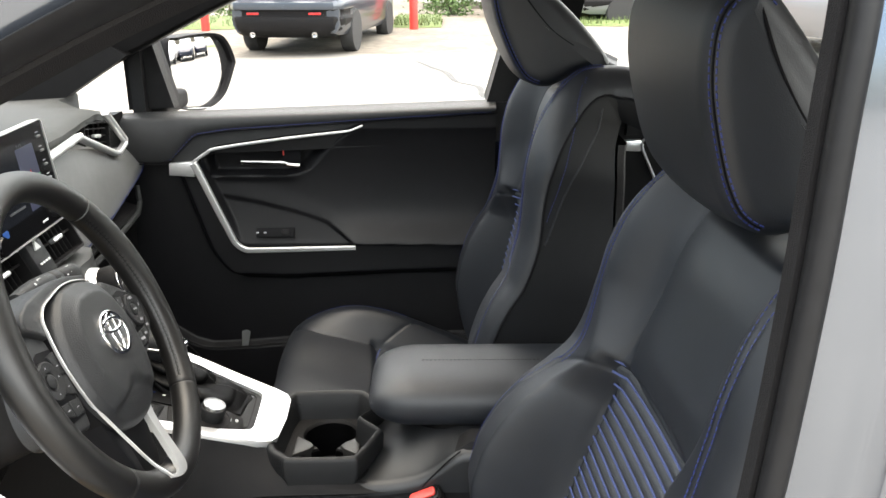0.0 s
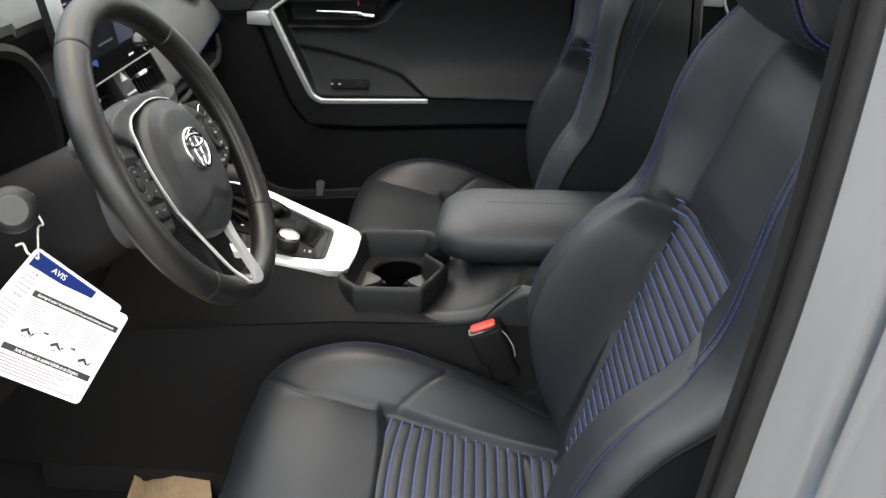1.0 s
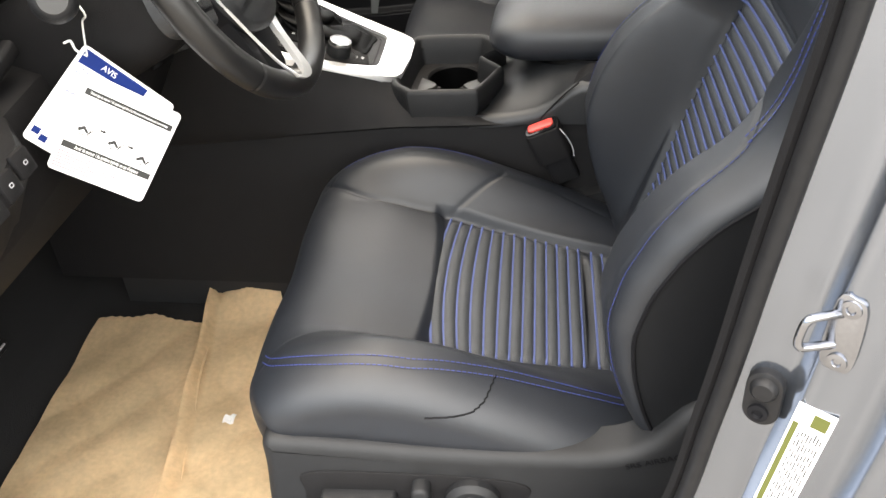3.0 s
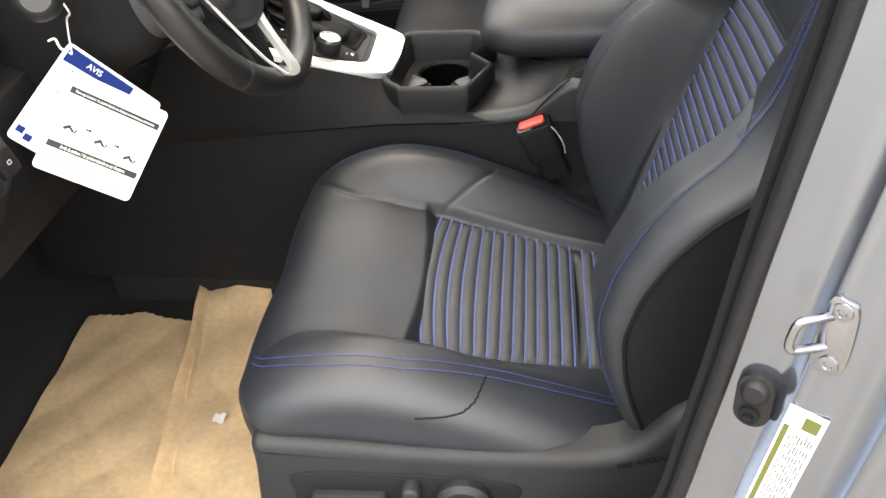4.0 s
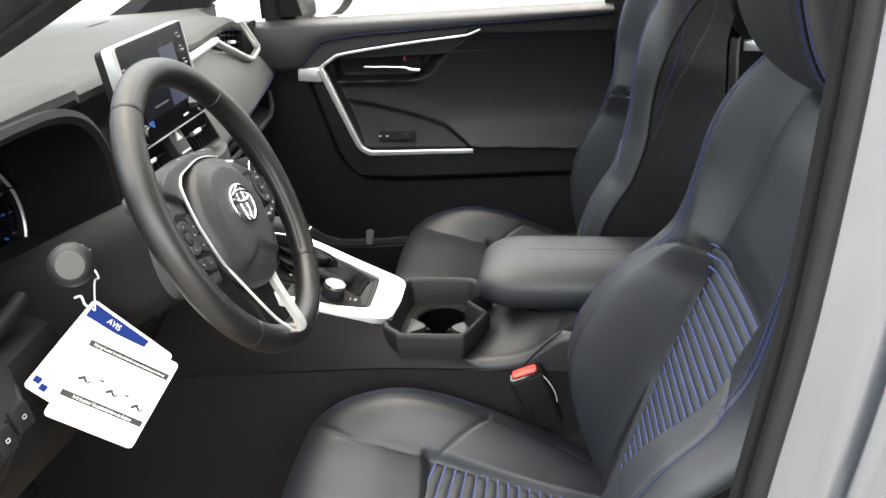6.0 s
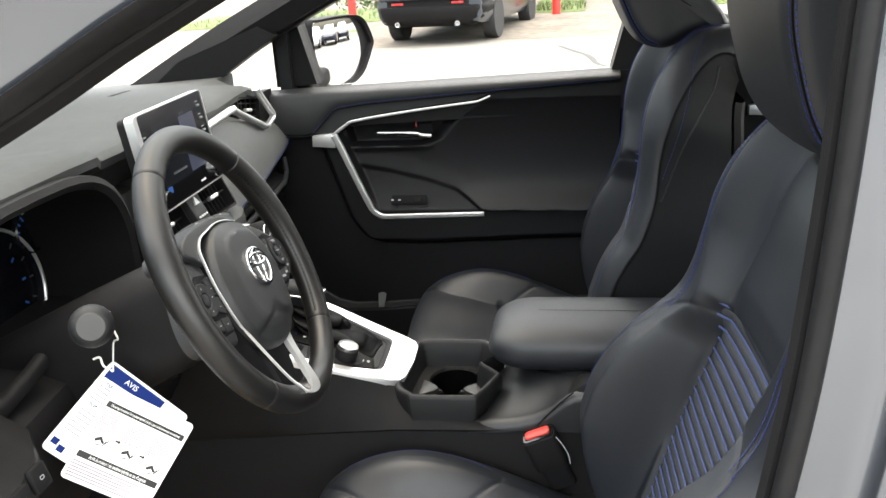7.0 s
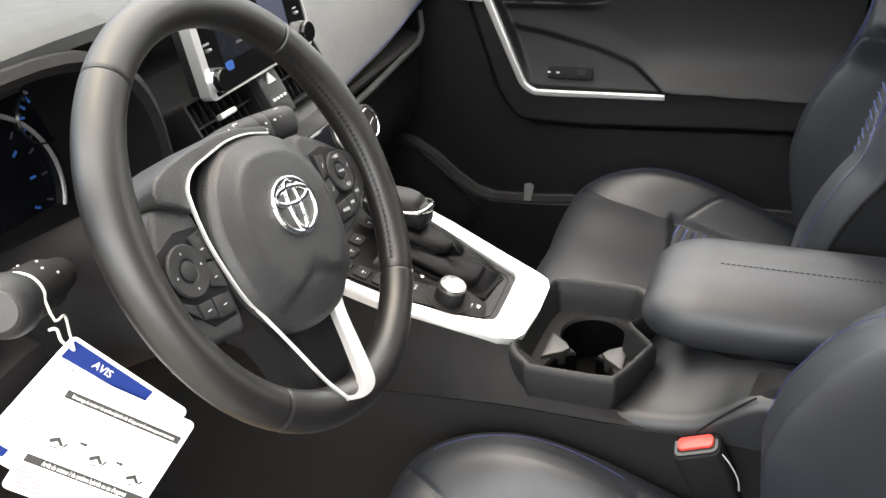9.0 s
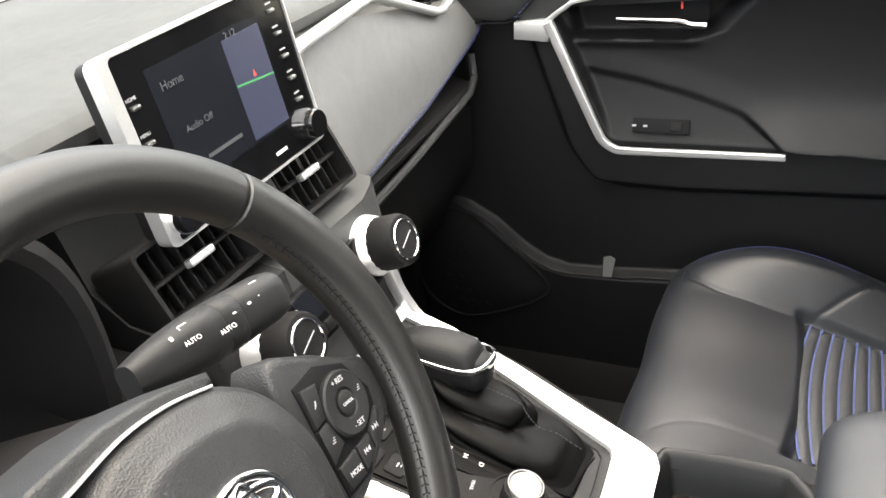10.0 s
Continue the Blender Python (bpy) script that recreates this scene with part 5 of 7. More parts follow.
def dashboard():
    d = thing("dashboard", (-0.8, 0, 0.8), "black soft dashboard with silver trim strip, vents and blue stitching", "dashboard")
    # upper pad from windscreen to the trim line, paled for glare off the glass
    top = []
    for y, xr, zr, crown in ((-0.74, -0.66, 1.150, 0.0), (-0.60, -0.60, 1.185, 0.012), (-0.50, -0.585, 1.200, 0.018), (-0.32, -0.585, 1.202, 0.018), (-0.24, -0.592, 1.199, 0.014), (-0.205, -0.61, 1.186, 0.006), (-0.17, -0.65, 1.170, 0.0), (0.10, -0.66, 1.168, 0.0), (0.30, -0.66, 1.168, 0.0), (0.42, -0.672, 1.172, 0.0), (0.52, -0.685, 1.170, 0.0), (0.62, -0.705, 1.150, 0.0), (0.72, -0.75, 1.125, 0.0)):
        top.append((y, [(-1.47, 1.118), (-1.20, 1.152), (-0.95, 1.168 + crown * 0.5), (-0.80, 1.176 + crown), (xr - 0.05, zr + 0.006), (xr - 0.012, zr + 0.003), (xr, zr - 0.006), (xr - 0.002, zr - 0.018), (xr - 0.06, zr - 0.04), (-0.95, 1.0), (-1.47, 1.0)]))
    part("top_pad", dash_loft(top), DASHTOP_GLARE, d)
    # passenger lower pad, wrapped and stitched along its edge, base lightened for its sheen
    low = []
    for y, ex, ez, ux, uz in ((0.085, -0.592, 0.980, -0.640, 1.125), (0.17, -0.609, 0.978, -0.645, 1.138), (0.28, -0.627, 0.974, -0.655, 1.142), (0.45, -0.645, 0.981, -0.668, 1.110), (0.56, -0.655, 0.995, -0.676, 1.075), (0.66, -0.661, 1.013, -0.69, 1.065), (0.72, -0.675, 1.022, -0.70, 1.06)):
        low.append((y, [(ux - 0.03, uz + 0.01), (ux, uz), (ux * 0.7 + ex * 0.3 + 0.004, uz * 0.7 + ez * 0.3), (ux * 0.35 + ex * 0.65 + 0.005, uz * 0.35 + ez * 0.65), (ex - 0.002, ez + 0.010), (ex, ez), (ex - 0.004, ez - 0.008), (ex - 0.03, ez - 0.022), (ex - 0.12, ez - 0.03), (ex - 0.2, uz)]))
    part("passenger_pad", dash_loft(low), DASHPAD_SHEEN, d)
    edge = smooth_path([(s[1][5][0] + 0.0008, s[0], s[1][5][1] + 0.0015) for s in low], 30)
    bits = [tube([edge[i], edge[i + 1]], 0.0009, 5) for i in range(0, len(edge) - 2, 2)]
    part("stitching", join(*bits), BLUE, d, "blue stitching")
    # silver strip with the end vent
    strip = [(-0.634, 0.100, 1.137), (-0.640, 0.170, 1.145), (-0.650, 0.345, 1.153)]
    part("trim_strip", sweep(strip, rrect(0.012, 0.018, 0.004), (1, 0, 0.25)), SILVER, d, "satin silver trim strip")
    loop = [(-0.650, 0.340, 1.153), (-0.664, 0.535, 1.082), (-0.666, 0.560, 1.078), (-0.668, 0.602, 1.088), (-0.668, 0.606, 1.096), (-0.668, 0.522, 1.166)]
    part("vent_surround", sweep(loop, rrect(0.010, 0.015, 0.004), (1, 0, 0.25)), SILVER, d, "satin silver vent surround")
    m = axes((-0.680, 0.500, 1.124), (-0.05, 1, -0.16), (0, 0.1, 1))
    vent(d, m, 0.14, 0.056, 3, 4)
    # shelf and glovebox below
    part("shelf", dash_loft([(y, [(-0.70, 0.955), (-0.645 - o, 0.945), (-0.640 - o, 0.938), (-0.645 - o, 0.928), (-0.69, 0.92), (-0.83, 0.92), (-0.83, 0.965)]) for y, o in ((0.14, 0.0), (0.40, 0.012), (0.64, 0.025))]), PLASTIC, d)
    part("shelf_trim", tube([(-0.640, 0.14, 0.912), (-0.650, 0.383, 0.920), (-0.662, 0.615, 0.935), (-0.668, 0.650, 0.950), (-0.672, 0.655, 0.985)], 0.006, 8, up=(1, 0, 0)), DASH, d)
    part("glovebox", dash_loft([(y, [(-0.70, 0.908), (-0.685, 0.895), (-0.69, 0.80), (-0.78, 0.66), (-0.92, 0.62), (-0.92, 0.95)]) for y in (0.14, 0.20, 0.60, 0.66)]), PLASTIC, d)
    part("lower_body", dash_loft([(y, [(-0.70, 1.14), (-0.71, 0.93), (-0.78, 0.80), (-0.90, 0.62), (-1.25, 0.60), (-1.25, 1.1)]) for y in (-0.20, 0.0, 0.2, 0.70)]), PLASTIC, d)
    part("lower_body", dash_loft([(y, [(-0.78, 1.14), (-0.78, 0.93), (-0.80, 0.80), (-0.88, 0.62), (-1.25, 0.60), (-1.25, 1.1)]) for y in (-0.73, -0.5, -0.201)]), PLASTIC, d)
    # defroster slots and speaker grille
    for i in range(9):
        part("defroster_slot", rbox((0.006, 0.075, 0.002), 0.0008, Matrix.Translation((-0.98 - 0.010 * i, 0.52, 1.166 - 0.0012 * i))), SEAM, d)
    # centre stack
    stack = []
    for y, k in ((-0.150, 0.0), (-0.135, 1.0), (0.115, 1.0), (0.150, 0.45), (0.168, 0.0)):
        stack.append((y, [(-0.70, 1.10), (-0.67, 1.095), (-0.655, 1.04), (-0.625, 1.014), (-0.580 + 0.02 * k, 1.005), (-0.572 + 0.025 * k, 0.94), (-0.560 + 0.02 * k, 0.865), (-0.62, 0.84), (-0.70, 0.9)]))
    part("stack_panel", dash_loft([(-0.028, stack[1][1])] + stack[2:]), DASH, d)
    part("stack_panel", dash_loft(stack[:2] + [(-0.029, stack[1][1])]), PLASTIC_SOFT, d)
    for y0 in (-0.088, 0.078):
        mv = axes((-0.590, y0, 1.050), (0, 1, 0), Vector((-0.42, 0, 0.9)))
        vent(d, mv, 0.120, 0.066, 1, 8)
    hz = axes((-0.584, -0.004, 1.050), (0, 1, 0), Vector((-0.42, 0, 0.9)))
    part("hazard_panel", rbox((0.044, 0.070, 0.060), 0.003, hz @ shift(0, 0, -0.024)), PLASTIC_SOFT, d)
    part("hazard_button", prism([(-0.008, -0.006), (0.008, -0.006), (0.0, 0.008)], 0.006, 0.009, hz @ shift(0, 0.014)), PALEINK, d, "triangular hazard button")
    for i in range(4):
        part("indicator", rbox((0.004, 0.003, 0.002), 0.0005, hz @ shift(-0.012 + 0.008 * i, -0.012, 0.007)), WHITE, d)
    # climate panel with two knobs
    cm = axes((-0.545, 0.007, 0.957), (0, 1, 0), Vector((-0.30, 0, 0.95)))
    cp = part("climate_panel", prism(rrect(0.17, 0.056, 0.012), -0.03, 0.004, cm, 0.002), GLOSS, d, "gloss black climate panel")
    part("display", prism(rrect(0.10, 0.028, 0.003), 0.003, 0.005, cm @ shift(0, 0.010)), SCREEN, cp)
    text("70", 0.018, cm @ shift(-0.055, 0.010, 0.0055), WHITE, cp)
    for i in range(7):
        part("button", rbox((0.016, 0.011, 0.006), 0.0015, cm @ shift(-0.051 + 0.017 * i, -0.017, 0.004)), PLASTIC, cp)
    for s in (-1, 1):
        base = axes(cm @ Vector((s * 0.090, 0.006, -0.004)), (0, 1, 0), Vector((-0.30, 0, 0.95)))
        kb = part("knob_base", moved(loft([[(x * k, y * k, z) for x, y in circle(0.030, 32)] for k, z in ((1.25, -0.03), (1.18, -0.005), (1.0, 0.012), (0.86, 0.02))]), base), SILVER, cp, "bright silver knob base")
        n = 40
        part("climate_knob", moved(loft([[(r * (1 + 0.025 * (i % 2)) * math.cos(2 * math.pi * i / n), r * (1 + 0.025 * (i % 2)) * math.sin(2 * math.pi * i / n), z) for i in range(n)] for r, z in ((0.0255, 0.014), (0.027, 0.018), (0.0265, 0.040), (0.0245, 0.046), (0.018, 0.047))]), base), PLASTIC, kb, "knurled black climate knob")
        part("knob_ring", moved(sweep([(0.0195 * math.cos(t), 0.0195 * math.sin(t), 0.0472) for t in np.linspace(0, 2 * np.pi, 36, endpoint=False)], circle(0.0012, 6), (0, 0, 1), True), base), CHROME, kb)
        part("knob_mark", rbox((0.024, 0.0010, 0.001), 0.0003, base @ shift(0, 0, 0.0474) @ pose(0, 0, 0, 0, 0, 20)), GREYINK, kb)
    # silver bars from the climate knobs to the console
    for s in (-1, 1):
        bar = smooth_path([(-0.548, s * 0.108 + 0.004, 0.955), (-0.535, s * 0.112, 0.905), (-0.515, s * 0.114, 0.868), (-0.49, s * 0.112, 0.858), (-0.45, s * 0.108, 0.850)], 6)
        part("silver_bar", sweep(bar, rrect(0.016, 0.010, 0.003), (0, 1, 0)), SILVER, d, "satin silver bar")
    # instrument hood and cluster
    hood = []
    for t in np.linspace(0, 1, 29):
        a = math.pi * (1.12 - 1.24 * t)
        ca, sa = math.cos(a), math.sin(a)
        y = -0.405 + 0.196 * math.copysign(abs(ca) ** 0.6, ca)
        z = 1.045 + 0.146 * math.copysign(abs(sa) ** 0.75, sa)
        yi = -0.405 + 0.180 * math.copysign(abs(ca) ** 0.6, ca)
        zi = 1.045 + 0.130 * math.copysign(abs(sa) ** 0.75, sa)
        hood.append([(-0.80, y, z + 0.008), (-0.575, y, z), (-0.570, (y + yi) / 2, (z + zi) / 2), (-0.575, yi, zi), (-0.74, yi, zi - 0.01)])
    part("instrument_hood", loft(hood, False), PLASTIC, d)
    cl = part("instrument_cluster", rbox((0.02, 0.38, 0.26), 0.004, Matrix.Translation((-0.74, -0.375, 1.05))), GLOSS, d, "dark instrument cluster")
    for yy, rr, zz in ((-0.320, 0.086, 1.030), (-0.475, 0.052, 1.05), (-0.235, 0.030, 1.09)):
        cm2 = axes((-0.722, yy, zz), (0, 1, 0), (-0.1, 0, 1))
        g = part("gauge", lathe([(rr, 0), (rr, 0.006), (rr - 0.002, 0.008), (rr - 0.003, 0.0), (0.001, 0.0)], cm2, 48), SCREEN, cl)
        part("gauge_ring", moved(sweep([(rr * math.cos(t), rr * math.sin(t), 0.009) for t in np.linspace(-1.0, 1.9, 60)], circle(0.0026, 6), (0, 0, 1)), cm2), SILVER, g, "chrome gauge ring")
        for k in range(13):
            a = radians(225 - 22.5 * k)
            part("tick", rbox((0.0022, 0.008, 0.0006), 0, cm2 @ shift(0.84 * rr * math.cos(a), 0.84 * rr * math.sin(a), 0.002) @ pose(0, 0, 0, 0, 0, math.degrees(a) - 90)), DIMINK, g)
        for k in range(8):
            a = radians(200 - 33 * k)
            part("marking", rbox((0.0028, 0.0075, 0.0006), 0, cm2 @ shift(0.66 * rr * math.cos(a), 0.66 * rr * math.sin(a), 0.002) @ pose(0, 0, 0, 0, 0, math.degrees(a) - 90)), GAUGEBLUE, g)
    # driver's knee panel and switch panel
    knee = []
    for y in (-0.70, -0.60, -0.45, -0.22, -0.145):
        k = 0.02 if y < -0.55 else 0.0
        knee.append((y, [(-0.60, 0.985), (-0.560 + k, 0.97), (-0.545 + k, 0.94), (-0.56 + k, 0.86), (-0.62, 0.76), (-0.70, 0.70), (-0.80, 0.72), (-0.80, 1.0)]))
    part("knee_panel", dash_loft(knee), PLASTIC, d)
    part("lower_cowl", sweep(smooth_path([(-0.585, -0.60, 1.02), (-0.575, -0.56, 0.99), (-0.57, -0.50, 1.0), (-0.57, -0.46, 1.01)], 6), rrect(0.02, 0.016, 0.006), (1, 0, 0)), PLASTIC, d)
    # end pad beside the door, with blue stitching, and the switches below it
    pad = []
    for y, x0 in ((-0.74, -0.50), (-0.68, -0.485), (-0.62, -0.50), (-0.58, -0.56)):
        pad.append((y, [(-0.70, 1.13), (x0 - 0.05, 1.12), (x0 - 0.012, 1.085), (x0, 1.05), (x0 - 0.012, 1.02), (x0 - 0.08, 1.0), (-0.70, 1.0)]))
    part("end_pad", dash_loft(pad), PLASTIC_SOFT, d)
    line = smooth_path([(x, y, z) for x, y, z in ((-0.497, -0.735, 1.077), (-0.484, -0.68, 1.078), (-0.498, -0.62, 1.078), (-0.556, -0.582, 1.078))], 16)
    part("end_stitching", join(*[tube([line[i], line[i + 1]], 0.0009, 5) for i in range(0, len(line) - 1, 2)]), BLUE, d, "blue stitching")
    lower = []
    for y, o in ((-0.74, 0.0), (-0.66, 0.01), (-0.60, -0.01), (-0.55, -0.05)):
        lower.append((y, [(-0.66, 1.0), (-0.52 + o, 0.995), (-0.485 + o, 0.975), (-0.480 + o, 0.950), (-0.51 + o, 0.90), (-0.60, 0.80), (-0.66, 0.80)]))
    part("switch_panel", dash_loft(lower), PLASTIC, d)
    sw = axes((-0.474, -0.655, 0.962), (0, 1, 0), Vector((-0.25, 0, 1)))
    for i in range(3):
        b = part("switch", rbox((0.024, 0.026, 0.008), 0.003, sw @ shift(-0.030 + 0.030 * i, -0.004 + 0.006 * i, 0.0)), PLASTIC, d)
        part("symbol", flat_ring(rrect(0.0055, 0.004, 0.0012), rrect(0.004, 0.0026, 0.0008), 0.004, 0.0043, sw @ shift(-0.030 + 0.030 * i, -0.004 + 0.006 * i, 0.0)), GREYINK, b)


dashboard()


def touch_screen():
    o = Vector((-0.590, -0.015, 1.152))
    m = axes(o, (0.02, 1, 0.03), (-0.12, -0.03, 1))
    s = thing("touch_screen", o, "tablet-style touch screen with silver bezel and two chrome knobs", "screen")
    w, h = 0.220, 0.150
    part("housing", prism(rrect(w - 0.006, h - 0.006, 0.008), -0.026, -0.006, m), PLASTIC, s, "black plastic housing")
    part("bezel", flat_ring(rrect(w, h, 0.008), [(x + 0.0045, y) for x, y in rrect(w - 0.0125, h - 0.003, 0.005)], -0.012, 0.003, m), SILVER, s, "satin silver bezel")
    g = part("glass", prism([(x + 0.0045, y) for x, y in rrect(w - 0.013, h - 0.0035, 0.005)], -0.008, 0.001, m), GLOSS, s, "gloss black glass")
    part("display", prism(rrect(0.140, 0.098, 0.002), 0.001, 0.0014, m @ shift(0.0, 0.006)), SCREEN, g)
    part("map", prism(rrect(0.050, 0.088, 0.001), 0.0014, 0.0018, m @ shift(0.043, 0.004)), MAPBLUE, g, "map view")
    part("route", rbox((0.050, 0.0016, 0.0006), 0, m @ shift(0.043, 0.006, 0.0020) @ pose(0, 0, 0, 0, 0, -6)), MAPGREEN, g)
    part("marker", prism([(-0.002, -0.003), (0.002, -0.003), (0, 0.003)], 0.0018, 0.0022, m @ shift(0.044, 0.012)), RED, g)
    text("2:12", 0.009, m @ shift(0.030, 0.050, 0.0022), DIMINK, g)
    text("Home", 0.010, m @ shift(-0.048, 0.038, 0.0020), DIMINK, g)
    text("Audio Off", 0.008, m @ shift(-0.036, 0.0, 0.0020), DIMINK, g)
    part("line", rbox((0.044, 0.003, 0.0004), 0, m @ shift(-0.018, -0.028, 0.0020)), DIMINK, g)
    for s_, words in ((-1, ("HOME", "MENU", "AUDIO")), (1, ("MAP", "SEEK", "TRACK", "PHONE", "APPS"))):
        for i, wd in enumerate(words):
            y = 0.034 - 0.028 * i if s_ < 0 else 0.052 - 0.0205 * i
            x = s_ * 0.090
            part("button", rbox((0.0085, 0.0034, 0.004), 0.0010, m @ shift(x, y, 0.002)), BRUSHED, g, "small silver button")
            if s_ < 0:
                text(wd, 0.0038, m @ shift(x - 0.001, y + 0.0068, 0.0015), GREYINK, g)
            else:
                part("print", rbox((0.008, 0.0014, 0.0004), 0, m @ shift(x, y + 0.0062, 0.0012)), GREYINK, g)
        kn = part("knob", lathe([(0.0135, -0.002), (0.0135, 0.012), (0.012, 0.015), (0.003, 0.015)], m @ shift(s_ * 0.091, -0.055), 32), GLOSS, s, "black volume knob")
        part("knob_band", lathe([(0.0142, 0.001), (0.0142, 0.008), (0.0136, 0.008)], m @ shift(s_ * 0.091, -0.055), 32), CHROME, kn, "chrome band")
    part("icon", prism(rrect(0.014, 0.010, 0.002), 0.0014, 0.0020, m @ shift(-0.062, -0.048)), GAUGEBLUE, g, "lit blue icon")
    part("print", rbox((0.016, 0.003, 0.0004), 0, m @ shift(0.045, -0.062, 0.0013)), WHITE, g)


touch_screen()


# ---- passenger door ----
def passenger_door():
    d = thing("passenger_door", (-0.3, 0.75, 0.36), "black passenger door panel with silver trim, armrest and chrome handle", "car door", kind="structure")
    x = np.linspace(-0.98, 0.105, 330)
    v = np.linspace(0, 1, 300)
    X, V = np.meshgrid(x, v, indexing="ij")
    belt = 1.135 + 0.030 * (X + 0.645)
    Z = 0.40 + (belt - 0.40) * V
    seam_x, seam_z = [-0.99, -0.725, -0.615, -0.600, -0.548, -0.535, -0.473, -0.182, 0.077, 0.11], [1.026, 1.028, 1.028, 1.033, 1.084, 1.090, 1.099, 1.117, 1.131, 1.133]
    seam1 = np.interp(X, seam_x, seam_z)
    silver = np.interp(X, [-0.99, -0.60, -0.546, -0.495, -0.353, -0.219, -0.182, -0.10, 0.11], [1.02, 1.02, 1.034, 1.063, 1.083, 1.097, 1.112, 1.124, 1.136])
    silver = np.minimum(silver, seam1 - 0.003)
    # raised pad: its edge falls from the silver block and turns along below the armrest
    edge_l = np.interp(Z, [0.70, 0.757, 0.775, 0.80, 0.827, 0.929, 1.014, 1.03], [-0.45, -0.465, -0.500, -0.520, -0.536, -0.567, -0.592, -0.60])
    edge_b = np.interp(X, [-0.6, -0.50, -0.357, -0.07, 0.11], [0.775, 0.764, 0.760, 0.772, 0.776])
    pad = sstep(-0.008, 0.012, X - edge_l) * sstep(-0.012, 0.010, Z - edge_b)
    Y = 0.712 - 0.030 * pad
    # inside the silver line: a broad hollow that runs out into the armrest
    diag = np.interp(Z, [0.40, 0.835, 0.85, 1.03, 1.2], [-0.44, -0.452, -0.470, -0.546, -0.56])
    inside = sstep(0.0, 0.012, X - diag) * sstep(0.838, 0.846, Z) * sstep(-0.010, 0.0, silver - Z)
    hollow = 0.024 * np.sin(np.pi * ((Z - 0.842) / (1.10 - 0.842)).clip(0, 1)) ** 0.8
    Y = Y + inside * hollow
    # armrest: soft nose at its lower edge, sloping back and up
    crease = np.interp(X, [-0.53, -0.50, -0.43, -0.34, -0.27, -0.238, -0.208, 0.11], [0.95, 0.947, 0.934, 0.911, 0.887, 0.864, 0.842, 0.838])
    above = sstep(-0.006, 0.008, Z - crease)
    nose = np.exp(-((Z - 0.846) / 0.040) ** 2) * sstep(-0.30, -0.19, X)
    Y = Y - inside * above * (0.003 * (1 - sstep(0.0, 0.05, Z - crease)) + 0.030 * nose)
    # switch plate below the crease, a flat that leans back
    Y = Y + inside * (1 - above) * (0.003 * ((Z - 0.842) / 0.09).clip(0, 1) - 0.001)
    # handle bowl
    right = np.interp(Z, [0.99, 0.997, 1.008, 1.036, 1.073, 1.10], [-0.37, -0.335, -0.306, -0.282, -0.246, -0.20])
    bowl = sstep(0.006, 0.020, X - np.interp(Z, [0.995, 1.03], [-0.530, -0.535])) * (1 - sstep(-0.030, 0.012, X - right)) * sstep(0.994, 1.003, Z) * sstep(0.002, 0.012, silver - Z)
    Y = Y + 0.030 * bowl
    Y = Y - 0.005 * np.exp(-((Z - 0.992) / 0.008) ** 2) * sstep(-0.54, -0.52, X) * (1 - sstep(-0.36, -0.31, X))
    # pad between the seam and the silver line, and the roll under the window
    up = sstep(-0.002, 0.004, Z - seam1)
    mid = sstep(-0.003, 0.004, Z - silver) * (1 - up) * sstep(-0.61, -0.595, X) * (1 - sstep(-0.215, -0.170, X))
    Y = np.where(mid > 0, Y * (1 - mid) + 0.676 * mid, Y)
    roll = 0.668 + 0.016 * ((Z - seam1) / (belt - seam1) - 0.35) ** 2 / 0.42 + 0.028 * sstep(belt - 0.016, belt, Z) ** 2
    Y = Y * (1 - up) + roll * up
    # lower part falls back to the pocket
    pocket = np.interp(X, [-0.99, -0.80, -0.728, -0.682, -0.633, -0.593, -0.552, -0.452, -0.358, 0.11], [0.72, 0.71, 0.694, 0.667, 0.623, 0.597, 0.586, 0.590, 0.598, 0.61])
    Y = Y - 0.026 * (1 - sstep(-0.006, 0.006, Z - pocket)) * sstep(-0.92, -0.76, X)
    bm = lattice(np.stack([X, Y, Z], -1))
    # faces above the silver line get the lit tone, paler for facing up
    upper = (Z[:-1, :-1] > np.where(X > -0.60, silver, seam1)[:-1, :-1]).reshape(-1)
    for f, k in zip(bm.faces, upper):
        f.material_index = int(k)
    part("panel", bm, (DOORSKIN, DOORPAD_LIT), d, sharp=60)
    xs = np.linspace(-0.72, 0.10, 80)
    part("pad_seam", tube([(a, 0.6705, b) for a, b in zip(xs, np.interp(xs, seam_x, seam_z))], 0.0013, 6, up=(0, 1, 0)), SEAM, d, "dark seam of the upper pad")
    bits = [tube([(a, 0.6690, b + 0.005), (a + 0.004, 0.6690, b + 0.005)], 0.0006, 4) for a, b in zip(np.arange(-0.60, 0.09, 0.0065), np.interp(np.arange(-0.60, 0.09, 0.0065), seam_x, seam_z))]
    part("pad_stitching", join(*bits), BLUE, d, "blue stitching")
    rim = smooth_path([(-0.76, 0.692, 0.704), (-0.728, 0.690, 0.694), (-0.682, 0.688, 0.669), (-0.633, 0.687, 0.623), (-0.593, 0.687, 0.597), (-0.552, 0.687, 0.586), (-0.452, 0.687, 0.590), (-0.358, 0.687, 0.598), (0.09, 0.687, 0.609)], 6)
    part("pocket_rim", tube(rim, 0.0022, 8, up=(0, 1, 0)), DOORSKIN, d)
    # speaker grille in the front of the pocket wall
    gm = Matrix(((1, 0, 0, 0), (0, 0, -1, 0.690), (0, 1, 0, 0), (0, 0, 0, 1)))
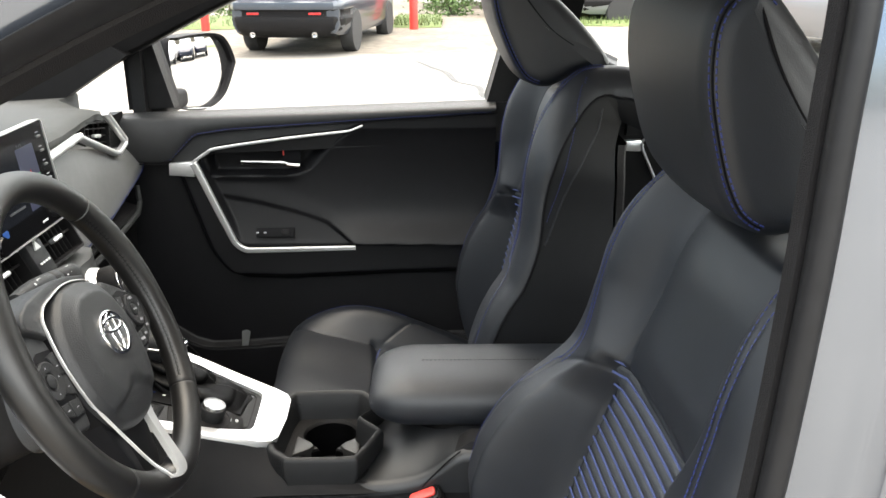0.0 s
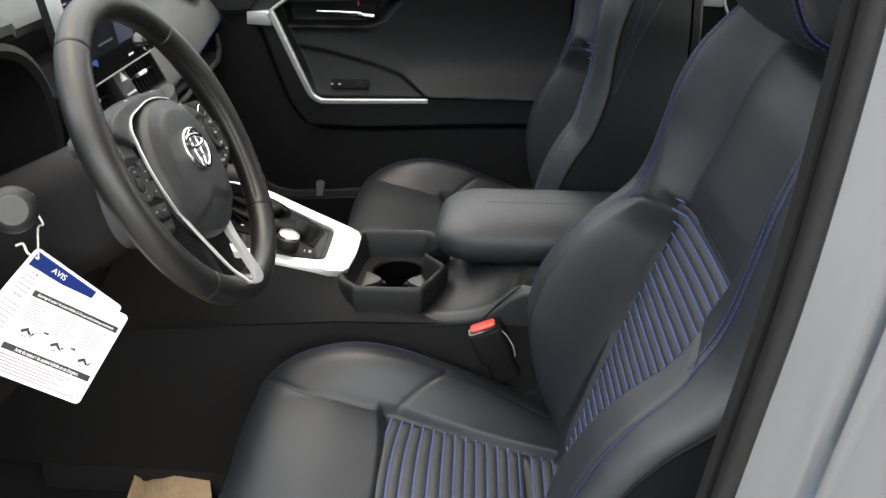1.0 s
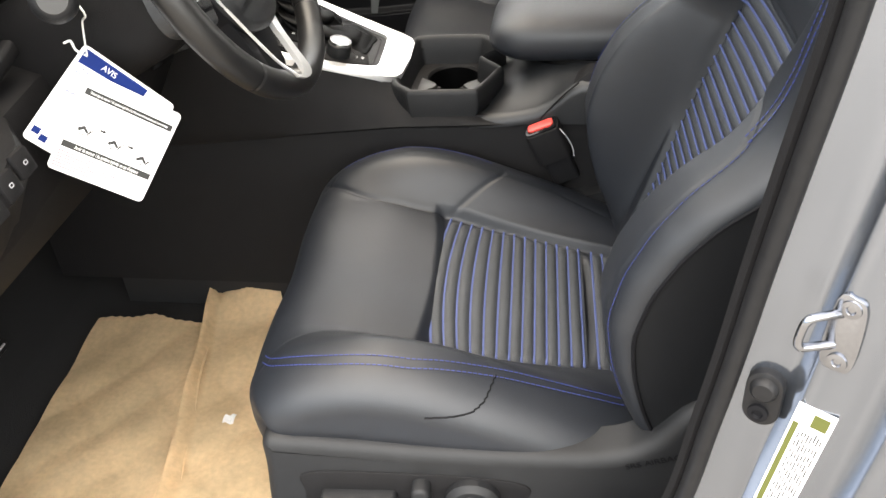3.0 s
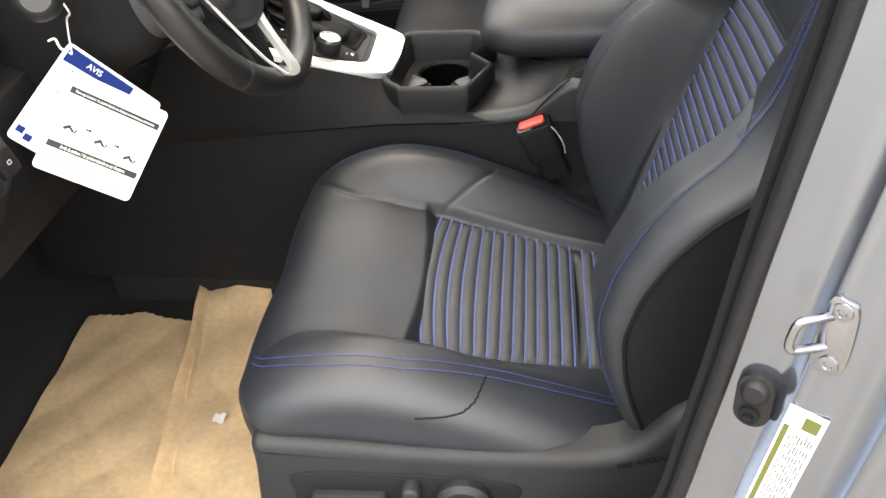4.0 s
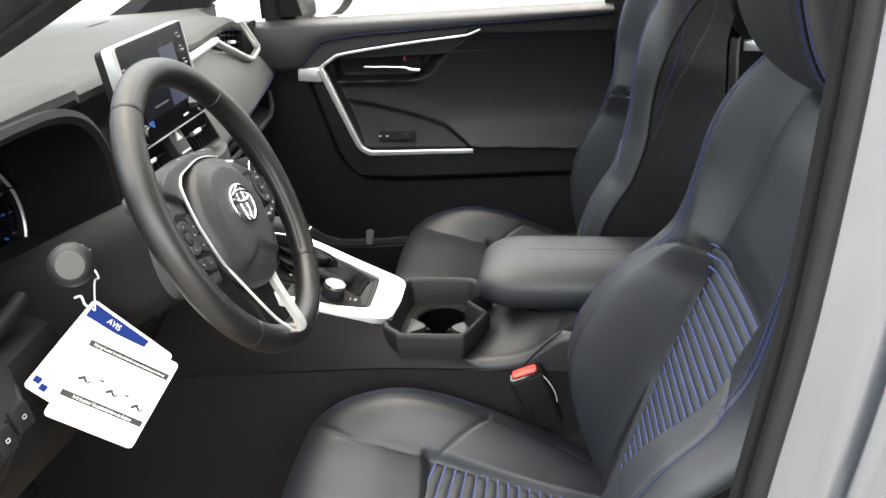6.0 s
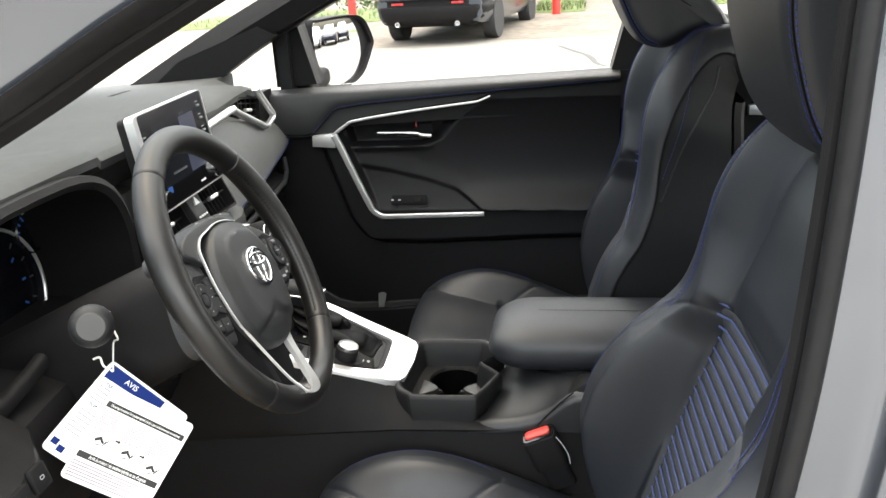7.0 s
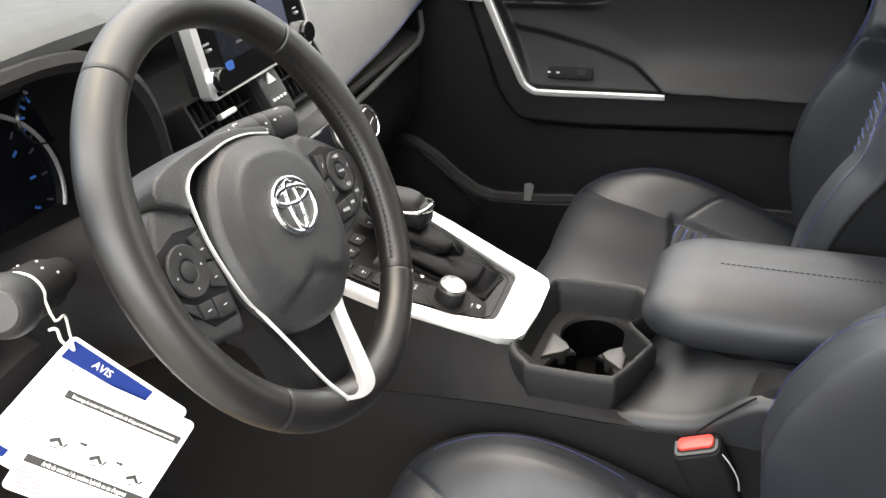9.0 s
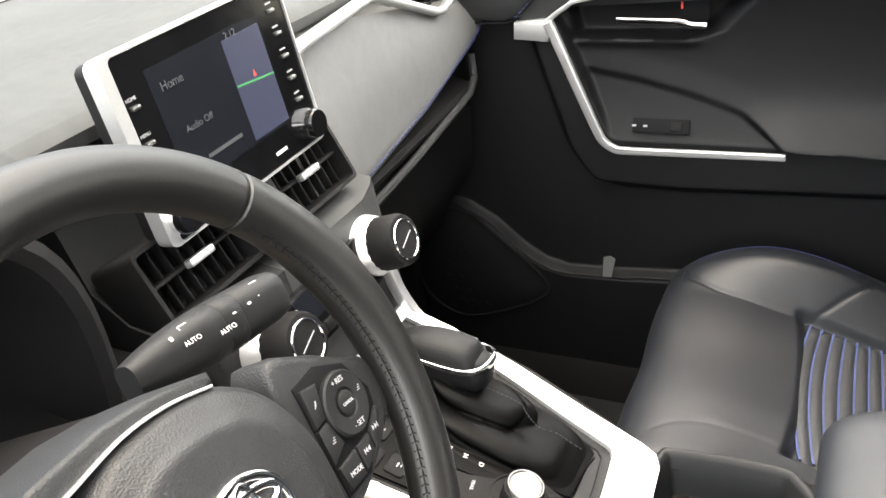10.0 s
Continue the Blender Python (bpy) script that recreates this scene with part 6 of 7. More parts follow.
    outline = [(p.x, p.y) for p in smooth_path([(x, z, 0) for x, z in ((-0.781, 0.690), (-0.722, 0.690), (-0.690, 0.665), (-0.585, 0.568), (-0.609, 0.520), (-0.733, 0.468), (-0.798, 0.482), (-0.837, 0.533), (-0.834, 0.630))], 4, True)][::-1]
    shrink = [(-0.715 + (x + 0.715) * 0.965, 0.58 + (z - 0.58) * 0.965) for x, z in outline]
    grille = part("speaker_grille", prism(shrink, 0.0, 0.006, gm, 0.002), PLASTIC, d, "black speaker grille")
    part("grille_rim", flat_ring(outline, shrink, 0.0, 0.010, gm), PLASTIC, grille)
    for i in range(9):
        for j in range(7):
            x, z = -0.80 + 0.024 * i + 0.012 * (j % 2), 0.50 + 0.026 * j
            if z < 0.64 - 1.0 * (x + 0.715) - 0.03 and z > 0.47 + 0.35 * abs(x + 0.72):
                part("grille_slot", rbox((0.012, 0.003, 0.0012), 0.0003, gm @ shift(x, z, 0.0062) @ pose(0, 0, 0, 0, 0, -42)), SEAM, grille)
    # outer skin and inner frame, with the opening above
    part("outer_skin", loft([[(-1.0, y, 0.36), (0.12, y, 0.36), (0.14, y, 1.085), (-1.0, y, 1.05)] for y in (0.84, 0.88)]), PAINT, d, "silver blue painted skin")
    part("belt_top", loft([[(-0.98, 0.695, 1.117), (-0.98, 0.76, 1.112), (-0.98, 0.85, 1.03), (-0.98, 0.695, 1.03)], [(0.17, 0.695, 1.155), (0.17, 0.76, 1.150), (0.17, 0.85, 1.07), (0.17, 0.695, 1.07)]]), RUBBER, d)
    # silver trim
    block = [(-0.604, 1.004), (-0.602, 1.030), (-0.556, 1.034), (-0.543, 1.024), (-0.549, 1.000)]
    part("trim_block", prism(block, 0, 0.016, Matrix(((1, 0, 0, 0), (0, 0, -1, 0.682), (0, 1, 0, 0), (0, 0, 0, 1))), 0.003), SILVER, d, "satin silver trim")
    tp = smooth_path([(-0.552, 0.670, 1.030), (-0.520, 0.668, 1.052), (-0.490, 0.666, 1.064), (-0.353, 0.666, 1.083), (-0.225, 0.666, 1.097), (-0.205, 0.667, 1.100), (-0.180, 0.668, 1.110)], 6)
    k = np.linspace(0.95, 0.45, len(tp))
    part("upper_trim", sweep(tp, rrect(0.0085, 0.008, 0.0025), (0, 1, 0), scale=list(k)), SILVER, d, "satin silver trim")
    tp = smooth_path([(-0.548, 0.668, 1.030), (-0.535, 0.668, 1.000), (-0.505, 0.668, 0.925), (-0.480, 0.668, 0.865), (-0.470, 0.668, 0.846), (-0.452, 0.667, 0.834), (-0.430, 0.667, 0.832), (-0.33, 0.666, 0.834), (-0.205, 0.664, 0.837)], 6)
    part("lower_trim", sweep(tp, rrect(0.0135, 0.009, 0.003), (0, 1, 0), scale=list(np.linspace(1.25, 0.8, len(tp)))), SILVER, d, "satin silver trim")
    # pull handle with red lock mark
    h = part("door_handle", sweep(smooth_path([(-0.450, 0.692, 1.027), (-0.43, 0.688, 1.027), (-0.36, 0.684, 1.026), (-0.345, 0.684, 1.022), (-0.322, 0.686, 1.020)], 5), rrect(0.010, 0.008, 0.003), (0, 1, 0)), CHROME, d, "chrome pull handle")
    part("handle_bowl", prism(rrect(0.042, 0.040, 0.008), 0, 0.004, Matrix(((1, 0, 0, -0.343), (0, 0, -1, 0.712), (0, 1, 0, 1.040), (0, 0, 0, 1)))), SEAM, h)
    part("lock_mark", rbox((0.003, 0.002, 0.015), 0, Matrix.Translation((-0.360, 0.706, 1.046))), RED, h, "red lock mark")
    # window switch
    sw = part("switch_plate", rbox((0.085, 0.022, 0.003), 0.001, Matrix.Translation((-0.385, 0.684, 0.868)) @ pose(0, 0, 0, 62, 0, 0)), SEAM, d)
    part("window_switch", rbox((0.018, 0.014, 0.005), 0.002, Matrix.Translation((-0.362, 0.683, 0.868)) @ pose(0, 0, 0, 62, 0, 0)), PLASTIC, sw)
    for xx in (-0.425, -0.408):
        part("print", rbox((0.006, 0.003, 0.001), 0, Matrix.Translation((xx, 0.6822, 0.868)) @ pose(0, 0, 0, 62, 0, 0)), GREYINK, sw)
    # window: frame bars and pane
    part("window_frame", loft([[(x - 0.012, y, z) for y in (0.72, 0.80)] + [(x + 0.016, y, z) for y in (0.80, 0.72)] for x, z in ((-0.672, 1.13), (-0.672, 1.27))]), RUBBER, d, "black window frame")
    part("rear_frame", loft([[(x, 0.70, z), (x, 0.82, z), (x + 0.05, 0.82, z), (x + 0.05, 0.70, z)] for x, z in ((0.085, 1.15), (0.20, 1.56))]), RUBBER, d, "black window frame")
    part("top_frame", sweep(smooth_path([(-0.98, 0.74, 1.12), (-0.67, 0.73, 1.285), (-0.35, 0.72, 1.43), (0.0, 0.70, 1.53), (0.25, 0.69, 1.56)], 6), rrect(0.05, 0.05, 0.01), (0, 0, 1)), RUBBER, d, "black window frame")
    pane = part("pane", loft([[(-0.66, y, 1.13), (0.09, y, 1.15), (0.20, y, 1.55), (0.0, y, 1.52), (-0.35, y, 1.42), (-0.66, y, 1.27)] for y in (0.775, 0.779)]), GLASS, d, "clear window pane")
    pane.visible_shadow = False


passenger_door()


def door_mirror():
    n = Vector((0.90, -0.43, 0.02)).normalized()
    o = Vector((-0.612, 0.955, 1.190))
    m = axes(o, Vector((0, 0, 1)).cross(n), (0, 0, 1))
    t = thing("door_mirror", (-0.63, 0.85, 1.1), "dark door mirror outside the passenger window, reflecting parked cars", "car mirror")
    o2 = [(-0.085, 0.074), (-0.050, 0.088), (0.070, 0.089), (0.122, 0.072), (0.152, 0.020), (0.146, -0.006), (0.100, -0.068), (0.030, -0.093), (-0.050, -0.082), (-0.075, -0.055)]
    out = [(p.x, p.y) for p in smooth_path([(x, y, 0) for x, y in o2], 5, True)]
    rings = [[(x * k, y * k, z) for x, y in out] for k, z in ((0.60, -0.11), (0.85, -0.09), (0.98, -0.05), (1.0, 0.0), (0.985, 0.008), (0.93, 0.004), (0.90, -0.006))]
    part("housing", moved(loft(rings), m), PLASTIC, t, "black mirror housing")
    part("glass", moved(lattice(np.array([[(x * k, y * k, -0.001 - ((x * k) ** 2 + (y * k) ** 2) / 2.4) for x, y in out] for k in np.linspace(0.02, 0.895, 14)]), True), m), MIRROR, t, "convex mirror glass")
    part("sail", loft([[(-0.70, y, 1.135), (-0.60, y, 1.14), (-0.64, y, 1.30), (-0.70, y, 1.28)] for y in (0.74, 0.80)]), PLASTIC, t)
    part("arm", rbox((0.07, 0.22, 0.05), 0.015, Matrix.Translation((-0.66, 0.87, 1.135)), 3), PLASTIC, t)


door_mirror()


# ---- pillars and roof ----
def strip_between(path, offs):
    """A skin of rows: each row is the path shifted by (dx, dy, dz)."""
    return loft([[Vector(p) + Vector(o) for o in offs] for p in path])


def pillars():
    # near windscreen pillar
    a = thing("a_pillar", (-0.4, -0.75, 1.3), "black windscreen pillar trim with a ribbed rubber door seal", "car pillar", kind="structure")
    low = smooth_path([(-1.05, -0.73, 0.99), (-0.70, -0.735, 1.145), (-0.351, -0.735, 1.312), (-0.226, -0.735, 1.376), (-0.102, -0.73, 1.432), (0.10, -0.71, 1.50), (0.35, -0.69, 1.545)], 10)
    part("trim", strip_between(low, [(0, 0.012, 0.004), (0, 0.0, 0.0), (-0.003, -0.012, 0.006), (-0.006, -0.016, 0.018), (-0.010, 0.01, 0.055), (-0.010, 0.06, 0.060), (0, 0.06, 0.03)]), PLASTIC, a, "black pillar trim")
    part("seal", strip_between(low, [(-0.006 + 0.010 * math.cos(q), -0.026 + 0.013 * math.sin(q), 0.014 + 0.010 * math.cos(q + 0.6)) for q in np.linspace(0, 2 * np.pi, 12, endpoint=False)]), RUBBER, a, "black rubber seal")
    part("flange", strip_between(low, [(-0.004, -0.03, 0.022), (-0.006, -0.034, 0.030), (-0.012, -0.040, 0.050), (-0.02, -0.06, 0.075), (-0.03, -0.03, 0.10), (-0.02, 0.03, 0.08)]), PAINT, a, "silver blue painted flange")
    # far windscreen pillar with tweeter
    f = thing("far_a_pillar", (-0.8, 0.68, 1.2), "grey-black windscreen pillar trim with a round tweeter", "car pillar", kind="structure")
    fp = smooth_path([(-1.08, 0.70, 1.07), (-0.86, 0.70, 1.19), (-0.67, 0.70, 1.285), (-0.35, 0.685, 1.43), (0.0, 0.665, 1.53)], 8)
    part("trim", strip_between(fp, [(0, -0.03, -0.02), (0, 0.03, -0.015), (-0.02, 0.03, 0.045), (-0.03, -0.025, 0.055), (-0.01, -0.045, 0.02)]), PLASTIC, f)
    base = loft([[(-0.98, y, 1.155), (-0.84, y, 1.150), (-0.66, y, 1.262), (-0.70, y, 1.285), (-0.90, y, 1.215)] for y in (0.655, 0.69)])
    part("corner_cover", base, PLASTIC, f)
    part("tweeter", lathe([(0.019, 0), (0.019, 0.004), (0.016, 0.005), (0.015, 0.002), (0.001, 0.003)], axes((-0.845, 0.656, 1.203), (1, 0, 0.4), Vector((0.4, 0, -1))), 28), SEAM, f, "round black tweeter grille")
    # door pillar at the driver's side
    b = thing("b_pillar", (0.2, -0.8, 0.4), "silver painted door pillar with black rubber seal and lock striker", "car pillar", kind="structure")
    pts = [(0.010, -0.745, 0.43), (0.062, -0.75, 0.58), (0.102, -0.753, 0.713), (0.119, -0.755, 0.828), (0.129, -0.755, 0.90), (0.138, -0.755, 0.977), (0.148, -0.755, 1.053), (0.162, -0.755, 1.16), (0.172, -0.753, 1.28), (0.177, -0.75, 1.37), (0.182, -0.745, 1.43), (0.188, -0.73, 1.52)]
    col = smooth_path(pts, 8)
    part("trim", strip_between(col, [(0.002, 0.010, 0), (-0.002, 0.002, 0), (0.001, -0.005, 0), (0.006, -0.004, 0), (0.012, 0.02, 0), (0.06, 0.06, 0), (0.05, 0.10, 0), (0.03, 0.06, 0)]), PLASTIC, b, "black pillar trim")
    part("seal", strip_between(col, [(0.0105 + 0.0070 * math.cos(q), -0.010 + 0.009 * math.sin(q), 0) for q in np.linspace(0, 2 * np.pi, 14, endpoint=False)]), RUBBER, b, "black rubber door seal")
    bits = []
    for p, q in zip(col, col[1:]):
        n = max(1, int((q - p).length / 0.005))
        for k in range(n):
            c = p.lerp(q, k / n)
            bits.append(rbox((0.0010, 0.0006, 0.0020), 0, Matrix.Translation((c.x + 0.0045, c.y - 0.0112, c.z))))
    part("seal_stitches", join(*bits), SEAM, b)
    # painted skin: seal flange, a step, then the outer return
    offs = [(0.012, 0.004), (0.0140, -0.008), (0.0165, -0.0130), (0.0215, -0.0150), (0.034, -0.0190), (0.045, -0.0225), (0.0485, -0.0255), (0.053, -0.036), (0.057, -0.0412), (0.063, -0.0440), (0.076, -0.0482), (0.087, -0.0520), (0.0925, -0.0565), (0.098, -0.070), (0.103, -0.0775), (0.112, -0.0825), (0.130, -0.089), (0.16, -0.104), (0.20, -0.124), (0.30, -0.13), (0.30, 0.04), (0.08, 0.04)]
    part("painted_skin", strip_between(col, [(x, y, 0) for x, y in offs]), PAINT, b, "silver blue painted steel")


pillars()


def pillar_fittings():
    # striker
    o = Vector((0.195, -0.7975, 0.955))
    n = Vector((-0.55, -0.83, 0.03)).normalized()
    m = axes(o, Vector((0, 0, 1)).cross(n), (0.12, 0, 1)) @ Matrix.Diagonal((0.8, 0.8, 0.8, 1))
    s = thing("lock_striker", o, "shiny zinc-plated lock striker screwed to the door pillar", "lock striker")
    plate = [(-0.013, -0.030), (0.003, -0.037), (0.014, -0.028), (0.014, 0.026), (0.004, 0.036), (-0.010, 0.031)]
    part("plate", prism([(p.x, p.y) for p in smooth_path([(x, y, 0) for x, y in plate], 4, True)], -0.006, 0.003, m, 0.001), ZINC, s)
    loop = smooth_path([(-0.004, 0.018, 0.0), (-0.006, 0.018, 0.026), (-0.007, 0.016, 0.032), (-0.008, 0.010, 0.034), (-0.009, -0.006, 0.034), (-0.008, -0.012, 0.032), (-0.007, -0.014, 0.026), (-0.003, -0.014, 0.0)], 5)
    out = Vector((-0.88, -0.46, 0.06)).normalized()
    part("loop", moved(tube([(p.x, p.y, p.z * 1.05) for p in loop], 0.0040, 10, up=(0.3, 0.1, 1)), axes(o, Vector((0, 0, 1)).cross(out), (0.12, 0, 1)) @ Matrix.Diagonal((0.78, 0.78, 0.78, 1))), ZINC, s)
    for y in (0.026, -0.027):
        part("screw", lathe([(0.0085, 0.002), (0.0080, 0.005), (0.004, 0.0055), (0.003, 0.0035), (0.0005, 0.0035)], m @ shift(0.002, y), 20), ZINC, s, "star-head screw")
    # rubber stop
    o = Vector((0.1605, -0.777, 0.875))
    n = Vector((-0.38, -0.92, 0.05)).normalized()
    m = axes(o, Vector((0, 0, 1)).cross(n), (0.2, 0, 1))
    t = thing("door_stop", o, "black rubber door stop with a screw on the pillar", "rubber stop")
    part("pad", prism([(p[0], p[1]) for p in rrect(0.026, 0.048, 0.0129, 6)], -0.004, 0.006, m, 0.002), RUBBER, t)
    part("bump", lathe([(0.0105, 0.004), (0.0095, 0.009), (0.007, 0.0115), (0.001, 0.012)], m @ shift(0.0, 0.010), 24), RUBBER, t)
    part("screw", lathe([(0.0075, 0.005), (0.0072, 0.0085), (0.004, 0.009), (0.003, 0.007), (0.0005, 0.007)], m @ shift(-0.001, -0.012), 20), SEAM, t, "dark screw head")
    # sticker
    o = Vector((0.182, -0.7985, 0.838))
    m = axes(o, Vector((0.16, 0.004, 1.0)), Vector((-0.90, 0.42, 0.0))) @ Matrix.Diagonal((1, 0.78, 1, 1)) @ shift(-0.006, -0.003, -0.0005)
    st = thing("tyre_sticker", o, "white printed tyre-pressure sticker with yellow fields on the pillar", "sticker")
    part("sheet", rbox((0.150, 0.034, 0.0006), 0.0, m @ shift(-0.02, 0, 0.001)), WHITE, st)
    part("field", rbox((0.094, 0.0050, 0.0003), 0, m @ shift(-0.010, 0.0125, 0.0016)), YELLOW, st, "yellow headline field")
    random.seed(8)
    for r in range(8):
        x = -0.090
        while x < 0.030:
            w = random.uniform(0.003, 0.009)
            part("print", rbox((w, 0.0011, 0.0003), 0, m @ shift(x + w / 2, 0.0065 - 0.0028 * r, 0.0017)), INK, st)
            x += w + random.uniform(0.0012, 0.005)
    part("field", rbox((0.012, 0.014, 0.0003), 0, m @ shift(0.044, -0.006, 0.0017)), YELLOW, st)
    part("field", rbox((0.014, 0.012, 0.0003), 0, m @ shift(-0.085, 0.008, 0.0017)), CARDBLUE, st)


pillar_fittings()


def roof_and_sill():
    r = thing("car_roof", (0.5, 0, 1.6), "silver car roof with pale grey headliner", "car roof", kind="structure")
    inner, outer = [], []
    for x, z, w in ((-0.12, 1.535, 0.60), (0.15, 1.60, 0.62), (0.6, 1.625, 0.63), (1.2, 1.61, 0.62), (1.8, 1.56, 0.60), (2.2, 1.48, 0.58)):
        inner.append([(x, y, z - 0.05 * (abs(y) / w) ** 3) for y in np.linspace(-w, w, 15)] + [(x, y, z + 0.02 - 0.05 * (abs(y) / w) ** 3) for y in np.linspace(w, -w, 15)])
        outer.append([(x, y, z + 0.035 - 0.06 * (abs(y) / (w + 0.1)) ** 3) for y in np.linspace(-w - 0.1, w + 0.1, 15)] + [(x, y, z + 0.024 - 0.06 * (abs(y) / (w + 0.1)) ** 3) for y in np.linspace(w + 0.1, -w - 0.1, 15)])
    part("headliner", loft(inner), HEADLINER, r)
    part("roof_skin", loft(outer), PAINT, r, "silver blue painted roof")
    ws = thing("windscreen", (-0.7, 0, 1.3), "clear raked windscreen above the dashboard", "windscreen", kind="structure")
    edge = [[(-1.46, -0.68, 1.125), (-1.50, 0, 1.137), (-1.46, 0.68, 1.125)], [(-0.14, 0.60, 1.545), (-0.16, 0, 1.575), (-0.14, -0.60, 1.545)]]
    part("pane", loft([[(x - o, y, z + o) for x, y, z in edge[0] + edge[1]] for o in (0.0, 0.004)]), WINDSCREEN, ws)
    part("black_border", loft([[(x + dx, y, z + dz) for dx, dz in ((-0.012, -0.006), (0.050, 0.010), (0.052, 0.004), (-0.010, -0.012))] for x, y, z in smooth_path(edge[0], 6)]), RUBBER, ws, "black printed border of the glass")
    h = thing("bonnet", (-1.8, 0, 1.0), "silver painted bonnet and front wings ahead of the windscreen", "car bonnet", kind="structure")
    part("panel", loft([[(x, y, z - 0.10 * (abs(y) / 0.9) ** 3) for y in np.linspace(-0.9, 0.9, 15)] + [(x, 0.9, 0.3), (x, -0.9, 0.3)] for x, z in ((-1.50, 1.10), (-1.75, 1.07), (-2.15, 0.98), (-2.38, 0.85), (-2.43, 0.6))]), PAINT, h)
    si = thing("door_sill", (-0.4, -0.76, 0.4), "silver painted door sill with black scuff plate", "door sill", kind="structure")
    part("sill", loft([[(x, -0.70, 0.39), (x, -0.74, 0.435), (x, -0.80, 0.43), (x, -0.86, 0.40), (x, -0.90, 0.32), (x, -0.86, 0.22), (x, -0.68, 0.25)] for x in (-1.0, -0.5, 0.05)]), PAINT, si)
    part("far_sill", loft([[(x, 0.66, 0.36), (x, 0.70, 0.43), (x, 0.80, 0.43), (x, 0.87, 0.36), (x, 0.84, 0.22), (x, 0.66, 0.25)] for x in (-1.0, 0.0, 1.3)]), PLASTIC, si)
    part("scuff_plate", loft([[(x, -0.665, 0.36), (x, -0.68, 0.43), (x, -0.735, 0.444), (x, -0.74, 0.437), (x, -0.69, 0.40)] for x in (-0.98, -0.4, 0.03)]), PLASTIC, si)
    k = thing("kick_panel", (-0.95, -0.7, 0.6), "black footwell side trim below the dashboard", "trim panel", kind="structure")
    part("trim", loft([[(-1.15, y, 0.40), (-0.78, y, 0.42), (-0.70, y, 0.60), (-0.62, y, 0.98), (-1.15, y, 1.02)] for y in (-0.75, -0.70)]), PLASTIC, k)
    part("far_trim", loft([[(-1.15, y, 0.36), (-0.85, y, 0.36), (-0.80, y, 1.02), (-1.15, y, 1.02)] for y in (0.66, 0.72)]), PLASTIC, k)
    part("bulkhead", rbox((0.03, 1.40, 0.75), 0, Matrix.Translation((-1.17, 0, 0.75))), CARPET, k)
    # rear of the cabin
    rd = thing("rear_door", (0.7, 0.75, 0.4), "black rear door panel with silver trim beyond the front seats", "car door", kind="structure")
    part("panel", loft([[(0.30, y, 0.40), (1.25, y, 0.40), (1.25, y, 1.18), (0.28, y, 1.170)] for y in (0.69, 0.80)]), PLASTIC, rd)
    # roll and pad carry the same painted-in light as the front door's
    roll = [(0.675, 1.140), (0.668, 1.150), (0.666, 1.165), (0.672, 1.178), (0.690, 1.184), (0.720, 1.182), (0.720, 1.135)]
    part("upper_roll", loft([[(x, y, z + 0.01 * (x - 0.40)) for y, z in roll] for x in (0.28, 0.70, 1.22)]), DOORPAD_LIT, rd, "soft upper roll in a lightened, lit tone")
    lower = [(0.680, 1.085), (0.672, 1.095), (0.671, 1.120), (0.677, 1.133), (0.710, 1.134), (0.710, 1.080)]
    part("upper_pad", loft([[(x, y, z + dz) for y, z in lower] for x, dz in ((0.385, -0.004), (0.42, 0.0), (0.50, 0.022), (1.20, 0.03))]), DOORPAD_LIT, rd, "soft upper pad in a lightened, lit tone")
    part("pad_seam", tube([(0.385, 0.6745, 1.124), (0.397, 0.6725, 1.133), (0.444, 0.671, 1.138), (1.20, 0.671, 1.146)], 0.0016, 6, up=(0, 1, 0)), BLUE, rd, "blue stitched seam")
    block = Matrix(((1, 0, 0, 0), (0, 0, -1, 0.686), (0, 1, 0, 0), (0, 0, 0, 1)))
    part("trim_block", prism([(0.375, 1.050), (0.416, 1.048), (0.424, 1.062), (0.417, 1.073), (0.375, 1.071)][::-1], 0.0, 0.014, block, 0.002), SILVER, rd, "satin silver trim")
    part("trim", sweep([(0.418, 0.674, 1.066), (0.4215, 0.674, 1.052), (0.451, 0.674, 0.989), (0.50, 0.674, 0.88), (0.53, 0.674, 0.86), (0.80, 0.674, 0.86)], rrect(0.006, 0.008, 0.002), (0, 1, 0)), SILVER, rd, "satin silver trim")
    part("trim", sweep(smooth_path([(0.418, 0.674, 1.068), (0.432, 0.674, 1.083), (0.452, 0.674, 1.097), (0.55, 0.674, 1.112), (0.85, 0.674, 1.125)], 5), rrect(0.004, 0.007, 0.0015), (0, 1, 0)), SILVER, rd, "satin silver trim")
    part("outer_skin", rbox((0.98, 0.03, 0.80), 0.005, Matrix.Translation((0.76, 0.86, 0.78))), PAINT, rd, "silver blue painted skin")
    for s in (-1, 1):
        c = thing("c_pillar", (1.5, s * 0.72, 1.2), "grey trimmed rear pillar of the cabin", "car pillar", "rear pillars", "structure")
        part("pillar", loft([[(1.28, s * 0.70, 1.15), (1.55, s * 0.70, 1.15), (1.55, s * 0.82, 1.15), (1.28, s * 0.82, 1.15)], [(1.45, s * 0.60, 1.56), (1.75, s * 0.60, 1.55), (1.75, s * 0.70, 1.55), (1.45, s * 0.70, 1.56)]]), PAINT, c)
    fb = thing("far_b_pillar", (0.2, 0.75, 1.0), "black far door pillar with hanging seat belt", "car pillar", kind="structure")
    part("trim", loft([[(x, 0.70, z), (x + 0.10, 0.70, z), (x + 0.10, 0.80, z), (x, 0.80, z)] for x, z in ((0.11, 0.40), (0.135, 1.15), (0.24, 1.57))]), PLASTIC, fb)
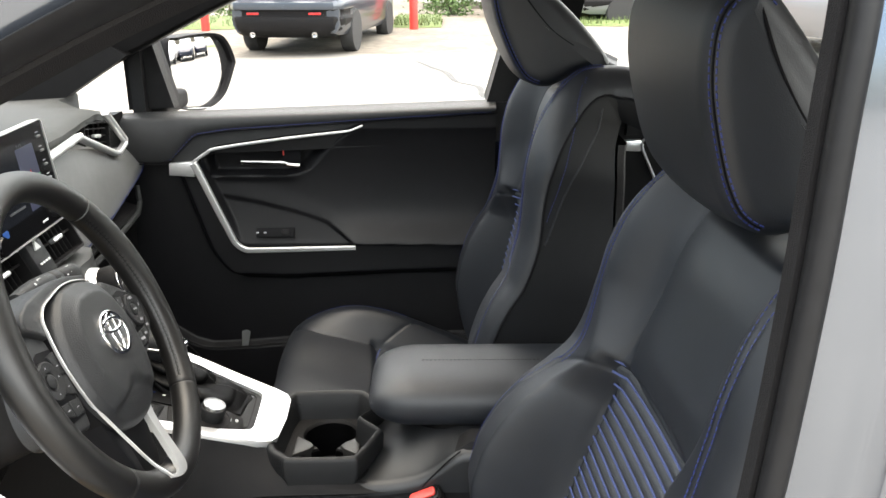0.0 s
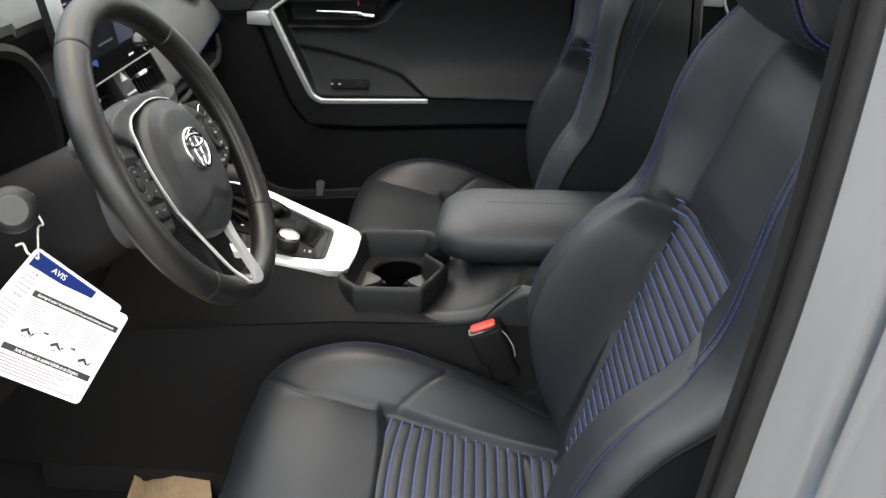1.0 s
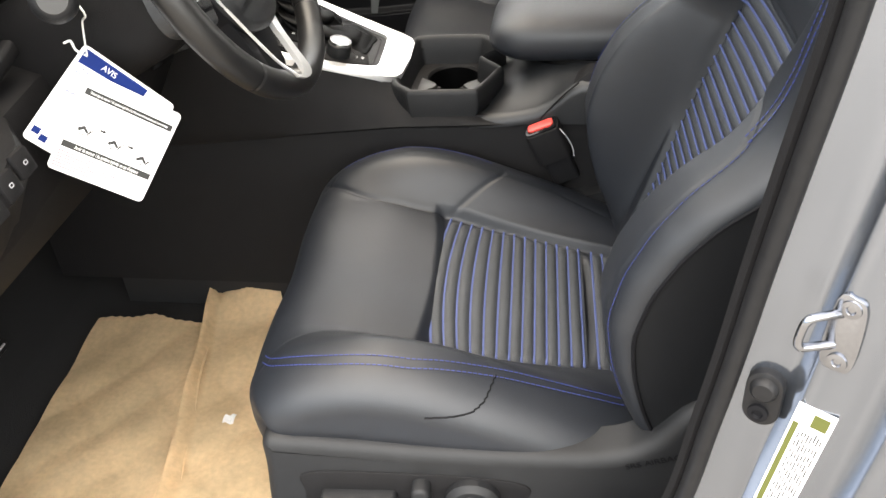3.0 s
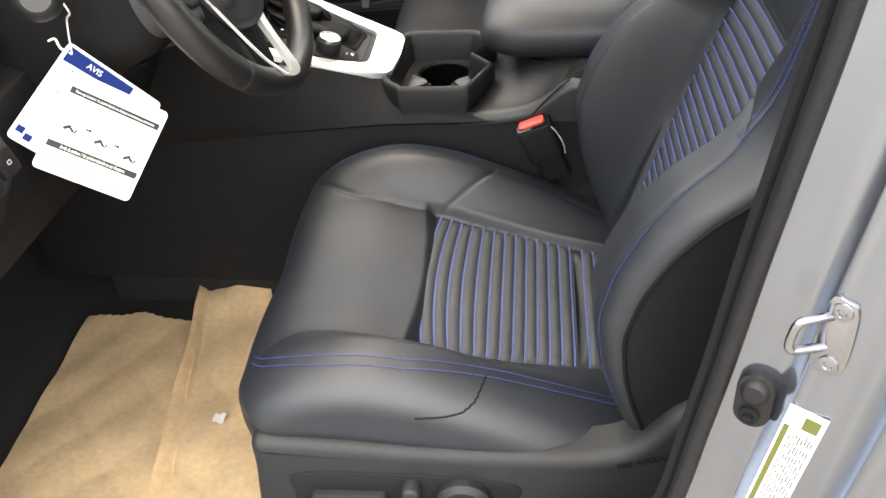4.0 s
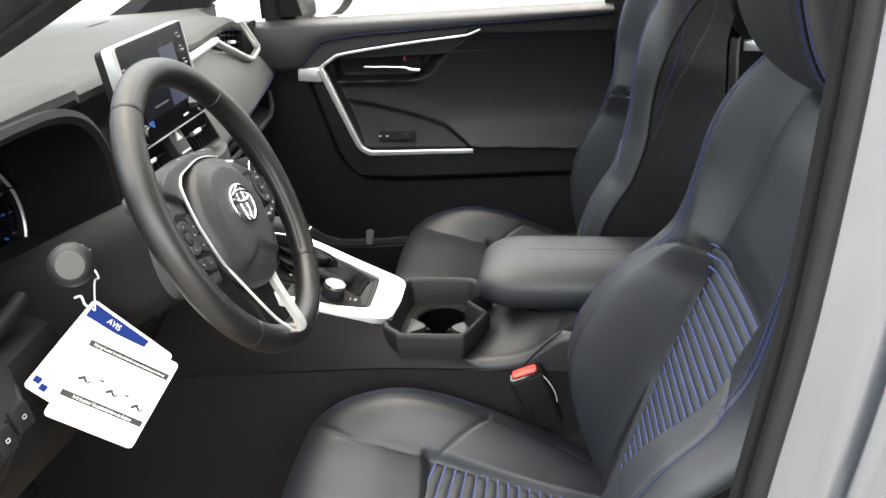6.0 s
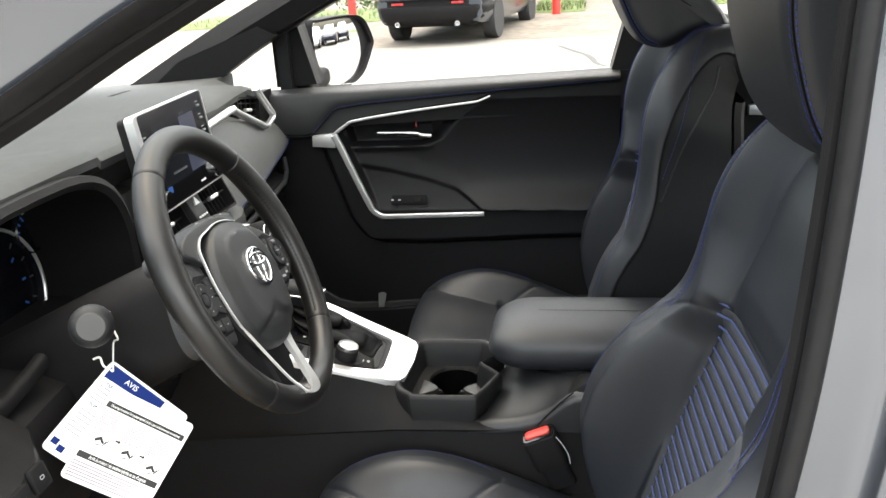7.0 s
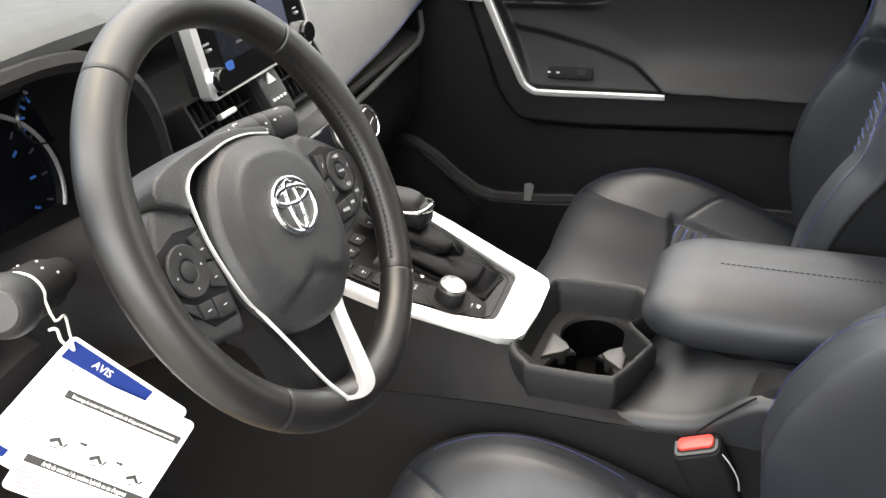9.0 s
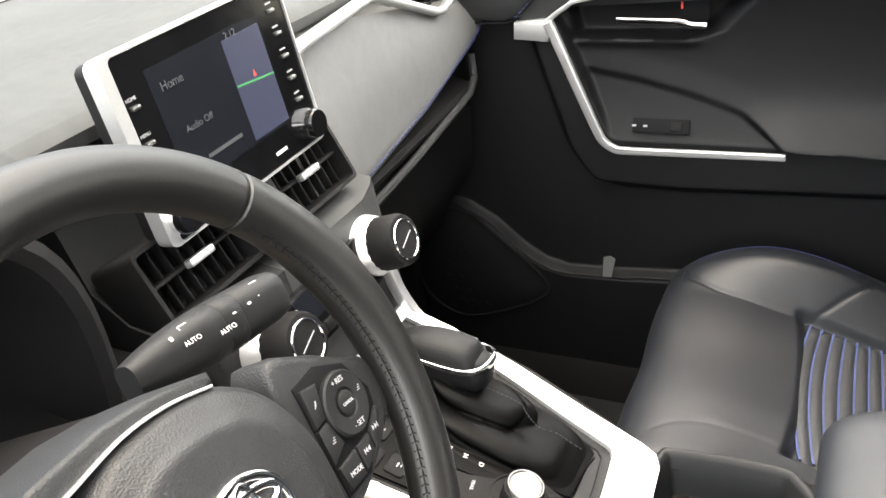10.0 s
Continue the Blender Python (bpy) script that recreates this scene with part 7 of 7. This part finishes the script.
    part("belt", rbox((0.045, 0.003, 0.62), 0, Matrix.Translation((0.195, 0.686, 0.92)) @ pose(0, 0, 0, 0, 8, 0)), SEAM, fb, "black seat belt webbing")
    q = thing("rear_body", (1.8, 0, 0.6), "silver car rear body with tailgate", "car body", kind="structure")
    part("near_side", rbox((1.75, 0.05, 0.75), 0.02, Matrix.Translation((1.20, -0.86, 0.72))), PAINT, q)
    part("far_side", rbox((0.9, 0.05, 0.75), 0.02, Matrix.Translation((1.72, 0.86, 0.72))), PAINT, q)
    part("tailgate", rbox((0.05, 1.70, 0.80), 0.02, Matrix.Translation((2.15, 0, 0.75))), PAINT, q)
    rb = thing("rear_bench", (0.95, 0, 0.5), "black leather rear bench seat behind the front seats", "car seat")
    part("cushion", rbox((0.50, 1.25, 0.16), 0.05, Matrix.Translation((0.82, 0, 0.60)), 4), LEATHER, rb)
    part("backrest", rbox((0.14, 1.25, 0.62), 0.05, Matrix.Translation((1.16, 0, 0.90)) @ pose(0, 0, 0, 0, 20, 0), 4), LEATHER, rb)


roof_and_sill()


# ---- small things in the cabin ----
def belt_buckle():
    t = thing("belt_buckle", (-0.03, -0.14, 0.62), "black seat belt buckle with a red release button", "seat belt buckle")
    m = axes((-0.036, -0.140, 0.741), (0.90, 0.04, 0.36), (-0.04, 1, 0.15))
    part("housing", prism(rrect(0.050, 0.034, 0.008), -0.055, 0.0, m, 0.003), PLASTIC, t)
    part("button", prism(rrect(0.038, 0.017, 0.005), -0.004, 0.003, m @ shift(-0.001, 0.003), 0.0015), RED, t, "red release button")
    part("collar", flat_ring(rrect(0.046, 0.028, 0.007), rrect(0.040, 0.020, 0.005), -0.003, 0.002, m), GLOSS, t)
    part("stalk", moved(loft([[(x, y, z) for x, y in rrect(0.040, 0.020, 0.006)] for z in (-0.05, -0.10)]), m), RUBBER, t)
    part("wire", tube(smooth_path([(-0.012, -0.147, 0.744), (-0.002, -0.149, 0.734), (0.008, -0.150, 0.716), (0.011, -0.150, 0.700)], 5), 0.0008, 6), GREYINK, t, "thin pale wire")


belt_buckle()


def floor_paper():
    def sheet(name, corners, z0, label, seed):
        n = 70
        a, b, c, d = [np.array(p) for p in corners]
        u, v = np.meshgrid(np.linspace(0, 1, n), np.linspace(0, 1, n), indexing="ij")
        P = (1 - u)[..., None] * ((1 - v)[..., None] * a + v[..., None] * d) + u[..., None] * ((1 - v)[..., None] * b + v[..., None] * c)
        x, y = P[..., 0], P[..., 1]
        # torn front edge and creases
        tear = 0.007 * np.sin(u * 5 + 2 * seed) + 0.003 * np.sin(u * 17 + seed) + 0.0012 * np.sin(u * 83 + seed)
        y = y + tear * (1 - sstep(0.0, 0.08, v))
        z = z0 + 0.004 * np.sin(x * 19 + seed) * np.sin(y * 15) + 0.0045 * np.abs(np.sin((x * 0.8 + y) * 19 + seed + 0.6 * np.sin(9 * x))) + 0.0035 * np.abs(np.sin((x - 0.6 * y) * 27 + 0.8 * np.sin(7 * y)))
        z = z + 0.014 * sstep(0.86, 1.0, u) * (seed == 0) + (0.016 * (1 - sstep(0, 0.16, u)) + 0.05 * (1 - sstep(0.0, 0.22, v)) ** 2 * (0.4 + 0.6 * u)) * (seed == 1)
        bm = lattice(np.stack([x, y, z], -1))
        bmesh.ops.solidify(bm, geom=bm.faces, thickness=0.0006)
        single(name, bm, KRAFT, label, "paper", "floor papers", sharp=50)
    sheet("floor_paper", [(-0.840, -0.160), (-0.615, -0.150), (-0.500, -0.66), (-0.80, -0.66)], 0.352, "creased brown kraft paper sheet protecting the carpet", 0)
    sheet("floor_paper", [(-0.634, -0.122), (-0.520, -0.066), (-0.300, -0.60), (-0.530, -0.66)], 0.362, "curled brown kraft paper sheet lying over another", 1)
    bm = lattice(np.array([[(-0.510 + 0.006 * i, -0.402 + 0.006 * j, 0.374 + 0.003 * math.sin(i * 2.1 + j)) for j in range(4)] for i in range(4)]))
    bmesh.ops.solidify(bm, geom=bm.faces, thickness=0.0006)
    single("paper_scrap", bm, WHITE, "torn white paper scrap on the brown paper", "paper scrap")


floor_paper()


def paper_tab():
    bm = prism([(-0.011, 0.0), (0.004, 0.0), (0.011, 0.034), (0.002, 0.039), (-0.009, 0.036)], 0.0, 0.0008, axes((-0.471, 0.682, 0.592), (1, 0.10, 0), (0, 0.12, 1)))
    single("paper_tab", bm, CARDGREY, "pale grey paper tab standing in the door pocket", "paper tab")


paper_tab()


def pedals():
    p = thing("brake_pedal", (-0.93, -0.36, 0.42), "black rubber brake pedal with ribs above the carpet", "pedal")
    m = axes((-0.925, -0.365, 0.455), (0, 1, 0), (-0.55, 0, 0.85))
    part("pad", prism(rrect(0.12, 0.075, 0.012), -0.008, 0.004, m, 0.003), RUBBER, p)
    for i in range(6):
        part("rib", rbox((0.10, 0.004, 0.004), 0.001, m @ shift(0, -0.028 + 0.011 * i, 0.006)), GREYINK, p)
    part("arm", tube([(-0.93, -0.35, 0.47), (-1.0, -0.34, 0.65), (-1.0, -0.33, 0.85)], 0.010, 8, up=(0, 1, 0)), PLASTIC, p)


pedals()


def hang_tag():
    hole = Vector((-0.470, -0.483, 1.010))
    t = thing("hang_tag", hole, "two white printed cards hanging by a string from the stalk", "hang tag")
    across, down = Vector((0.507, 0.334, -0.797)), Vector((-0.51, -0.66, -0.533))
    m = axes(hole, across, -down)
    mf = m @ shift(0.120, -0.048, 0.002) @ pose(0, 0, 0, 0, 0, 9)
    def card(mm, x0, y0, w, h, z, name, label):
        return part(name, prism([(x0 + x, y0 + y) for x, y in rrect(w, h, 0.005)], z, z + 0.0008, mm), WHITE, t, label)
    back = card(m, 0.048, -0.047, 0.112, 0.112, -0.002, "back_card", "white card with a blue top band")
    front = card(mf, -0.050, 0.0, 0.106, 0.106, 0.0, "front_card", "white card with two black headlines")
    part("blue_band", prism([(-0.004, 0.006), (0.070, 0.006), (0.070, -0.006), (-0.004, -0.010)], -0.0012, -0.0008, m), CARDBLUE, back)
    slim = Matrix.Diagonal((0.56, 1, 1, 1))
    for y, words, k in ((0.034, "D\u00e9marrage du moteur / du syst\u00e8me hybride si la cl\u00e9 \u00e0 puce ne fonctionne pas correctement", 0.0042), (-0.024, "Arr\u00eat du moteur / du syst\u00e8me hybride en cas d'urgence", 0.0056)):
        part("headline", rbox((0.098, 0.0068, 0.0004), 0, mf @ shift(-0.050, y, 0.0010)), INK, front)
        text(words, k, mf @ shift(-0.050, y, 0.0013) @ slim, WHITE, front)
    text("AVIS", 0.0085, m @ shift(0.027, -0.001, -0.0007), WHITE, back)
    text("POUR LES", 0.0050, m @ shift(0.010, -0.0145, -0.0010) @ slim, CARDBLUE, back)
    text("DESCRIPT", 0.0050, m @ shift(0.007, -0.0405, -0.0010) @ slim, CARDBLUE, back)
    random.seed(4)
    for col in range(3):
        for row in range(9):
            w = random.uniform(0.018, 0.027)
            part("print", rbox((w, 0.0009, 0.0002), 0, mf @ shift(-0.098 + 0.033 * col + w / 2, 0.0270 - 0.0026 * row - 0.0015 * col, 0.0009)), MAUVEINK, front)
    for row in range(6):
        w = random.uniform(0.06, 0.092)
        part("print", rbox((w, 0.0011, 0.0002), 0, mf @ shift(-0.100 + w / 2, -0.032 - 0.0032 * row, 0.0009)), MAUVEINK, front)
    # three small drawings with arrows between them
    for x, y in ((-0.084, -0.004), (-0.050, -0.006), (-0.016, -0.010)):
        for q, w, h, dx, dy in ((35, 0.0085, 0.0034, -0.003, 0.001), (-40, 0.0062, 0.0026, 0.002, 0.0), (75, 0.0068, 0.0010, 0.0055, -0.0015), (10, 0.0056, 0.0010, -0.001, -0.005), (60, 0.0075, 0.0008, 0.0075, 0.001)):
            part("pictogram", prism(rrect(w, h, h * 0.45), 0, 0.0003, mf @ shift(x + dx, y + dy, 0.0009) @ pose(0, 0, 0, 0, 0, q)), INK, front)
    for x, y in ((-0.066, 0.002), (-0.033, -0.002)):
        part("arrow", prism([(-0.0032, -0.0010), (0.0005, -0.0010), (0.0005, -0.0022), (0.0034, 0.0), (0.0005, 0.0022), (0.0005, 0.0010), (-0.0032, 0.0010)], 0, 0.0003, mf @ shift(x, y, 0.0009)), INK, front)
    part("mark", moved(sweep([(-0.006 + 0.0035 * math.cos(q), -0.046 + 0.0035 * math.sin(q), 0.001) for q in np.linspace(0, 2 * np.pi, 24, endpoint=False)], circle(0.0004, 4), (0, 0, 1), True), mf), INK, front)
    for x, y in ((0.000, -0.090), (0.010, -0.094)):
        part("blue_mark", rbox((0.008, 0.007, 0.0003), 0, m @ shift(x, y, -0.0010)), CARDBLUE, back)
    for row in range(12):
        if row not in (4, 5):
            w = random.uniform(0.015, 0.024)
            part("print", rbox((w, 0.0009, 0.0002), 0, m @ shift(-0.002 + w / 2, -0.0190 - 0.0050 * row, -0.0010)), SLATEINK, back)
    tip, root = Vector((-0.436, -0.556, 1.096)), Vector((-0.512, -0.432, 1.046))
    back_dir = (root - tip).normalized()
    neck = tip + back_dir * 0.038
    side_dir = back_dir.cross(Vector((0, 0, 1))).normalized() * -1
    rise_dir = side_dir.cross(back_dir).normalized()
    rise_dir = rise_dir if rise_dir.z > 0 else -rise_dir
    side_dir = side_dir if side_dir.x > 0 else -side_dir
    turn = [neck + (side_dir * math.cos(q) + rise_dir * math.sin(q)) * 0.0180 for q in np.linspace(-0.9, 2.6, 12)]
    loop = smooth_path([hole, hole + Vector((0.006, -0.004, 0.020)), hole + Vector((0.014, -0.010, 0.040)), turn[0] + side_dir * 0.010 - rise_dir * 0.004] + turn[2:], 5)
    part("string", tube(loop, 0.0010, 6), STRING, t, "white string")
    part("string_end", tube(smooth_path([hole, hole + Vector((-0.010, 0, 0.006)), hole + Vector((-0.014, 0.002, 0.015)), hole + Vector((-0.022, 0.002, 0.013))], 5), 0.0013, 6), STRING, t, "frayed string end")


hang_tag()


# ---- outside ----
def parked_car(name, at, turn, paint, label, h=1.68, length=4.6):
    t = thing(name, (at[0], at[1], 0), label, "car", "parked cars")
    m = Matrix.Translation((at[0], at[1], 0)) @ pose(0, 0, 0, 0, 0, turn)
    L = length
    rings = []
    for x, zl, zh, w in ((0.0, 0.42, 0.90, 0.74), (0.06, 0.36, 1.02, 0.86), (0.25, 0.32, 1.08, 0.90), (0.8, 0.30, 1.06, 0.915), (2.0, 0.28, 1.02, 0.92), (3.2, 0.28, 1.02, 0.92), (3.6, 0.30, 1.00, 0.91), (4.2, 0.33, 0.92, 0.88), (4.5, 0.36, 0.78, 0.78), (4.6, 0.42, 0.66, 0.60)):
        x *= L / 4.6
        rings.append([(x, -w * 0.92, zl), (x, -w, zl + 0.12), (x, -w, zh - 0.14), (x, -w * 0.94, zh), (x, w * 0.94, zh), (x, w, zh - 0.14), (x, w, zl + 0.12), (x, w * 0.92, zl)])
    part("body", moved(loft(rings), m), paint, t)
    cab = []
    for x, z, w in ((0.10, 1.04, 0.80), (0.42, h - 0.12, 0.64), (0.60, h - 0.02, 0.62), (1.3, h, 0.63), (2.1, h - 0.04, 0.62), (2.45, h - 0.12, 0.60), (3.25, 1.02, 0.78)):
        x *= L / 4.6
        cab.append([(x, -0.84, 1.00), (x, -w, z), (x, w, z), (x, 0.84, 1.00)])
    part("cabin", moved(loft(cab), m), paint, t)
    part("rear_window", moved(loft([[(0.10 + o, -0.66, 1.08), (0.10 + o, 0.66, 1.08), (0.36 + o, 0.56, h - 0.20), (0.36 + o, -0.56, h - 0.20)] for o in (-0.01, 0.05)]), m), TINT, t, "dark rear window")
    for s in (-1, 1):
        part("side_window", moved(loft([[(0.75, s * y0, 1.06), (2.75, s * y0, 1.06), (2.2, s * y1, h - 0.14), (0.85, s * y1, h - 0.14)] for y0, y1 in ((0.850, 0.665), (0.80, 0.62))]), m), TINT, t, "dark side window")
        lamp = rbox((0.10, 0.34, 0.10), 0.02, m @ Matrix.Translation((0.05, s * 0.66, 0.98)))
        part("tail_lamp", lamp, TAILRED, t, "red tail lamp")
        part("reflector", rbox((0.02, 0.20, 0.035), 0.005, m @ Matrix.Translation((-0.012, s * 0.50, 0.66))), TAILRED, t, "red bumper reflector")
        part("exhaust", lathe([(0.042, 0), (0.042, 0.08), (0.034, 0.08), (0.034, 0.0)], m @ axes((0.02, s * 0.50, 0.345), (0, 1, 0), (0, 0, 1)) @ pose(0, 0, 0, 0, 180, 0) @ shift(0, 0, 0.02), 16), CHROME, t, "chrome exhaust tip")
        for x in (0.95, 3.65):
            wm = m @ axes((x * L / 4.6, s * 0.82, 0.35), (1, 0, 0), (0, 0, -s))
            wh = part("wheel", lathe([(0.24, -0.11), (0.33, -0.11), (0.35, -0.08), (0.35, 0.08), (0.33, 0.11), (0.24, 0.11)], wm, 32), TYRE, t, "black tyre")
            part("rim", lathe([(0.24, 0.06), (0.235, 0.10), (0.21, 0.10), (0.10, 0.07), (0.05, 0.08), (0.01, 0.08)], wm, 20), SILVERCAR, wh, "alloy rim")
    def plan(z, w, x0):
        near = [(0.78, w), (0.28, w), (0.12, w - 0.03), (x0 + 0.035, w - 0.13), (x0, w - 0.30)]
        return [(x, y, z) for x, y in near] + [(x, -y, z) for x, y in near[::-1]]
    part("bumper", moved(loft([plan(*q) for q in ((0.29, 0.66, 0.10), (0.33, 0.80, 0.03), (0.42, 0.89, -0.03), (0.56, 0.925, -0.055), (0.60, 0.925, -0.05), (0.62, 0.91, -0.015), (0.70, 0.91, -0.015), (0.72, 0.925, -0.03))]), m), PLASTIC, t, "dark lower bumper")
    part("bumper_step", moved(loft([plan(*q) for q in ((0.722, 0.93, -0.06), (0.75, 0.935, -0.07), (0.83, 0.93, -0.055), (0.86, 0.92, -0.01))]), m), paint, t, "painted bumper step")
    part("number_plate", rbox((0.012, 0.30, 0.15), 0.004, m @ Matrix.Translation((-0.005, 0, 0.96))), WHITE, t, "pale plate")
    part("bar", rbox((0.004, 0.22, 0.06), 0, m @ Matrix.Translation((-0.014, 0, 0.96))), GREYINK, t)
    return t


def outside():
    parked_car("parked_suv", (-2.52, 12.75), 82, GREYCAR, "dark grey suv with chrome exhausts parked rear-on")
    parked_car("parked_suv", (6.6, 10.6), 98, SILVERCAR, "silver suv parked rear-on beyond the rear door")
    parked_car("parked_car", (1.2, 20.4), 20, SILVERCAR, "silver car parked sideways on the gravel", 1.45)
    parked_car("parked_car", (2.6, 18.5), 12, SILVERCAR, "pale car parked by the red post", 1.5)
    for i, (pt, nm) in enumerate(((WHITECAR, "white hatchback in the row behind"), (BLUECAR, "dark blue sedan in the row behind"), (BLUECAR, "dark blue hatchback in the row behind"))):
        parked_car("parked_car", (18.5 + 0.9 * i, 6.2 + 2.6 * i), 205, pt, nm, 1.5)
    for x, y in ((-0.66, 17.0), (3.85, 15.4), (-4.9, 17.0)):
        t = thing("red_post", (x, y, 0), "red painted steel bollard beside the lawn", "bollard", "red posts")
        part("post", moved(lathe([(0.085, 0), (0.085, 1.25), (0.07, 1.30), (0.01, 1.32)], None, 20), Matrix.Translation((x, y, 0))), REDPAINT, t)
        part("foot", moved(lathe([(0.13, 0), (0.13, 0.02), (0.09, 0.03)], None, 20), Matrix.Translation((x, y, 0))), REDPAINT, t)
    # gravel bank, kerb and lawn
    bank = []
    random.seed(2)
    for i in range(60):
        x = -40 + 80 * i / 59
        bank.append([(x, 13.0 + 0.35 * math.sin(i * 0.9) + 0.2 * math.sin(i * 2.3), 0.004), (x, 14.2, 0.03), (x, 17.2, 0.10), (x, 30.0, 0.14)])
    bm = loft(bank, False)
    single("gravel_bank", bm, DIRT, "brown gravel verge behind the parked cars", "verge", kind="structure")
    for x0, x1 in ((-9.0, -3.3), (-1.1, -0.1), (2.2, 4.6), (7.5, 30.0)):
        bm = loft([[(x, 17.3 + 0.1 * math.sin(3 * x), 0.11), (x, 17.5, 0.19), (x, 19.5, 0.24), (x, 19.8 + 0.2 * math.sin(2 * x), 0.12)] for x in np.linspace(x0, x1, 24)], False)
        single("lawn", bm, GRASS, "strip of bright green lawn behind the posts", "lawn", kind="structure")
        random.seed(int(x0 * 10) + 99)
        vs, fs = [], []
        for k in range(900):
            x, y = random.uniform(x0, x1), random.uniform(17.3, 19.6)
            hgt, w = random.uniform(0.05, 0.14), 0.012
            a = random.uniform(0, 6.28)
            dx, dy = w * math.cos(a), w * math.sin(a)
            n = len(vs)
            vs += [(x - dx, y - dy, 0.15), (x + dx, y + dy, 0.15), (x + random.uniform(-0.05, 0.05), y + random.uniform(-0.05, 0.05), 0.18 + hgt)]
            fs.append((n, n + 1, n + 2))
        me = bpy.data.meshes.new("grass")
        me.from_pydata(vs, [], fs)
        me.materials.append(GRASS)
        tagged(new("grass", me), "short green grass blades on the lawn strip", "grass", kind="stuff")
    w = thing("white_building", (1.4, 24, 0), "low white building wall beyond the lawn", "building", kind="structure")
    part("wall", rbox((6.0, 4.0, 3.2), 0.02, Matrix.Translation((2.4, 26.0, 1.6))), STUCCO, w)
    part("plinth", rbox((6.1, 4.1, 0.3), 0.02, Matrix.Translation((2.4, 26.0, 0.15))), DIRT, w)
    part("roof", rbox((6.4, 4.4, 0.2), 0.03, Matrix.Translation((2.4, 26.0, 3.3))), GREYINK, w)
    # shrubs of many leaves
    for x, y, s in ((-5.2, 20.5, 1.0), (-3.6, 20.8, 0.8), (0.1, 21.5, 0.7), (4.9, 21.0, 0.9)):
        random.seed(int(x * 7) + 50)
        t = thing("shrub", (x, y, 0), "leafy green shrub beyond the lawn", "shrub", "shrubs")
        part("trunk", moved(lathe([(0.05, 0), (0.04, 0.4), (0.02, 0.9)], None, 8), Matrix.Translation((x, y, 0))), DIRT, t)
        vs, fs = [], []
        for k in range(1400):
            q = Vector((random.gauss(0, 0.5), random.gauss(0, 0.5), abs(random.gauss(0.55, 0.35)))) * s
            c = Vector((x, y, 0.1)) + q
            u = Vector((random.uniform(-1, 1), random.uniform(-1, 1), random.uniform(-1, 1))).normalized() * 0.05
            v = u.cross(Vector((random.uniform(-1, 1), random.uniform(-1, 1), random.uniform(-1, 1)))).normalized() * 0.03
            n = len(vs)
            vs += [c - u, c + v, c + u, c - v]
            fs.append((n, n + 1, n + 2, n + 3))
        me = bpy.data.meshes.new("crown")
        me.from_pydata([tuple(p) for p in vs], [], fs)
        me.materials.append(LEAF)
        ob = new("crown", me)
        ob.parent, ob.location = t, -t.location
        ob["kind"] = "stuff"
    # tar crack in the asphalt
    cr = smooth_path([(-0.45, 12.0, 0.006), (-0.20, 11.2, 0.006), (0.0, 10.6, 0.006), (0.12, 9.7, 0.006), (0.38, 9.2, 0.006), (0.42, 8.4, 0.006), (0.8, 7.4, 0.006)], 8)
    part_w = [0.02 + 0.03 * abs(math.sin(i * 1.7)) for i in range(len(cr))]
    bm = loft([[(p.x - w_, p.y, 0.004), (p.x + w_, p.y + 0.02, 0.004)] for p, w_ in zip(cr, part_w)], False)
    single("asphalt_crack", bm, CRACK, "dark tar-filled crack in the asphalt", "crack", kind="structure")


outside()
